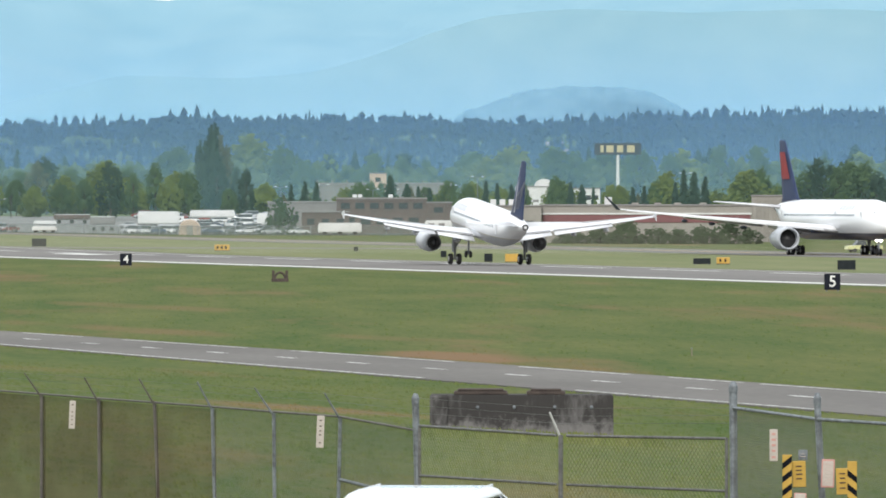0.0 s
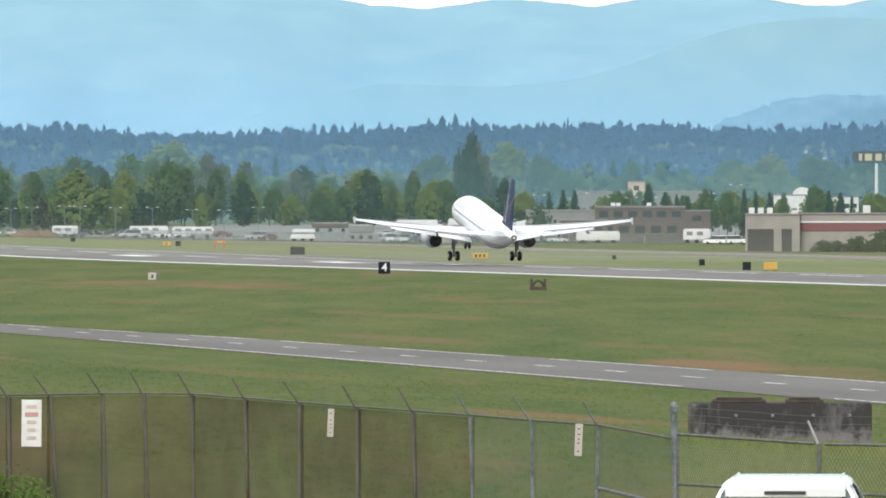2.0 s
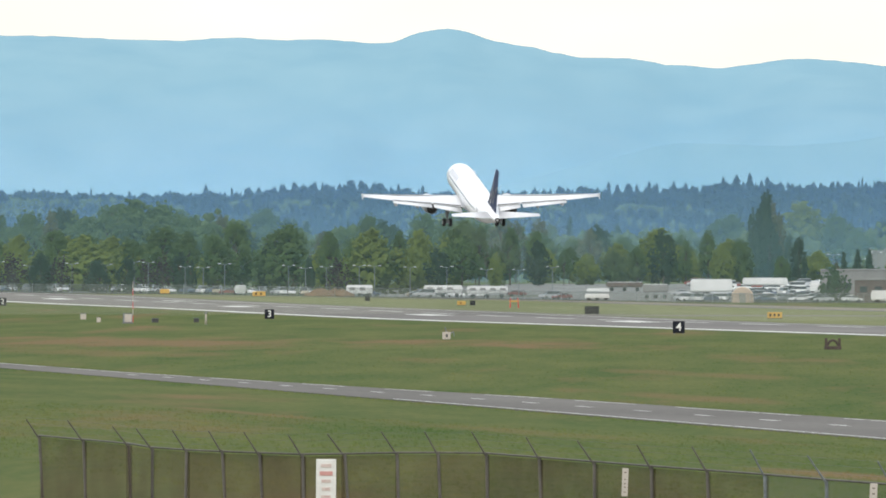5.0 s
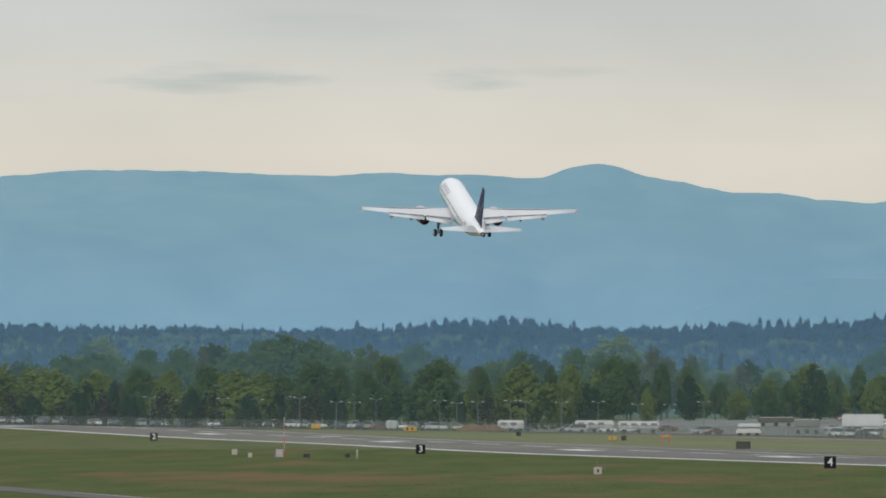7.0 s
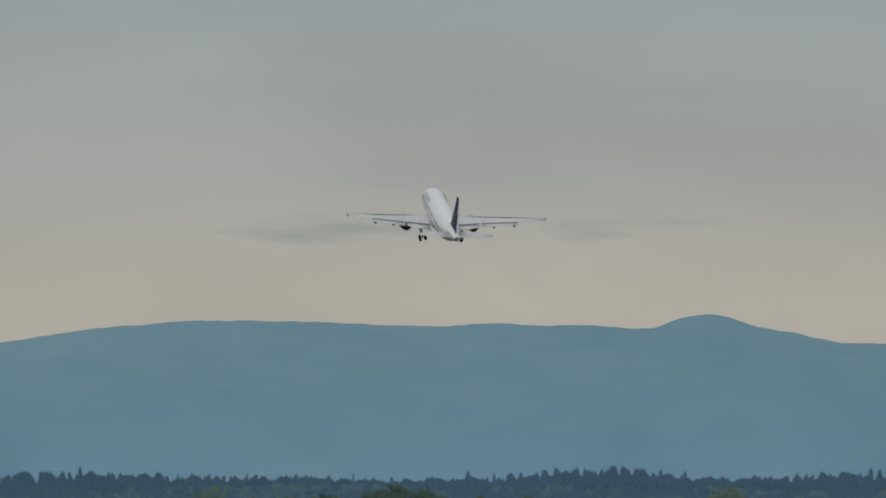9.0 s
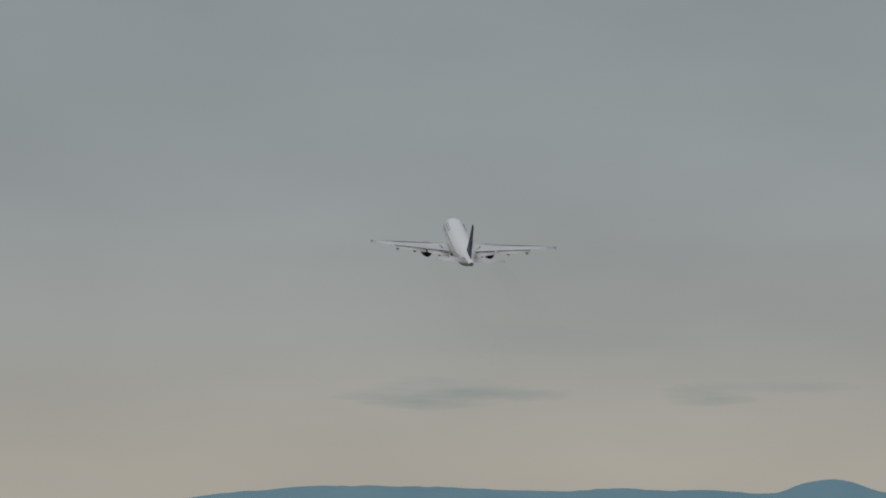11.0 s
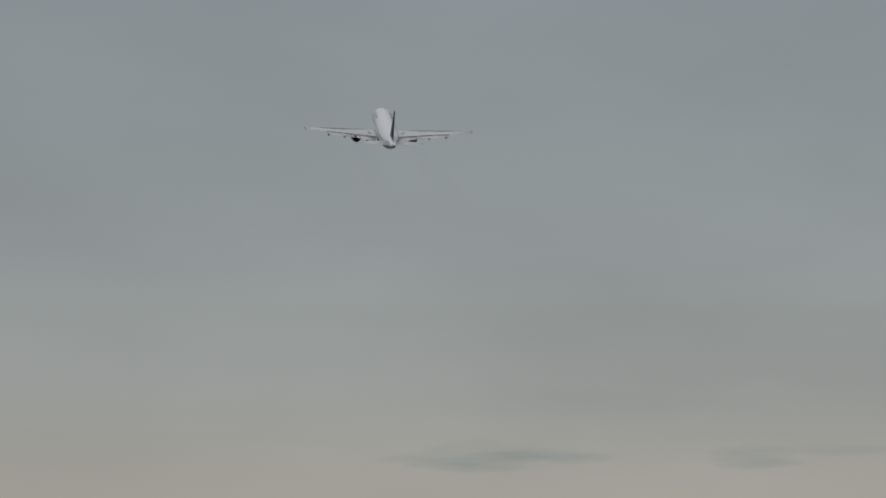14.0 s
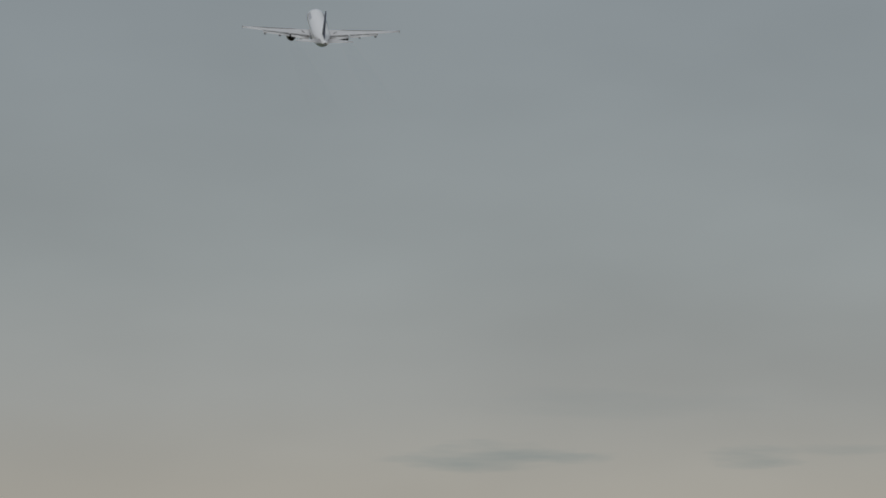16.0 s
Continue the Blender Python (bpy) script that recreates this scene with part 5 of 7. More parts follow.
def car(kind, paint, m, label, group=""):
    c = root("car", m, label, "car", group)
    key = (kind, paint)
    if key not in CAR_MESHES:
        low, top = (SEDAN, SEDAN_TOP) if kind == "sedan" else (VAN, VAN_TOP)
        glass = car_mesh([(y * 0.995, z - 0.05) for y, z in top], 1.70, 0.32, "car_glass", GLASS)
        roof = [(y, z) for y, z in top[1:3]]
        bm = bmesh.new()
        (ya, za), (yb, zb) = roof
        rings(bm, [[(sx * 0.62 * w, y, z) for sx, y in ((-1, ya), (1, ya), (1, yb), (-1, yb))] for w, z in ((1.02, za - 0.03), (1.0, za + 0.02), (0.8, za + 0.05))])
        me = bpy.data.meshes.new("car_roof")
        bm.to_mesh(me)
        bm.free()
        me.materials.append(PAINTS[paint])
        CAR_MESHES[key] = (car_mesh(low, 1.8, 0.0, "car_body", PAINTS[paint]), glass, me)
    body, glass, roof = CAR_MESHES[key]
    link("body", body, c)
    link("glasshouse", glass, c, "dark glass")
    link("roof", roof, c)
    for sx in (-1, 1):
        for y in (-1.35, 1.35):
            link("wheel", WHEEL_CAR, c, at=pose(sx * 0.8, y, 0.33))
    return c


SUVGLASS = mat("green_tinted_glass", (0.10, 0.14, 0.13), (0.13, 0.17, 0.16), scale=1.0, rough=0.06)
# white sport utility vehicle driving on the levee inside the fence line
suv = root("white_suv", pose(19.5, 90, 3.0), "white sport utility vehicle with roof rails driving along the fence", "car")
SUVL = [(-2.3, 0.4), (-2.36, 0.75), (-2.3, 1.08), (0.95, 1.08), (2.1, 0.98), (2.32, 0.75), (2.3, 0.4)]
body = link("body", car_mesh(SUVL, 1.86, 0.0, "suv_body", PAINTS["white"]), suv)
bm = bmesh.new()
# height, half width, rear edge and front edge of the glasshouse
SHELL = [(1.05, 0.85, -2.26, 0.98), (1.22, 0.775, -2.20, 0.80), (1.38, 0.70, -2.14, 0.56), (1.52, 0.632, -2.08, 0.28), (1.60, 0.596, -2.03, 0.04), (1.65, 0.562, -1.98, -0.16)]
rings(bm, [[(-wx * 0.985, y0 + 0.02, z), (wx * 0.985, y0 + 0.02, z), (wx * 0.97, y1 - 0.01, z), (-wx * 0.97, y1 - 0.01, z)] for z, wx, y0, y1 in SHELL])
part("glasshouse", bm, SUVGLASS, suv, "tinted glass")
bm = bmesh.new()
lp = []
for z, k in ((1.625, 1.03), (1.655, 1.04), (1.69, 0.98), (1.72, 0.88)):
    lp.append([(x * 0.57 * k, -0.95 + (y + 0.95) * (k if k < 1 else 1), z) for x, y in ((-0.85, -2.12), (0.85, -2.12), (1, -1.95), (1, -0.9), (1, -0.22), (0.85, -0.06), (-0.85, -0.06), (-1, -0.22), (-1, -0.9), (-1, -1.95))])
rings(bm, lp)
part("roof", bm, PAINTS["white"], suv, smooth=True)
for sx in (-1, 1):
    for name, paint, edges in (("pillar", "white", [(y0 - 0.01, y0 + 0.2) for z, wx, y0, y1 in SHELL]), ("pillar", "white", [(-1.34, -1.22)] * 6),
                               ("pillar", "black", [(-0.47, -0.37)] * 6), ("pillar", "white", [(y1 - 0.10, y1 + 0.015) for z, wx, y0, y1 in SHELL])):
        bm = bmesh.new()
        rings(bm, [[(sx * wx + e * 0.02, y, z) for e, y in ((-1, ya), (1, ya), (1, yb), (-1, yb))] for (z, wx, y0, y1), (ya, yb) in zip(SHELL, edges)])
        part(name, bm, PAINTS[paint], suv, paint + " window pillar", smooth=False)
    bm = bmesh.new()
    tube(bm, (sx * 0.49, -1.8, 1.715), (sx * 0.49, -0.1, 1.722), 0.011, n=6)
    for y in (-1.75, -0.95, -0.15):
        tube(bm, (sx * 0.49, y, 1.68), (sx * 0.49, y, 1.718), 0.011, n=6)
    part("roof_rail", bm, PAINTS["silver"], suv, "silver roof rail")
    bm = rbox(sx * 0.96 - 0.12, sx * 0.96 + 0.12, 0.5, 0.62, 1.06, 1.26, 0.04)
    part("door_mirror", bm, DARK, suv)
    for y in (-1.4, 1.4):
        link("wheel", WHEEL_CAR, suv, at=pose(sx * 0.82, y, 0.33))
part("spoiler", rbox(-0.55, 0.55, -2.2, -1.98, 1.53, 1.665, 0.03), PAINTS["white"], suv, "white roof spoiler")
part("brake_light", rbox(-0.19, 0.19, -2.225, -2.19, 1.585, 1.612, 0.005, 1), DARK, suv, "dark high brake light strip")
part("tailgate_glass_frame", rbox(-0.72, 0.72, -2.3, -2.22, 1.0, 1.12, 0.02), PAINTS["white"], suv)
for sx in (-1, 1):
    part("rear_lamp", rbox(sx * 0.82 - 0.06, sx * 0.82 + 0.06, -2.36, -2.26, 0.8, 1.25, 0.02), RED, suv, "red rear lamp")

# pale yellow service pickup on the taxiway's verge
pk = root("service_pickup", pose(385, 1530, gz(385, 1530), 0, 0, 95), "pale yellow airport service pickup truck", "truck")
PKP = mat("pale_yellow_paint", (0.62, 0.60, 0.30), (0.55, 0.53, 0.27), scale=1.0, rough=0.35)
link("body", car_mesh([(-2.7, 0.45), (-2.7, 1.05), (-0.2, 1.05), (1.4, 1.05), (2.5, 0.95), (2.6, 0.5)], 1.9, 0.0, "pickup_body", PKP), pk)
link("cab", car_mesh([(-0.3, 1.0), (-0.2, 1.75), (0.9, 1.78), (1.5, 1.0)], 1.75, 0.25, "pickup_cab", GLASS), pk, "dark glazed cab")
part("cab_roof", rbox(-0.72, 0.72, -0.2, 0.9, 1.74, 1.82, 0.03), PKP, pk)
part("light_bar", rbox(-0.6, 0.6, 0.2, 0.4, 1.82, 1.95, 0.03), YELLOW, pk)
for sx in (-1, 1):
    for y in (-1.7, 1.6):
        link("wheel", WHEEL_CAR, pk, at=pose(sx * 0.85, y, 0.33))


# ---- parking lots and buildings beyond the airfield ----
LOT = mat("pale_lot_asphalt", (0.14, 0.14, 0.137), (0.195, 0.191, 0.187), scale=0.05, fine=0.8, rough=0.9)
STUCCO = mat("cream_stucco", (0.29, 0.272, 0.245), (0.22, 0.206, 0.188), scale=0.3, fine=4, rough=0.85)
BRICK = mat("brown_brick", (0.125, 0.090, 0.080), (0.085, 0.064, 0.058), scale=0.4, fine=9, rough=0.85)
GREYWALL = mat("grey_wall", (0.21, 0.202, 0.195), (0.155, 0.148, 0.145), scale=0.3, fine=4, rough=0.85)
MAROON = mat("maroon_metal_band", (0.16, 0.055, 0.06), (0.13, 0.045, 0.05), scale=0.3, rough=0.6)
ROOFMAT = mat("flat_roof_gravel", (0.24, 0.23, 0.22), (0.18, 0.17, 0.165), scale=0.5, rough=0.95)
WHITEWALL = mat("white_sheet_wall", (0.58, 0.58, 0.57), (0.46, 0.46, 0.45), scale=0.4, fine=5, rough=0.6)
BEIGE = mat("beige_canvas", (0.44, 0.345, 0.275), (0.37, 0.285, 0.225), scale=0.5, rough=0.9)
BLUEBOARD = mat("dark_blue_board", (0.012, 0.016, 0.03), (0.016, 0.02, 0.036), scale=0.5, rough=0.5)
SIGNYELLOW = mat("pale_yellow_sign_shape", (0.42, 0.36, 0.21), (0.36, 0.31, 0.18), scale=1.0, rough=0.5)
SOIL = mat("brown_soil_heap", (0.20, 0.115, 0.06), (0.14, 0.085, 0.05), scale=0.5, rough=1.0, bump=0.5)


def flat_field(name, azs, d0, d1, up, m_, label):
    n = max(2, round((d1 - d0) / 30) + 1)
    vs = [(*spot(a, d0 + (d1 - d0) * k / (n - 1)), 0) for a in azs for k in range(n)]
    vs = [(x, y, gz(x, y) + up) for x, y, z in vs]
    fs = [(n * i + k, n * i + k + 1, n * i + n + k + 1, n * i + n + k) for i in range(len(azs) - 1) for k in range(n - 1)]
    return setting(name, vs, fs, m_, label, "parking lot")


flat_field("parking_lot", [3 + 0.25 * k for k in range(49)], 2330, 2620, 0.20, LOT, "pale asphalt parking lot beyond the airfield")
flat_field("access_road", [3 + 0.5 * k for k in range(25)], 2296, 2306, 0.08, LOT, "narrow access road along the airfield's far edge")


def block(name, az0, az1, d, z_top, depth, wall, label, category="building", base=None, roof=True, group=""):
    """A building seen across its front between two bearings."""
    x0, y0 = spot(az0, d)
    x1, y1 = spot(az1, d)
    w = math.hypot(x1 - x0, y1 - y0)
    z0 = (gz(x0, y0) if base is None else base) - 0.3
    o = root(name, pose((x0 + x1) / 2, (y0 + y1) / 2, z0, 0, 0, -(az0 + az1) / 2), label, category, group)
    h = z_top - z0
    part("wall", rbox(-w / 2, w / 2, 0, depth, 0, h, 0.04, 1), wall, o)
    if roof:
        part("roof", rbox(-w / 2 - 0.15, w / 2 + 0.15, -0.15, depth + 0.15, h, h + 0.3, 0.05, 1), ROOFMAT, o)
    return o, w, h


def pane(o, x, z, w, h, m_=None, name="window"):
    p = part(name, rbox(x - w / 2, x + w / 2, -0.04, 0.02, z - h / 2, z + h / 2, 0.01, 1), m_ or GLASS, o)
    return p


# brick offices
o, w, h = block("brick_building", 11.337, 11.813, 2360, 6.9, 14, BRICK, "two-storey brown brick office building with flat roof")
for k in range(6):
    f = pane(o, -w / 2 + w * (k + 0.6) / 6.2, h - 1.5, 2.0, 1.3)
for k in range(5):
    pane(o, -w / 2 + w * (k + 0.8) / 5.6, h - 4.8, 2.2, 1.5)
part("parapet", rbox(-w / 2 - 0.1, w / 2 + 0.1, -0.12, 0.1, h - 0.5, h + 0.35, 0.03, 1), BRICK, o)
for x in (-w * 0.3, -w * 0.24, w * 0.1):
    part("roof_vent", rbox(x - 0.5, x + 0.5, 3, 4, h + 0.3, h + 1.0, 0.05, 1), WHITEWALL, o, "white roof vent")
o, w, h = block("low_building", 10.972, 11.343, 2380, 6.1, 12, GREYWALL, "low grey warehouse with a flat roof")
for k in range(4):
    pane(o, -w / 2 + w * (k + 0.6) / 4.2, h - 3.4, 1.8, 1.4)
o, w, h = block("low_building", 11.152, 11.403, 2335, 4.0, 8, BRICK, "low brown brick annexe")
for k in range(3):
    pane(o, -w / 2 + w * (k + 0.6) / 3.2, h - 2.0, 1.6, 1.3)
o, w, h = block("low_building", 11.804, 11.948, 2390, 6.0, 10, BRICK, "dark brown brick wing with small windows")
pane(o, 0, h - 1.5, 2.0, 1.2)
# long hangar with a maroon band
o, w, h = block("long_hangar", 12.418, 13.534, 1905, 5.7, 25, STUCCO, "long cream hangar with a maroon band")
part("maroon_band", rbox(-w / 2 + 0.3, w / 2 - 0.2, -0.25, 0, h - 2.9, h - 1.5, 0.04, 1), MAROON, o)
part("eaves", rbox(-w / 2 - 0.2, w / 2, -0.35, 0.1, h - 1.5, h - 1.2, 0.04, 1), WHITEWALL, o)
part("lower_wall", rbox(-w / 2 + 0.3, w / 2 - 0.2, -0.12, 0, 0, h - 2.95, 0.03, 1), STUCCO, o)
part("chimney", rbox(-w / 2 + 11.2, -w / 2 + 12.5, 4, 6, h, h + 1.6, 0.05, 1), WHITEWALL, o)
for k, x in enumerate((16.0, 20.0, 23.5, 28)):
    part("roof_vent", rbox(-w / 2 + x, -w / 2 + x + 1.2, 5, 6.5, h + 0.3, h + 0.6, 0.05, 1), STUCCO, o)
o, w, h = block("hangar_annexe", 12.133, 12.421, 1900, 5.6, 16, STUCCO, "cream hangar annexe with dark panels as shaded openings")
# dark panels on the wall paint the shade inside two openings
for x, ww in ((-w * 0.22, 4.6), (w * 0.26, 1.8)):
    pane(o, x, 2.2, ww, 3.9, DARK, "opening_shade")
for k in range(3):
    part("roof_frame", rbox(-w / 2 + 0.6 + k * 1.6, -w / 2 + 1.6 + k * 1.6, 2, 2.4, h + 0.3, h + 1.3, 0.03, 1), WHITEWALL, o)
o, w, h = block("rear_shed", 13.534, 13.779, 1960, 7.4, 20, STUCCO, "pale shed with a curved roof behind the hangar")
for k in range(6):
    part("buttress", rbox(-w / 2 + 0.3 + k * w / 6, -w / 2 + 0.9 + k * w / 6, -0.3, 0, 0, h - 0.3, 0.05, 1), STUCCO, o)
# white domed hall and neighbours
o, w, h = block("white_hall", 12.283, 12.499, 2700, 9.8, 16, WHITEWALL, "white hall with a rounded roof behind trees")
bm = bmesh.new()
rings(bm, [[(x0 + w * 0.24 * math.cos(a), y, h + 0.1 + 2.0 * math.sin(a)) for a in (math.pi * i / 12 for i in range(13))] for y, x0 in ((0.5, w * 0.2), (12, w * 0.2))])
part("rounded_roof", bm, WHITEWALL, o)
for k in range(5):
    pane(o, -w / 2 + w * (k + 0.6) / 5.2, h - 3.4, 1.5, 0.6, GREYWALL)
o, w, h = block("white_hall", 12.562, 12.732, 2760, 9.4, 12, WHITEWALL, "white warehouse between dark cypresses")
for k in range(4):
    pane(o, -w / 2 + w * (k + 0.6) / 4.2, h - 2.2, 1.5, 1.2)
o, w, h = block("small_house", 11.511, 11.601, 2900, 13.6, 8, BEIGE, "small tan house among trees")
pane(o, 0, h - 1.6, 1.4, 1.2)
o, w, h = block("viaduct", 11.229, 11.948, 2950, 11.0, 6, GREYWALL, "grey road viaduct behind the trees", "bridge")
for k in range(9):
    part("parapet_post", rbox(-w / 2 + k * w / 9, -w / 2 + k * w / 9 + 0.4, -0.2, 0, h, h + 0.9, 0.03, 1), GREYWALL, o)
rh = random.Random(5)
for k in range(16):
    u_az = rh.uniform(11.6, 14.6)
    d = rh.uniform(3500, 3760)
    x, y = spot(u_az, d)
    z = gz(x, y)
    wd = rh.uniform(3.5, 7)
    o, w, h = block("hillside_house", u_az, u_az + math.degrees(wd / d), d, z + rh.uniform(4.0, 5.5), 7, rh.choice((STUCCO, GREYWALL, BEIGE)), "small pale house among trees on the rise", "house", z, False, "hillside houses")
    bm = bmesh.new()
    rings(bm, [[(-w / 2 - 0.4, y_, h), (w / 2 + 0.4, y_, h), (w / 2 + 0.4, y2, h + up), (-w / 2 - 0.4, y2, h + up)] for y_, y2, up in ((-0.4, 3.5, 1.9), (7.4, 3.6, 1.9))])
    part("roof", bm, ROOFMAT, o)
    pane(o, -w * 0.2, h - 1.5, 1.2, 1.0)
    pane(o, w * 0.22, h - 1.5, 1.2, 1.0)

# tall store sign: dark blue board with pale yellow shapes
sx_, sy_ = spot(12.826, 3000)
o = root("store_sign", pose(sx_, sy_, gz(sx_, sy_), 0, 0, -12.8), "tall dark blue store sign with pale yellow shapes on a pole", "sign")
part("board", rbox(-6.5, 6.5, -0.6, 0.6, 16.5, 19.85, 0.08, 1), BLUEBOARD, o)
bm = bmesh.new()
tube(bm, (0, 0, -0.5), (0, 0, 16.5), 0.55, 0.4, 12)
part("pole", bm, WHITEWALL, o, "white pole")
for k, (x, wd) in enumerate(((-4.4, 0.9), (-2.2, 2.0), (0.6, 1.7), (3.6, 2.1))):
    bm = bmesh.new()
    box(bm, x - wd / 2, x + wd / 2, -0.68, -0.6, 17.2, 19.15)
    part("sign_shape", bm, SIGNYELLOW, o, "pale yellow block")


# trailers, tanks and sheds in the lot
def trailer(az0, az1, d, z0, h, m_, label, dark_base=False):
    x0, y0 = spot(az0, d)
    x1, y1 = spot(az1, d)
    w = math.hypot(x1 - x0, y1 - y0)
    o = root("trailer", pose((x0 + x1) / 2, (y0 + y1) / 2, gz(x0, y0) + 0.1, 0, 0, -(az0 + az1) / 2), label, "trailer", "parked trailers")
    bm = rbox(-w / 2, w / 2, -1.25, 1.25, z0, z0 + h, 0.22, 3)
    part("body", bm, m_, o)
    for k in range(3):
        bm = bmesh.new()
        lathe_y(bm, [(-1.1, 0.45), (-0.8, 0.48), (0.8, 0.48), (1.1, 0.45)], -w / 2 + w * (0.15 + 0.35 * k), 0.48, 14)
        part("wheel", bm, RUBBER, o)
    for k in range(int(w / 2.2) if dark_base else 0):
        part("window", rbox(-w / 2 + 0.7 + k * 2.2, -w / 2 + 2.0 + k * 2.2, -1.28, -1.24, z0 + h * 0.45, z0 + h * 0.8, 0.02, 1), GREYWALL, o)
    part("roof_edge", rbox(-w / 2 + 0.15, w / 2 - 0.15, -1.1, 1.1, z0 + h, z0 + h + 0.12, 0.04, 1), WHITEWALL, o)
    return o


for u0, u1, d, z0, h, m_, lab, dk in (
        (244, 318, 2420, 1.9, 2.7, "W", "long white box trailer parked in the lot", False), (336, 416, 2500, 2.0, 1.6, "W", "long white shed roof trailer", False), (160, 205, 2440, 1.5, 1.7, "B", "blue-grey trailer parked in the lot", True),
        (60, 101, 2400, 1.6, 0.9, "W", "low white trailer parked in the lot", False), (57, 101, 2290, 0.3, 1.0, "W", "low white flat cart by the lot", False), (563, 640, 2290, 0.5, 2.0, "W", "white box trailer behind the fence", False),
        (-228, -159, 2380, 1.0, 1.6, "W", "white bus shelter trailer with dark windows", True), (-152, -79, 2380, 1.0, 1.6, "W", "white office trailer with dark windows", True), (95, 160, 2520, 1.0, 1.1, "M", "brown shed in the lot", False),
        (-365, -318, 2380, 0.5, 1.9, "W", "white van trailer by the soil heaps", True), (-563, -541, 2330, 0.1, 1.8, "W", "small white hut by the lot", False), (455, 478, 2450, 1.5, 2.4, "W", "white shed roof in the lot", False), (752, 800, 2300, 0.6, 2.4, "W", "white trailer beside the brick wing", True)):
    trailer(11.9 + (u0 - 784) / 334.06, 11.9 + (u1 - 784) / 334.06, d, z0, h, {"W": WHITEWALL, "B": GREYWALL, "M": BRICK}[m_], lab, dk)
x, y = spot(10.559, 2330)
o = root("canvas_shelter", pose(x, y, gz(x, y), 0, 0, -10.5), "beige canvas shelter with a rounded top", "tent")
bm = bmesh.new()
rings(bm, [[(2.4 * k * math.cos(a) if 0 < i < 12 else 2.4 * k * math.cos(a), yy, 1.3 * (1 if 0 < i < 12 else 0) + 2.1 * k * math.sin(a)) for i, a in enumerate(math.pi * i / 12 for i in range(13))] for yy, k in ((0, 0.9), (0.4, 1), (5, 1), (5.4, 0.9))])
part("canvas", bm, BEIGE, o)
bm = bmesh.new()
box(bm, -0.7, 0.7, -0.08, 0.0, 0, 2.1)
part("door_flap", bm, STUCCO, o)
for k in range(6):
    x, y = spot(rh.uniform(8.24, 8.46), rh.uniform(2330, 2360))
    o = root("soil_heap", pose(x, y, gz(x, y)), "low heap of brown soil by the lot", "heap", "soil heaps")
    bm = bmesh.new()
    r = rh.uniform(2.5, 5)
    lathe_z(bm, [(-0.2, r), (0.5, r * 0.75), (1.2, r * 0.4), (1.6, r * 0.1)], n=12)
    for v in bm.verts:
        v.co += Vector((rh.uniform(-0.4, 0.4), rh.uniform(-0.4, 0.4), rh.uniform(-0.25, 0.25)))
    part("soil", bm, SOIL, o, smooth=True)

# parked cars
rc = random.Random(11)
spots = [(rc.uniform(10.625, 10.960), rc.uniform(2335, 2600)) for _ in range(85)] + [(rc.uniform(10.227, 10.541), rc.uniform(2335, 2420)) for _ in range(20)] + \
        [(rc.uniform(10.960, 11.349), rc.uniform(2310, 2480)) for _ in range(26)] + [(rc.uniform(5.9, 6.991), rc.uniform(2380, 2440)) for _ in range(34)] + \
        [(rc.uniform(6.991, 8.301), rc.uniform(2380, 2460)) for _ in range(40)] + [(rc.uniform(8.569, 9.734), rc.uniform(2360, 2480)) for _ in range(14)] + [(rc.uniform(11.948, 12.187), rc.uniform(2200, 2300)) for _ in range(10)] + \
        [(rc.uniform(5.597, 5.982), rc.uniform(2400, 2440)) for _ in range(3)]
spots += [(rc.uniform(10.227, 10.556), rc.uniform(2400, 2600)) for _ in range(26)] + [(rc.uniform(10.796, 11.229), rc.uniform(2400, 2600)) for _ in range(44)]
taken = []
for az, d in spots:
    x, y = spot(az, d)
    if any(math.hypot(x - a, (y - b)) < 5.2 for a, b in taken):
        continue
    taken.append((x, y))
    kind, paint = rc.choice(("sedan", "sedan", "van")), rc.choice(("white", "white", "white", "white", "silver", "silver", "silver", "grey", "black", "red", "blue", "tan"))
    car(kind, paint, pose(x, y, gz(x, y) + 0.2, 0, 0, rc.choice((80, 95, -85, 60, 110, 5)) if az > 8.4 else rc.uniform(-25, 25) + rc.choice((0, 180))), "parked %s %s in the far lot" % (paint, "car" if kind == "sedan" else "van"), "cars parked in the far lot")


# red car beside the white hut
x, y = spot(7.838, 2332)
car("sedan", "red", pose(x, y, gz(x, y) + 0.1, 0, 0, 85), "small red car beside a white hut", "cars parked in the far lot")

# far boundary fence before the lots
FARMESH = sheer("far_fence_mesh", (0.13, 0.16, 0.15), 0.34, 0.12)
far_fence = root("boundary_fence", pose(0, 0, 0), "grey-green chain-link fence along the far edge of the airfield", "fence")
run = [spot(5.4 + 0.2 * k, 2308) for k in range(33)]
for (xa, ya), (xb, yb) in zip(run, run[1:]):
    za, zb = gz(xa, ya), gz(xb, yb)
    bm = bmesh.new()
    tube(bm, (xa, ya, za - 0.2), (xa, ya, za + 2.1), 0.06, n=6)
    part("post", bm, GALV, far_fence)
    link("mesh_panel", mesh_of("mesh_panel", [(xa, ya, za), (xb, yb, zb), (xb, yb, zb + 2.0), (xa, ya, za + 2.0)], [(0, 1, 2, 3)], FARMESH), far_fence, "grey-green wire mesh")
    bm = bmesh.new()
    tube(bm, (xa, ya, za + 2.0), (xb, yb, zb + 2.0), 0.03, n=6)
    part("rail", bm, GALV, far_fence)


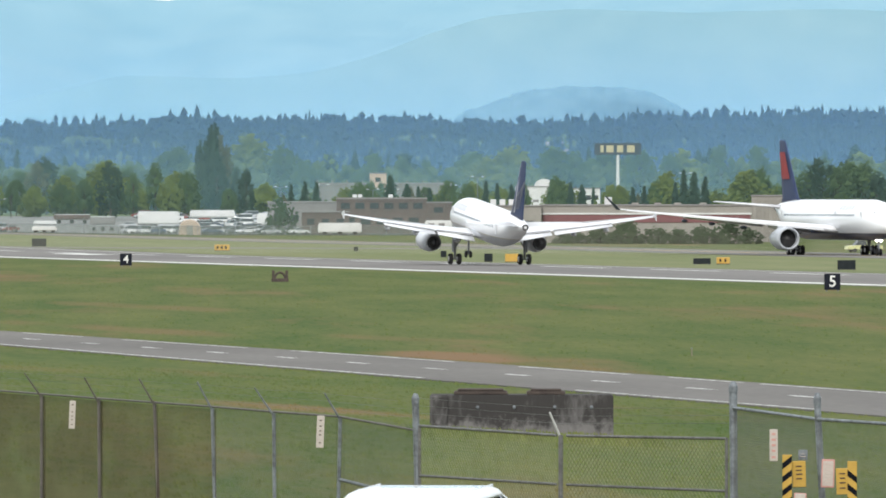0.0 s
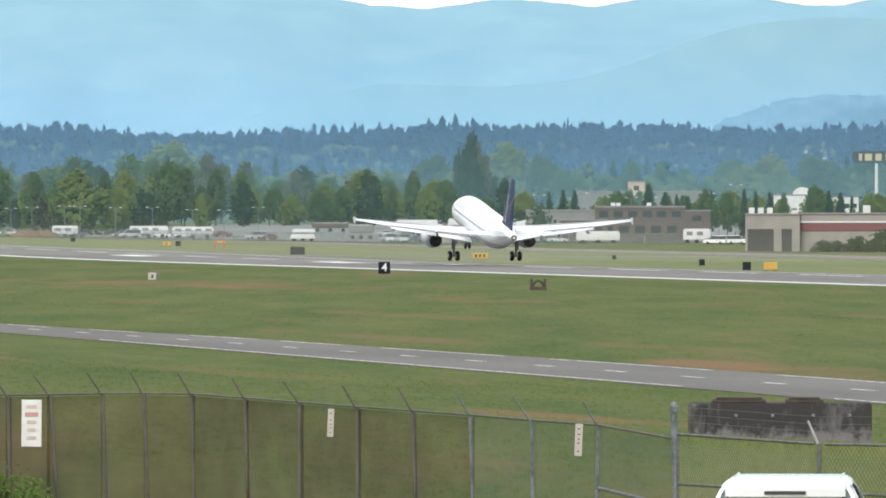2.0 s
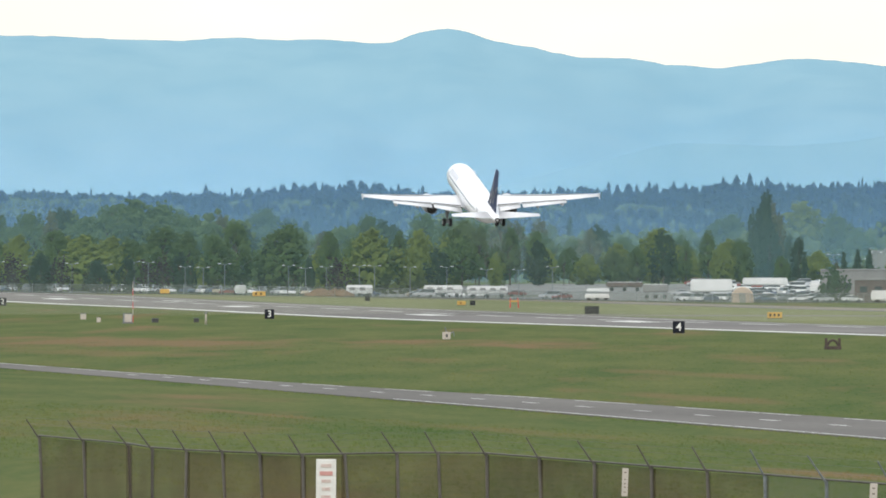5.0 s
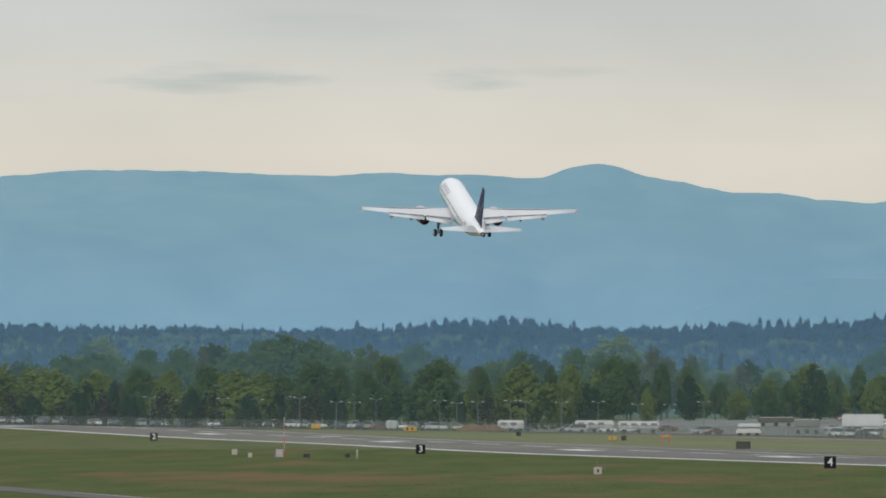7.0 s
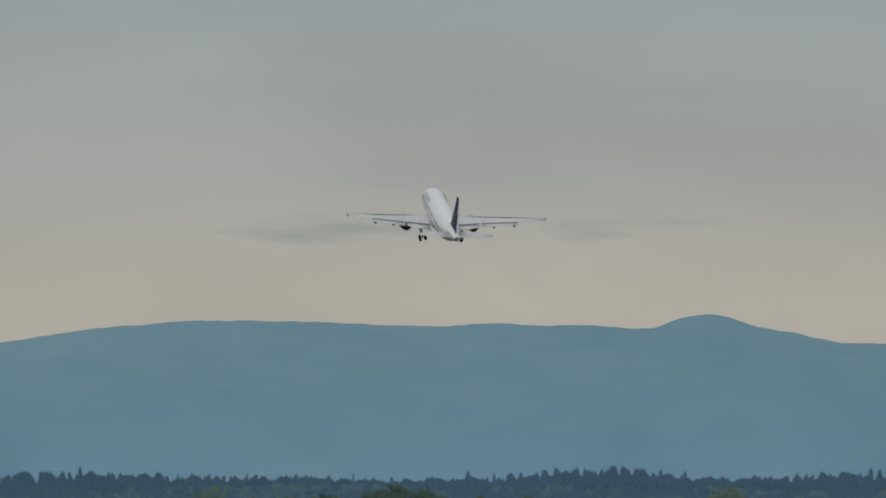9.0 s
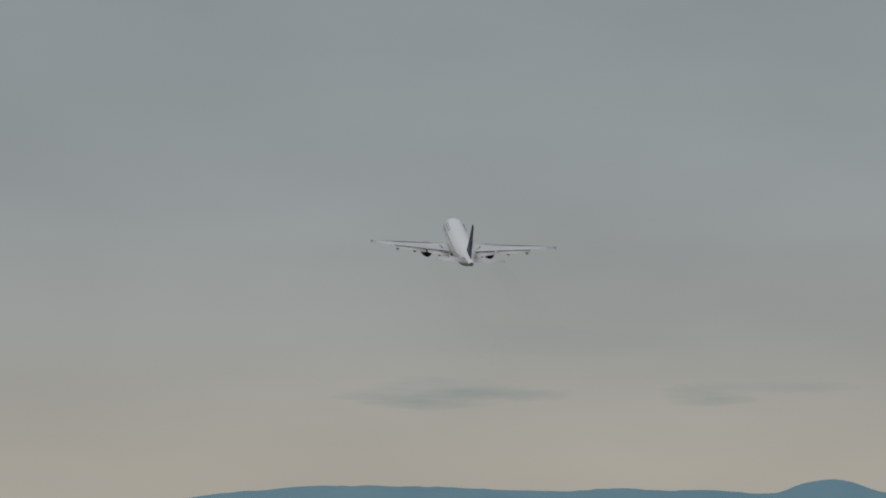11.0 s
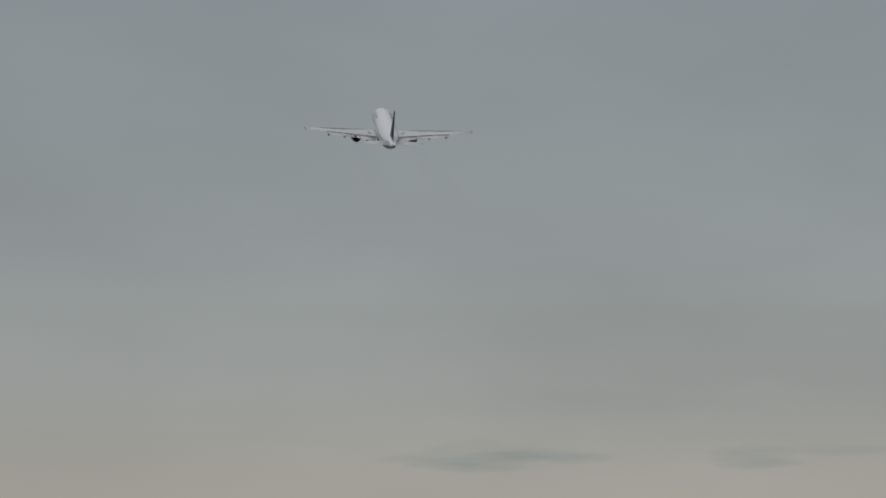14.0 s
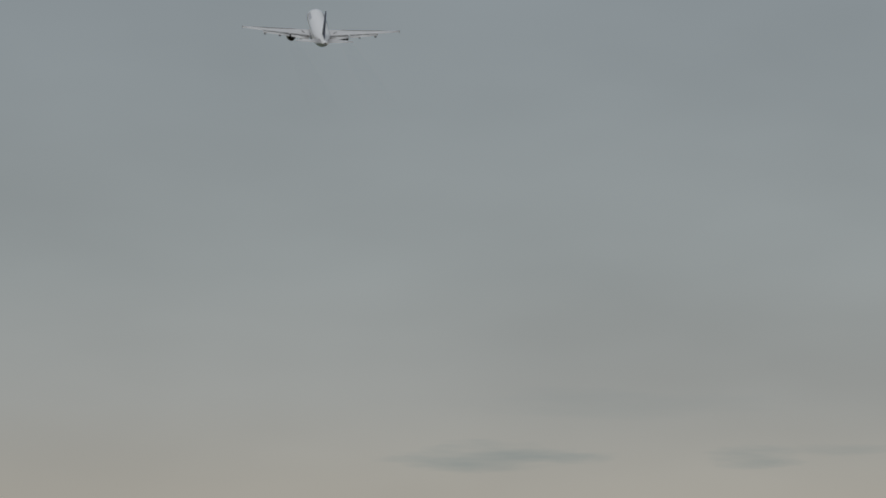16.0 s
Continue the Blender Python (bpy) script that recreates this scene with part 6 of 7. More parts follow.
# street lamps with two arms
def lamp_post(x, y, hgt, label):
    o = root("street_lamp", pose(x, y, gz(x, y), 0, 0, rc.uniform(-20, 20)), label, "street lamp", "street lamps")
    bm = bmesh.new()
    lathe_z(bm, [(0, 0.12), (0.5, 0.10), (hgt, 0.06)], n=8)
    part("pole", bm, GALV, o)
    for sx in (-1, 1):
        bm = bmesh.new()
        tube(bm, (0, 0, hgt - 0.1), (sx * 0.95, 0, hgt + 0.12), 0.06, n=6)
        arm = part("arm", bm, GALV, o)
        part("lamp_head", rbox(sx * 1.2 - 0.3, sx * 1.2 + 0.3, -0.15, 0.15, hgt + 0.1, hgt + 0.24, 0.04, 1), WHITEWALL, arm, "pale lamp head")


for u in (-715, -650, -618, -580, -467, -437, -400, -342, -315, -252, -187, -117, -60, 0, -740, -790, -850, -925, -980):
    x, y = spot(11.9 + (u - 784) / 334.06, 2440 + rc.uniform(-40, 60))
    lamp_post(x, y, 6.6 + rc.uniform(-0.6, 0.5), "grey street lamp with two pale heads in the lot")
for u, hh in ((497, 9.5), (545, 8.5), (660, 9), (712, 9), (1213, 13), (1240, 10), (815, 10), (845, 12), (572, 10)):
    x, y = spot(11.9 + (u - 784) / 334.06, 2480)
    lamp_post(x, y, hh, "tall grey street lamp behind the buildings")

# ---- trees ----
LEAF = leafy("spring_leaves", (0.062, 0.106, 0.038), (0.098, 0.140, 0.049), scale=0.35, fine=2.5, rough=0.8, spread=0.28)
LEAF_YELLOW = leafy("yellow_green_leaves", (0.125, 0.166, 0.037), (0.165, 0.200, 0.051), scale=0.35, fine=2.5, rough=0.8, spread=0.2)
LEAF_SOFT = leafy("dull_bush_leaves", (0.050, 0.085, 0.042), (0.072, 0.105, 0.052), scale=0.5, fine=3.0, rough=0.85, spread=0.15)
LEAF_DARK = leafy("dark_evergreen_leaves", (0.028, 0.050, 0.031), (0.044, 0.068, 0.042), scale=0.5, fine=3.0, rough=0.85, spread=0.3)
LEAF_RED = leafy("purple_leaves", (0.040, 0.022, 0.030), (0.056, 0.032, 0.036), scale=0.5, fine=3.0, rough=0.85, spread=0.25)
# needles bluer than near evergreens: some distance haze put into the colour
LEAF_HAZED = leafy("hazed_fir_needles", (0.024, 0.046, 0.040), (0.040, 0.066, 0.054), scale=0.02, fine=0.3, rough=0.9, spread=0.15)
LEAF_FAR = leafy("far_broad_leaves", (0.085, 0.130, 0.055), (0.120, 0.162, 0.070), scale=0.02, fine=0.3, rough=0.9, spread=0.25)
LEAF_BUD = leafy("budding_leaves", (0.088, 0.082, 0.042), (0.112, 0.108, 0.052), scale=0.35, fine=2.5, rough=0.85, spread=0.3)
BARK = mat("grey_brown_bark", (0.09, 0.07, 0.055), (0.06, 0.048, 0.038), scale=2.0, rough=0.95, bump=0.6)
OCT = [(1, 0, 0), (-1, 0, 0), (0, 1, 0), (0, -1, 0), (0, 0, 1), (0, 0, -1)]
OCTF = [(0, 2, 4), (2, 1, 4), (1, 3, 4), (3, 0, 4), (2, 0, 5), (1, 2, 5), (3, 1, 5), (0, 3, 5)]


def clump(vs, fs, r, c, size, flat=0.7):
    i = len(vs)
    q = Euler((r.uniform(0, 3), r.uniform(0, 3), r.uniform(0, 6))).to_matrix()
    for p in OCT:
        v = q @ Vector([k * size * r.uniform(0.6, 1.25) for k in p])
        vs.append((c[0] + v.x, c[1] + v.y, c[2] + v.z * flat))
    fs += [(i + a, i + b, i + d) for a, b, d in OCTF]


def broad_tree(seed, hgt, wid, m_, n=1500, low=0.18, taper=0.0):
    """Trunk with limbs, and an uneven open crown of small leaf clumps gathered round many boughs."""
    r = random.Random(seed)
    bm = bmesh.new()
    tube(bm, (0, 0, -0.3), (r.uniform(-0.2, 0.2), 0, hgt * 0.55), 0.035 * hgt * 0.55, 0.02 * hgt * 0.4, 8)
    vs, fs, boughs, mids = [], [], [], []
    for k in range(26):
        z = hgt * (low + 0.05 + (0.92 - low) * (k + r.random()) / 26)
        f = (z / hgt - low) / (1 - low)
        reach = wid / 2 * (math.sin(math.pi * min(0.95, max(0.12, f * (1 - taper * 0.25) + 0.08))) ** 0.7) * r.uniform(0.25, 0.92)
        if taper:
            reach *= 1.15 - taper * f
        a = k * 2.4 + r.uniform(-0.6, 0.6)
        c = (reach * math.cos(a), reach * math.sin(a), z)
        boughs.append((c, wid * r.uniform(0.11, 0.19) * (1 - 0.5 * taper * f)))
        tube(bm, (0, 0, z * 0.7), c, 0.009 * hgt, 0.004 * hgt, 5)
    core = Vector((0, 0, hgt * 0.45))
    for k in range(n):
        c, s = boughs[k % len(boughs)]
        v = Vector((r.gauss(0, 1), r.gauss(0, 1), r.gauss(0, 1.25))).normalized() * s * r.uniform(0.15, 1.25) ** 0.6
        clump(vs, fs, r, (c[0] + v.x, c[1] + v.y, max(hgt * low * 0.7, c[2] + v.z * 1.25)), r.uniform(0.020, 0.048) * wid, 0.85)
        mids += [core.lerp(Vector(c), 0.35)] * 6
    return bm, vs, fs, mids


def conifer_mesh(r, vs, fs, x, y, z, hgt, wid, layers=7, sides=7):
    for k in range(layers):
        f0, f1 = k / layers, min(1.0, (k + 1.55) / layers)
        z0, z1 = z + hgt * (0.08 + 0.92 * f0), z + hgt * (0.08 + 0.92 * f1)
        rad = wid / 2 * (1 - f0) ** 0.65 * r.uniform(0.75, 1.1)
        i = len(vs)
        turn = r.uniform(0, 6)
        for s in range(sides):
            a = turn + 2 * math.pi * s / sides
            rr = rad * r.uniform(0.55, 1.2)
            vs.append((x + rr * math.cos(a), y + rr * math.sin(a), z0 - rad * r.uniform(0.0, 0.35)))
        vs.append((x + r.uniform(-0.1, 0.1), y, z1))
        fs += [(i + s, i + (s + 1) % sides, i + sides) for s in range(sides)]


def tree_thing(name, label, bm, vs, fs, mids, m_, group="trees beyond the airfield", category="tree"):
    o = root(name, pose(0, 0, 0), label, category, group)
    part("trunk", bm, BARK, o)
    link("crown", soften(mesh_of("crown", vs, fs, m_), mids or Vector((0, 0, max(v[2] for v in vs) * 0.45))), o)
    return o


def conifer_thing(seed, hgt, wid, m_, label, name="conifer_tree"):
    r = random.Random(seed)
    bm = bmesh.new()
    tube(bm, (0, 0, -0.3), (0, 0, hgt * 0.9), 0.02 * hgt, 0.004 * hgt, 7)
    vs, fs = [], []
    conifer_mesh(r, vs, fs, 0, 0, 0, hgt, wid, 14, 9)
    for k in range(140):
        f = r.random() ** 1.3
        a, rr = r.uniform(0, 6.3), wid / 2 * (1 - f) * r.uniform(0.5, 1.05) + 0.1
        clump(vs, fs, r, (rr * math.cos(a), rr * math.sin(a), hgt * (0.06 + 0.92 * f)), wid * r.uniform(0.05, 0.1))
    return tree_thing(name, label, bm, vs, fs, None, m_)


BASES = {
    "green": [tree_thing("broadleaf_tree", "fresh green broadleaf tree with a rounded uneven crown", *broad_tree(20 + k, 12, w, LEAF, taper=tp), LEAF) for k, (w, tp) in enumerate(((9, 0), (8, 0.12), (10.5, 0), (6.5, 0.3), (7.5, 0.05)))],
    "bud": [tree_thing("broadleaf_tree", "olive-brown broadleaf tree just coming into leaf", *broad_tree(90 + k, 12, w, LEAF_BUD, n=1000, taper=0.2), LEAF_BUD) for k, w in enumerate((6.5, 5.2))],
    "yellow": [tree_thing("broadleaf_tree", "bright yellow-green broadleaf tree with a low crown", *broad_tree(40 + k, 8, 9, LEAF_YELLOW, low=0.08), LEAF_YELLOW) for k in range(2)],
    "dark": [tree_thing("broadleaf_tree", "dark green broadleaf tree with a dense crown", *broad_tree(50 + k, 12, w, LEAF_DARK, low=0.08, taper=tp), LEAF_DARK) for k, (w, tp) in enumerate(((9, 0.0), (7.5, 0.35)))],
    "bush": [tree_thing("bush", "dense low green bush beside a hangar", *broad_tree(80 + k, 4, 7.5, LEAF_SOFT, n=760, low=0.0), LEAF_SOFT, "bushes by the hangar", "bush") for k in range(2)],
    "red": [tree_thing("broadleaf_tree", "small purple-leaved tree in the lot", *broad_tree(60, 6, 5.5, LEAF_RED, n=300), LEAF_RED)],
    "fir": [conifer_thing(70 + k, 12, w, LEAF_DARK, "dark narrow evergreen tree") for k, w in enumerate((4.2, 5.2, 3.4))],
}
USED = set()


def plant(kind, x, y, hgt, wide=1.0, r=random.Random(3)):
    base = r.choice(BASES[kind])
    ref = {"green": 12, "yellow": 8, "bud": 12, "dark": 12, "red": 6, "fir": 12, "bush": 4}[kind]
    k = hgt / ref
    m = pose(x, y, gz(x, y), 0, 0, r.uniform(0, 360)) @ Matrix.Diagonal((k * wide, k * wide, k, 1))
    if base.name not in USED:
        USED.add(base.name)
        base.matrix_basis = m
        return base
    t = copy_thing(base, pose(x, y, gz(x, y), 0, 0, r.uniform(0, 360)))
    t.scale = (k * wide, k * wide, k)
    return t


rt = random.Random(21)


# u: pixel column at time zero, so the spot fits the camera's view
def at_u(u, d):
    return spot(11.9 + (u - 784) / 334.06, d)


def height_to(v, d, x, y):
    """Tree height that puts the top v pixels above the horizon in the camera's view."""
    return H + v / 19140 * d - gz(x, y)


# front row beside the lots: pixel column, distance, top in pixels over the horizon
for u, d, v, kind, wide in (
        (377, 2790, 124, "dark", 0.42), (368, 2795, 106, "dark", 0.40), (390, 2800, 112, "bud", 0.45), (353, 2800, 96, "dark", 0.26), (401, 2790, 88, "bud", 0.5), (384, 2785, 78, "dark", 0.6), (362, 2785, 60, "dark", 0.6), (418, 2780, 50, "dark", 0.5), (196, 2560, 58, "dark", 0.9), (435, 2590, 46, "dark", 0.7), (332, 2590, 40, "green", 0.8),
        (498, 2326, -14, "bush", 0.62), (655, 2880, 27, "green", 0.8), (675, 2870, 25, "green", 0.8), (692, 2880, 36, "dark", 0.6), (110, 2560, 22, "green", 1.2), (150, 2580, 30, "green", 1.0), (60, 2600, 12, "yellow", 1.1), (20, 2590, 24, "green", 1.0), (275, 2600, 58, "green", 0.9), (300, 2570, 30, "yellow", 0.8), (236, 2600, 40, "green", 0.8),
        (-202, 2540, 26, "dark", 1.1), (-25, 2580, 40, "dark", 0.9), (-395, 2600, 55, "green", 1.0), (-600, 2560, 52, "green", 1.2), (-660, 2560, 20, "dark", 0.9), (-130, 2600, 62, "green", 0.9), (-470, 2560, 62, "green", 1.1), (-320, 2560, 50, "yellow", 1.1),
        (-690, 2600, 62, "green", 1.3), (-745, 2580, 44, "green", 1.0), (-560, 2600, 70, "green", 0.9), (-500, 2580, 40, "dark", 0.7), (-270, 2600, 55, "green", 0.8), (-250, 2560, 22, "yellow", 0.7), (-75, 2600, 62, "green", 1.0), (-160, 2620, 70, "green", 0.9), (-100, 2560, 15, "yellow", 0.6), (-30, 2620, 56, "green", 1.0),
        (-880, 2580, 56, "green", 1.1), (-830, 2560, 40, "yellow", 1.2), (-780, 2580, 38, "yellow", 1.3), (-1000, 2600, 52, "green", 0.9), (-1090, 2600, 30, "dark", 0.8), (-1150, 2590, 42, "yellow", 1.3), (-1190, 2590, 10, "dark", 1.0), (-1100, 2560, 10, "green", 1.0), (-1045, 2580, 30, "dark", 0.6), (-1240, 2580, 36, "yellow", 1.4), (-1290, 2600, 30, "green", 1.0),
        (-1228, 2345, 12, "red", 1.2), (-1190, 2350, 8, "dark", 1.1), (-1105, 2348, 16, "dark", 1.2), (-1062, 2345, 12, "red", 1.1), (-1020, 2350, 6, "dark", 1.2), (-955, 2345, 14, "red", 1.2),
        (-905, 2350, 18, "dark", 1.1), (-868, 2346, 10, "red", 1.0), (-806, 2350, 7, "dark", 1.3), (-752, 2345, 14, "dark", 1.0), (-690, 2350, 8, "red", 1.1), (-1270, 2346, 10, "dark", 1.2),
        (-1060, 2500, -10, "red", 1.4), (-1130, 2500, -6, "red", 1.2), (-960, 2500, -2, "red", 1.0), (-810, 2500, -2, "red", 1.3), (-640, 2520, 6, "dark", 0.6), (-950, 2560, 24, "yellow", 0.8), (-1010, 2540, 6, "dark", 0.7), (-720, 2520, 4, "red", 1.1), (-430, 2520, 10, "dark", 0.6), (-380, 2520, 6, "red", 1.0),
        (1210, 2330, 52, "fir", 1.2), (1228, 2340, 46, "fir", 1.1), (1248, 2330, 40, "fir", 1.3), (1195, 2360, 28, "fir", 1.2), (1180, 2400, 32, "yellow", 0.9), (1080, 2420, 12, "yellow", 0.8), (1120, 2380, 20, "fir", 1.3), (1140, 2390, 22, "fir", 1.2), (1160, 2400, 25, "green", 0.7),
        (1010, 2440, 28, "fir", 1.0), (1030, 2450, 24, "fir", 1.2), (1050, 2440, 20, "fir", 1.1), (985, 2450, 30, "green", 0.7), (1320, 2330, 34, "yellow", 1.2), (1360, 2360, 30, "fir", 1.3), (1345, 2400, 45, "green", 1.0), (1455, 2420, 62, "dark", 1.2), (1430, 2430, 40, "green", 1.2), (1480, 2400, 48, "green", 1.1), (1530, 2400, 55, "green", 1.2), (1552, 2380, 40, "dark", 0.9), (1500, 2420, 60, "green", 1.0), (1400, 2440, 30, "green", 1.0),
        (540, 2440, 30, "fir", 1.3), (515, 2450, 25, "fir", 1.2), (560, 2450, 28, "fir", 1.1), (690, 2480, 40, "fir", 1.2), (720, 2470, 25, "fir", 1.4), (740, 2470, 22, "fir", 1.2), (760, 2460, 18, "fir", 1.3), (860, 2460, 32, "fir", 1.2), (880, 2450, 28, "fir", 1.2), (905, 2460, 26, "fir", 1.3), (830, 2470, 22, "green", 0.8), (795, 2480, 26, "green", 0.8), (635, 2500, 20, "green", 0.9), (930, 2460, 20, "green", 0.6),
        (1110, 1880, -49, "bush", 1.4), (1060, 1880, -59, "bush", 1.5), (1165, 1880, -59, "bush", 1.4), (1025, 1880, -71, "bush", 1.6), (1240, 1880, -57, "bush", 1.4), (1290, 1876, -49, "bush", 1.3), (1000, 1875, -71, "bush", 1.6), (1200, 1878, -61, "bush", 1.5), (1085, 1876, -65, "bush", 1.5), (1325, 1876, -59, "bush", 1.3)):
    x, y = at_u(u, d)
    plant(kind, x, y, max(1.6, height_to(v, d, x, y)), wide, rt)
# low bright row in front, a tall dull row behind, and a third
REAR = [(-1500, 72), (-1245, 62), (-1150, 72), (-1050, 96), (-1000, 94), (-950, 86), (-870, 106), (-700, 104), (-560, 98), (-480, 70), (-400, 64), (-340, 88), (-280, 74), (-200, 94), (-100, 92), (0, 76), (100, 66), (200, 54), (330, 30), (420, 12), (1600, 12)]
for row, (n, d0, d1, kinds) in enumerate(((76, 2640, 2740, ("green", "green", "yellow", "bud", "yellow", "yellow")), (100, 2820, 2960, ("dark", "green", "green", "green", "bud")))):
    for k in range(n):
        u = -1500 + (k + rt.random()) * 3150 / n
        d = rt.uniform(d0, d1)
        top = float(np.interp(u, [p for p, q in REAR], [q for p, q in REAR]))
        v = rt.uniform(14, 54) if row == 0 else top - rt.uniform(0, 1) ** 1.5 * 34
        if row == 0 and u > 330:
            v = v * 0.5 - 6
        x, y = at_u(u, d)
        plant(rt.choice(kinds), x, y, max(4, height_to(v, d, x, y)), rt.uniform(0.85, 1.3), rt)
for kinds in BASES.values():
    for b in kinds:
        if b.name not in USED:
            plant_x, plant_y = at_u(rt.uniform(-1200, 300), 2700)
            b.matrix_basis = pose(plant_x, plant_y, gz(plant_x, plant_y))

# rounded broadleaf masses on the foot of the rise
for k in range(50):
    u = 340 + (k + rt.random()) * 1260 / 40 if k < 40 else rt.uniform(-1500, 340)
    d = rt.uniform(3160, 3420)
    x, y = at_u(u, d)
    v = rt.uniform(36, 96) if u > 340 else rt.uniform(60, 98)
    plant(rt.choice(("green", "green", "yellow")), x, y, max(8, height_to(v, d, x, y)), rt.uniform(0.95, 1.35), rt)

# far woods on the rise: firs standing over lighter broadleaf masses
TOPLINE = [(-1700, 136), (-1441, 142), (-1245, 144), (-1000, 138), (-900, 140), (-757, 128), (-620, 130), (-480, 144), (-380, 156), (-300, 154), (-230, 138), (0, 140), (200, 148), (400, 156), (560, 152), (784, 152), (950, 148), (1100, 156), (1250, 164), (1400, 166), (1568, 172), (1800, 166)]
vs, fs = [], []
rw = random.Random(31)
for row in range(9):
    n = 520
    for k in range(n):
        u = -1750 + (k + rw.uniform(-0.8, 1.8)) * 3550 / n
        d = 3480 + row * 105 + rw.uniform(-50, 50)
        top = float(np.interp(u, [p for p, q in TOPLINE], [q for p, q in TOPLINE]))
        # stands of taller and shorter trees, with single ones standing out
        stand = 11 * noise.noise((u * 0.011, row * 1.7, 0)) + 8 * noise.noise((u * 0.045, row * 3.1, 4.0))
        v = (top - 3) * (0.60 + 0.40 * (row / 8) ** 0.75) + stand * (0.7 if row > 6 else 1) - abs(rw.gauss(0, 6)) + 3
        fir = rw.random() < 0.74
        if fir and rw.random() < 0.1:
            v += rw.uniform(4, 12)
        x, y = at_u(u, d)
        hgt = max(7, H + v / 19140 * d - gz(x, y))
        slim = rw.random()
        wid = (rw.uniform(0.16, 0.24) if slim < 0.25 else rw.uniform(0.28, 0.5) if slim < 0.75 else rw.uniform(0.5, 0.8)) * hgt + 1.0
        if fir:
            conifer_mesh(rw, vs, fs, x, y, gz(x, y) - 0.5, hgt, wid, 6, 7)
        else:
            for j in range(46):
                c = Vector((rw.gauss(0, 1), rw.gauss(0, 1), rw.gauss(0, 1))).normalized() * rw.uniform(0.3, 1)
                clump(vs, fs, rw, (x + c.x * wid * 0.34, y + c.y * wid * 0.34, gz(x, y) + hgt * 0.50 + c.z * hgt * 0.40), rw.uniform(1.1, 2.3), 1.0)
ob = link("far_fir_woods", mesh_of("far_fir_woods", vs, fs, LEAF_HAZED))
tagged(ob, "blue-green fir forest covering the distant rise, some haze in its colour", "forest", "", "stuff")
vs, fs, mids = [], [], []
for k in range(930):
    u = rw.uniform(-1750, 1800)
    d = rw.uniform(3180, 3800)
    v = rw.uniform(20, 52) + (d - 3180) / 620 * 52
    if k >= 820:
        d = rw.uniform(2990, 3120)
        v = float(np.interp(u, [p for p, q in REAR], [q for p, q in REAR])) - rw.uniform(4, 34)
    x, y = at_u(u, d)
    hgt = max(6, H + v / 19140 * d - gz(x, y))
    wd = rw.uniform(8, 17)
    for j in range(54):
        c = Vector((rw.gauss(0, 1), rw.gauss(0, 1), rw.gauss(0, 1))).normalized() * rw.uniform(0.5, 1)
        clump(vs, fs, rw, (x + c.x * wd / 2, y + c.y * wd / 2, gz(x, y) + hgt * 0.52 + c.z * hgt * 0.5), rw.uniform(0.9, 1.9), 1.0)
        mids += [Vector((x, y, gz(x, y) + hgt * 0.45))] * 6
ob = link("far_broadleaf_woods", soften(mesh_of("far_broadleaf_woods", vs, fs, LEAF_FAR), mids))
tagged(ob, "dull green broadleaf woods on the distant rise", "forest", "", "stuff")

# ---- grass tufts and shrubs ----
# blades take the colour of the field that they grow in, most brightened to offset their own shade
BLADE = GRASS.copy()
BLADE.name = "grass_blades"
bn, bl = BLADE.node_tree.nodes, BLADE.node_tree.links
b_geo, b_rg, b_sc = bn.new("ShaderNodeNewGeometry"), bn.new("ShaderNodeMapRange"), bn.new("ShaderNodeVectorMath")
b_rg.inputs["To Min"].default_value, b_rg.inputs["To Max"].default_value = 0.92, 1.42
b_sc.operation = "SCALE"
b_base = bn["Principled BSDF"].inputs["Base Color"]
bn["Principled BSDF"].inputs["Normal"].links and bl.remove(bn["Principled BSDF"].inputs["Normal"].links[0])
bl.new(b_geo.outputs["Random Per Island"], b_rg.inputs["Value"]), bl.new(b_base.links[0].from_socket, b_sc.inputs[0])
bl.new(b_rg.outputs[0], b_sc.inputs["Scale"]), bl.new(b_sc.outputs[0], b_base)


def tufts(name, n, place, low, high, label, seed):
    r = random.Random(seed)
    vs, fs = [], []
    for k in range(n):
        x, y = place(r)
        z, hgt = gz(x, y), r.uniform(low, high)
        for b in range(4):
            dx, dy = r.uniform(-0.5, 0.5) * hgt, r.uniform(0.9, 2.4) * hgt
            i = len(vs)
            w, off = hgt * 0.3, hgt * r.uniform(-0.7, 0.7)
            vs += [(x + off - w, y, z - 0.02), (x + off + w, y, z - 0.02), (x + off + dx, y + dy, z + hgt * r.uniform(0.5, 1))]
            fs.append((i, i + 1, i + 2))
    me = mesh_of(name, vs, fs, BLADE)
    me.normals_split_custom_set_from_vertices([Vector((r.uniform(-0.3, 0.3), r.uniform(-0.3, 0.3), 1)).normalized() for _ in vs])
    tagged(link(name, me), label, "grass", "", "stuff")


def near_verge(r):
    d = r.uniform(150, 430)
    x, y = spot(r.uniform(6.6, 14.6), d)
    while not 27 < x < 85:
        d = r.uniform(150, 430)
        x, y = spot(r.uniform(6.6, 14.6), d)
    return x, y


def mid_field(r):
    while True:
        x, y = spot(r.uniform(5.6, 14.6), r.uniform(420, 1050))
        if 100.5 < x < 210:
            return x, y


def by_vault(r):
    return vx + r.uniform(-2.6, 2.6), vy - r.uniform(0.25, 3.0) - 0.2 * r.uniform(-2, 2)


def by_road(r):
    y = r.uniform(330, 800)
    return (far_kerb(y) + 0.1 + r.random() ** 2 * 1.6 if r.random() < 0.6 else 87.15 - r.random() ** 2 * 1.2), y


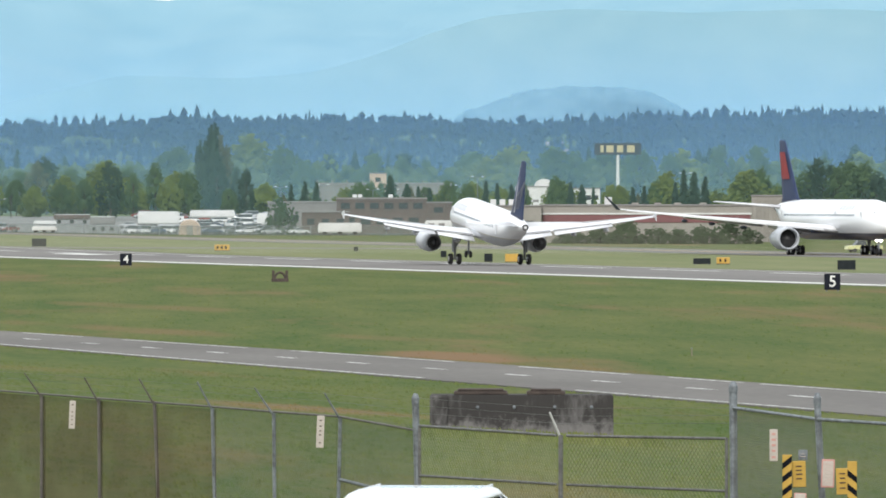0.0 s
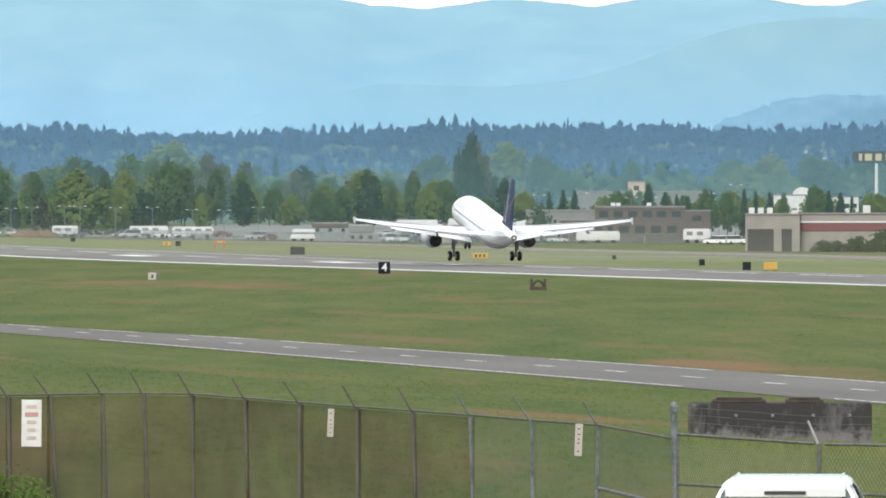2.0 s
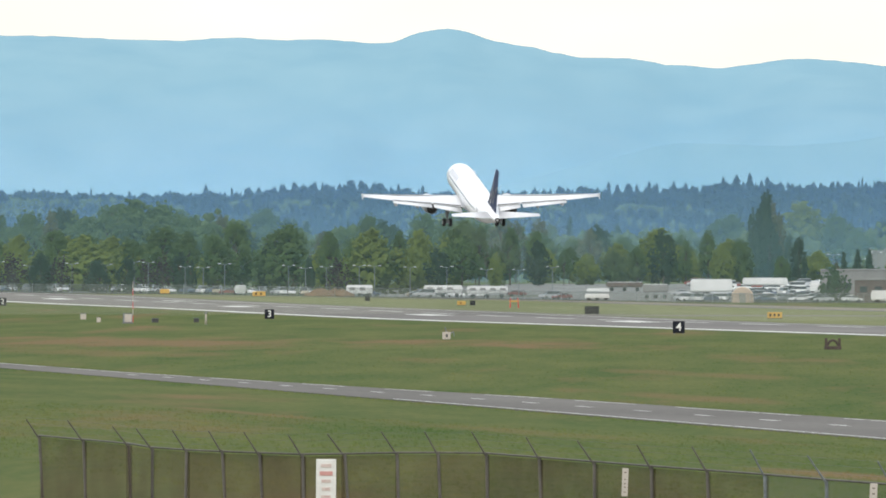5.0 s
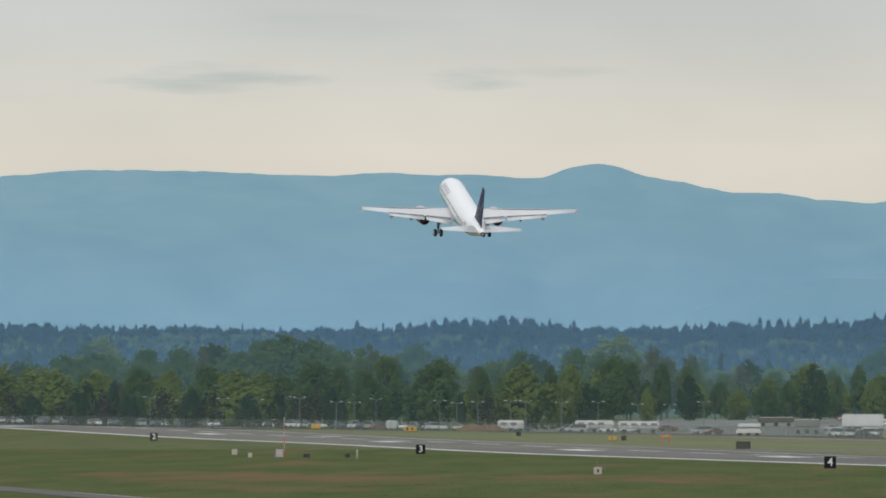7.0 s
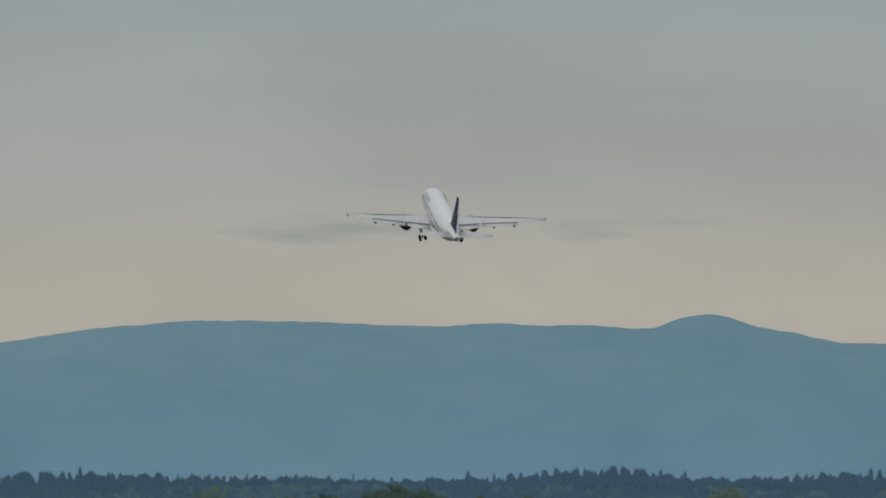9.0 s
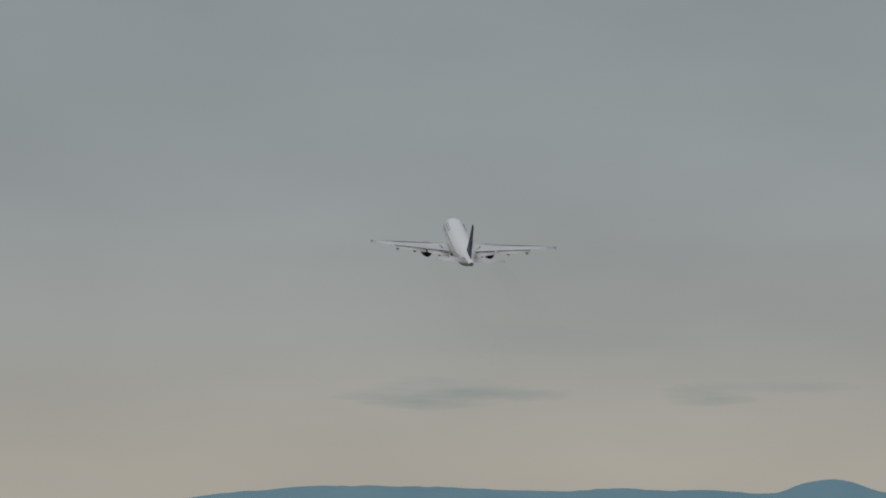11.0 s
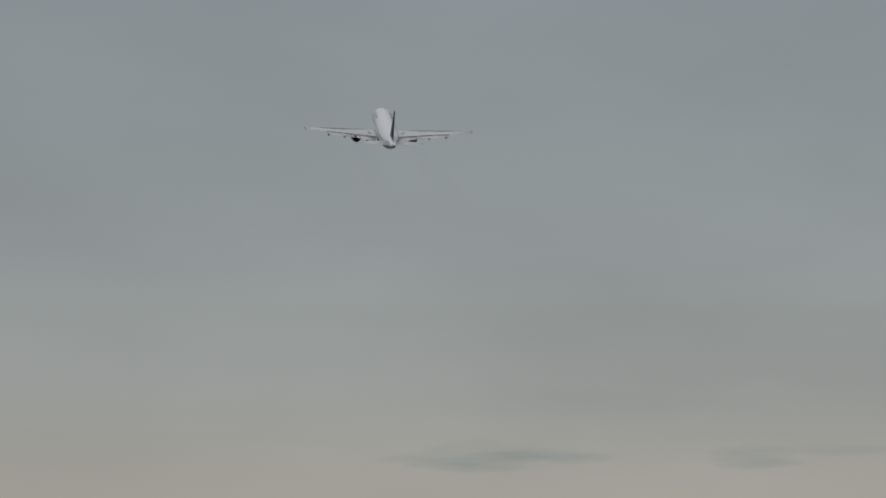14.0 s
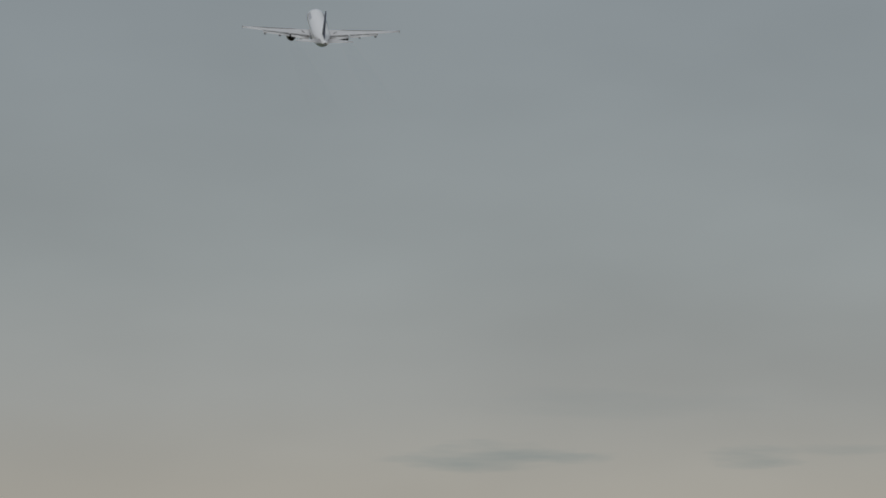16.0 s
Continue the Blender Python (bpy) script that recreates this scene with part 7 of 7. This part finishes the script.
tufts("road_grass", 6000, by_road, 0.025, 0.10, "longer ragged grass along the road's edges", 8)
tufts("field_grass", 6000, mid_field, 0.03, 0.12, "rough grass between the road and the runway", 4)
tufts("verge_grass", 16000, near_verge, 0.025, 0.09, "rough green grass on the levee slope", 3)
tufts("vault_grass", 900, by_vault, 0.06, 0.30, "taller grass along the foot of the concrete vault", 6)
SHRUB = leafy("light_green_shrub_leaves", (0.115, 0.185, 0.038), (0.150, 0.215, 0.055), scale=1.2, fine=9.0, rough=0.8, spread=0.3)
for u, yy, d, wd in ((-740, 752, 112, 1.5), (-650, 768, 110, 1.4), (-585, 764, 112, 1.2), (-520, 782, 109, 1.1), (-700, 780, 106, 1.3), (-455, 800, 111, 0.9), (-800, 744, 115, 1.5), (-610, 785, 107, 1.3), (-880, 738, 116, 1.6), (-960, 742, 115, 1.6), (-550, 800, 106, 1.2)):
    x, y = at_u(u, d)
    top = H - (yy - 350) / 19140 * d - gz(x, y)
    o = root("shrub", pose(x, y, gz(x, y)), "light green leafy shrub before the fence", "shrub", "shrubs by the fence")
    r = random.Random(int(u))
    bm = bmesh.new()
    vs, fs = [], []
    for k in range(9):
        a = r.uniform(0, 6.3)
        tip = (wd * 0.4 * math.cos(a), wd * 0.4 * math.sin(a), top * r.uniform(0.6, 0.9))
        tube(bm, (0, 0, -0.1), tip, 0.02, 0.006, 5)
        for j in range(150):
            c = Vector((r.gauss(0, 1), r.gauss(0, 1), r.gauss(0, 1))).normalized() * r.uniform(0.3, 1)
            clump(vs, fs, r, (tip[0] + c.x * wd * 0.3, tip[1] + c.y * wd * 0.3, max(0.1, tip[2] * 0.88 + c.z * 0.28 * top * 0.6)), r.uniform(0.014, 0.034))
    part("stems", bm, BARK, o)
    link("foliage", soften(mesh_of("foliage", vs, fs, SHRUB), Vector((0, 0, top * 0.3)), 0.8), o)


# ---- what moves ----
def motions():
    # seconds, x, y, z, heading, nose-up, bank
    rows = [
        (0.0, 242.7, 1127.6, 0.50, -0.2, 4.35, 0.4), (0.5, 242.7, 1164.8, 0.50, -0.1, 5.25, 0.45), (1.0, 242.7, 1202.7, 0.53, 0.0, 6.1, 0.5), (1.5, 242.9, 1241.0, 0.68, 0.05, 7.1, 0.4),
        (2.0, 242.7, 1278.0, 1.03, 0.2, 8.05, 0.25), (2.5, 242.7, 1315.6, 1.66, 0.35, 9.0, 0.0), (3.0, 242.6, 1353.4, 2.62, 0.5, 9.95, -0.1), (3.5, 242.5, 1391.5, 4.32, 0.65, 11.25, -0.45),
        (4.0, 242.8, 1431.2, 6.40, 0.7, 12.6, -0.5), (5.2, 242.5, 1524.0, 14.8, 1.4, 14.7, -0.1), (6.5, 242.0, 1625.0, 27.25, 1.7, 16.1, 0.4), (7.5, 241.9, 1702.5, 39.4, 1.2, 16.7, 0.7),
        (8.5, 242.1, 1782.0, 53.1, 1.0, 17.0, 0.9), (9.5, 241.7, 1856.0, 67.2, 0.7, 17.4, 1.4), (11.0, 241.5, 1962.0, 89.6, 0.1, 17.4, 1.7), (12.5, 242.3, 2073.0, 112.9, -0.4, 17.2, 1.8),
        (13.0, 242.7, 2105.0, 119.4, -0.7, 17.1, 1.5), (13.5, 242.8, 2138.0, 126.7, -1.0, 17.15, 1.3), (14.0, 243.1, 2172.5, 134.5, -1.15, 17.1, 1.25), (14.5, 243.3, 2208.0, 142.0, -1.25, 17.05, 1.3),
        (15.0, 243.6, 2243.5, 149.7, -1.4, 17.1, 1.35), (15.5, 243.9, 2278.0, 157.2, -1.55, 17.2, 1.35), (16.0, 244.2, 2312.0, 164.5, -1.6, 17.15, 1.4)]
    walk(departing, [(t, pose(x, y, z, p, b, h)) for t, x, y, z, h, p, b in rows])
    climb = {0.0: 0, 1.0: 0, 1.5: 0, 2.0: 0.3, 2.5: 0.8, 3.0: 1.8, 3.5: 2.8, 4.0: 3.8, 5.2: 6.2, 6.5: 8.2, 7.5: 9.3, 8.5: 10, 9.5: 10.8, 11.0: 12.1}
    walk(plume, [(t, pose(x, y, z, climb.get(t, 0 if t < 1 else 12.4), 0, h)) for t, x, y, z, h, p, b in rows])
    for leg, sx in zip(departing_gear[:2], (-1, 1)):
        walk(leg, [(t, pose(sx * 3.75, 0, 2.75, 0, sx * a, 0)) for t, a in ((0, 0), (8.2, 0), (8.8, 6), (9.5, 50), (10.1, 80), (10.6, 86), (16, 86))])
    walk(departing_gear[2], [(t, pose(0, 11.0, 2.1, a, 0, 0)) for t, a in ((0, 0), (8.0, 0), (9.0, 45), (9.8, 84), (16, 84))])
    # the vehicle swings right, then left and away along the fence: seconds, bearing, distance, heading right of north
    drive = [(0.0, 11.87, 94.2, 18), (0.7, 12.22, 95.8, 20), (1.3, 12.385, 98.2, 21), (2.0, 12.38, 101.2, 14), (2.5, 12.30, 103.4, 9), (3.0, 12.20, 105.6, 3), (3.5, 12.07, 107.2, 0.5), (4.2, 11.87, 109.0, -3),
             (6.0, 11.3, 112.5, -12), (9.0, 10.4, 116.0, -20), (12.0, 9.7, 118.0, -28), (16.0, 9.4, 118.6, -32)]
    walk(suv, [(t, pose(*spot(az, d), 2.98, 0, 0, -h)) for t, az, d, h in drive])
    walk(taxiing, [(t, pose(365.5, 1470 - 10.0 * t, -0.84, 0, 0, 180.5)) for t in (0, 4, 8, 12, 16)])


motions()
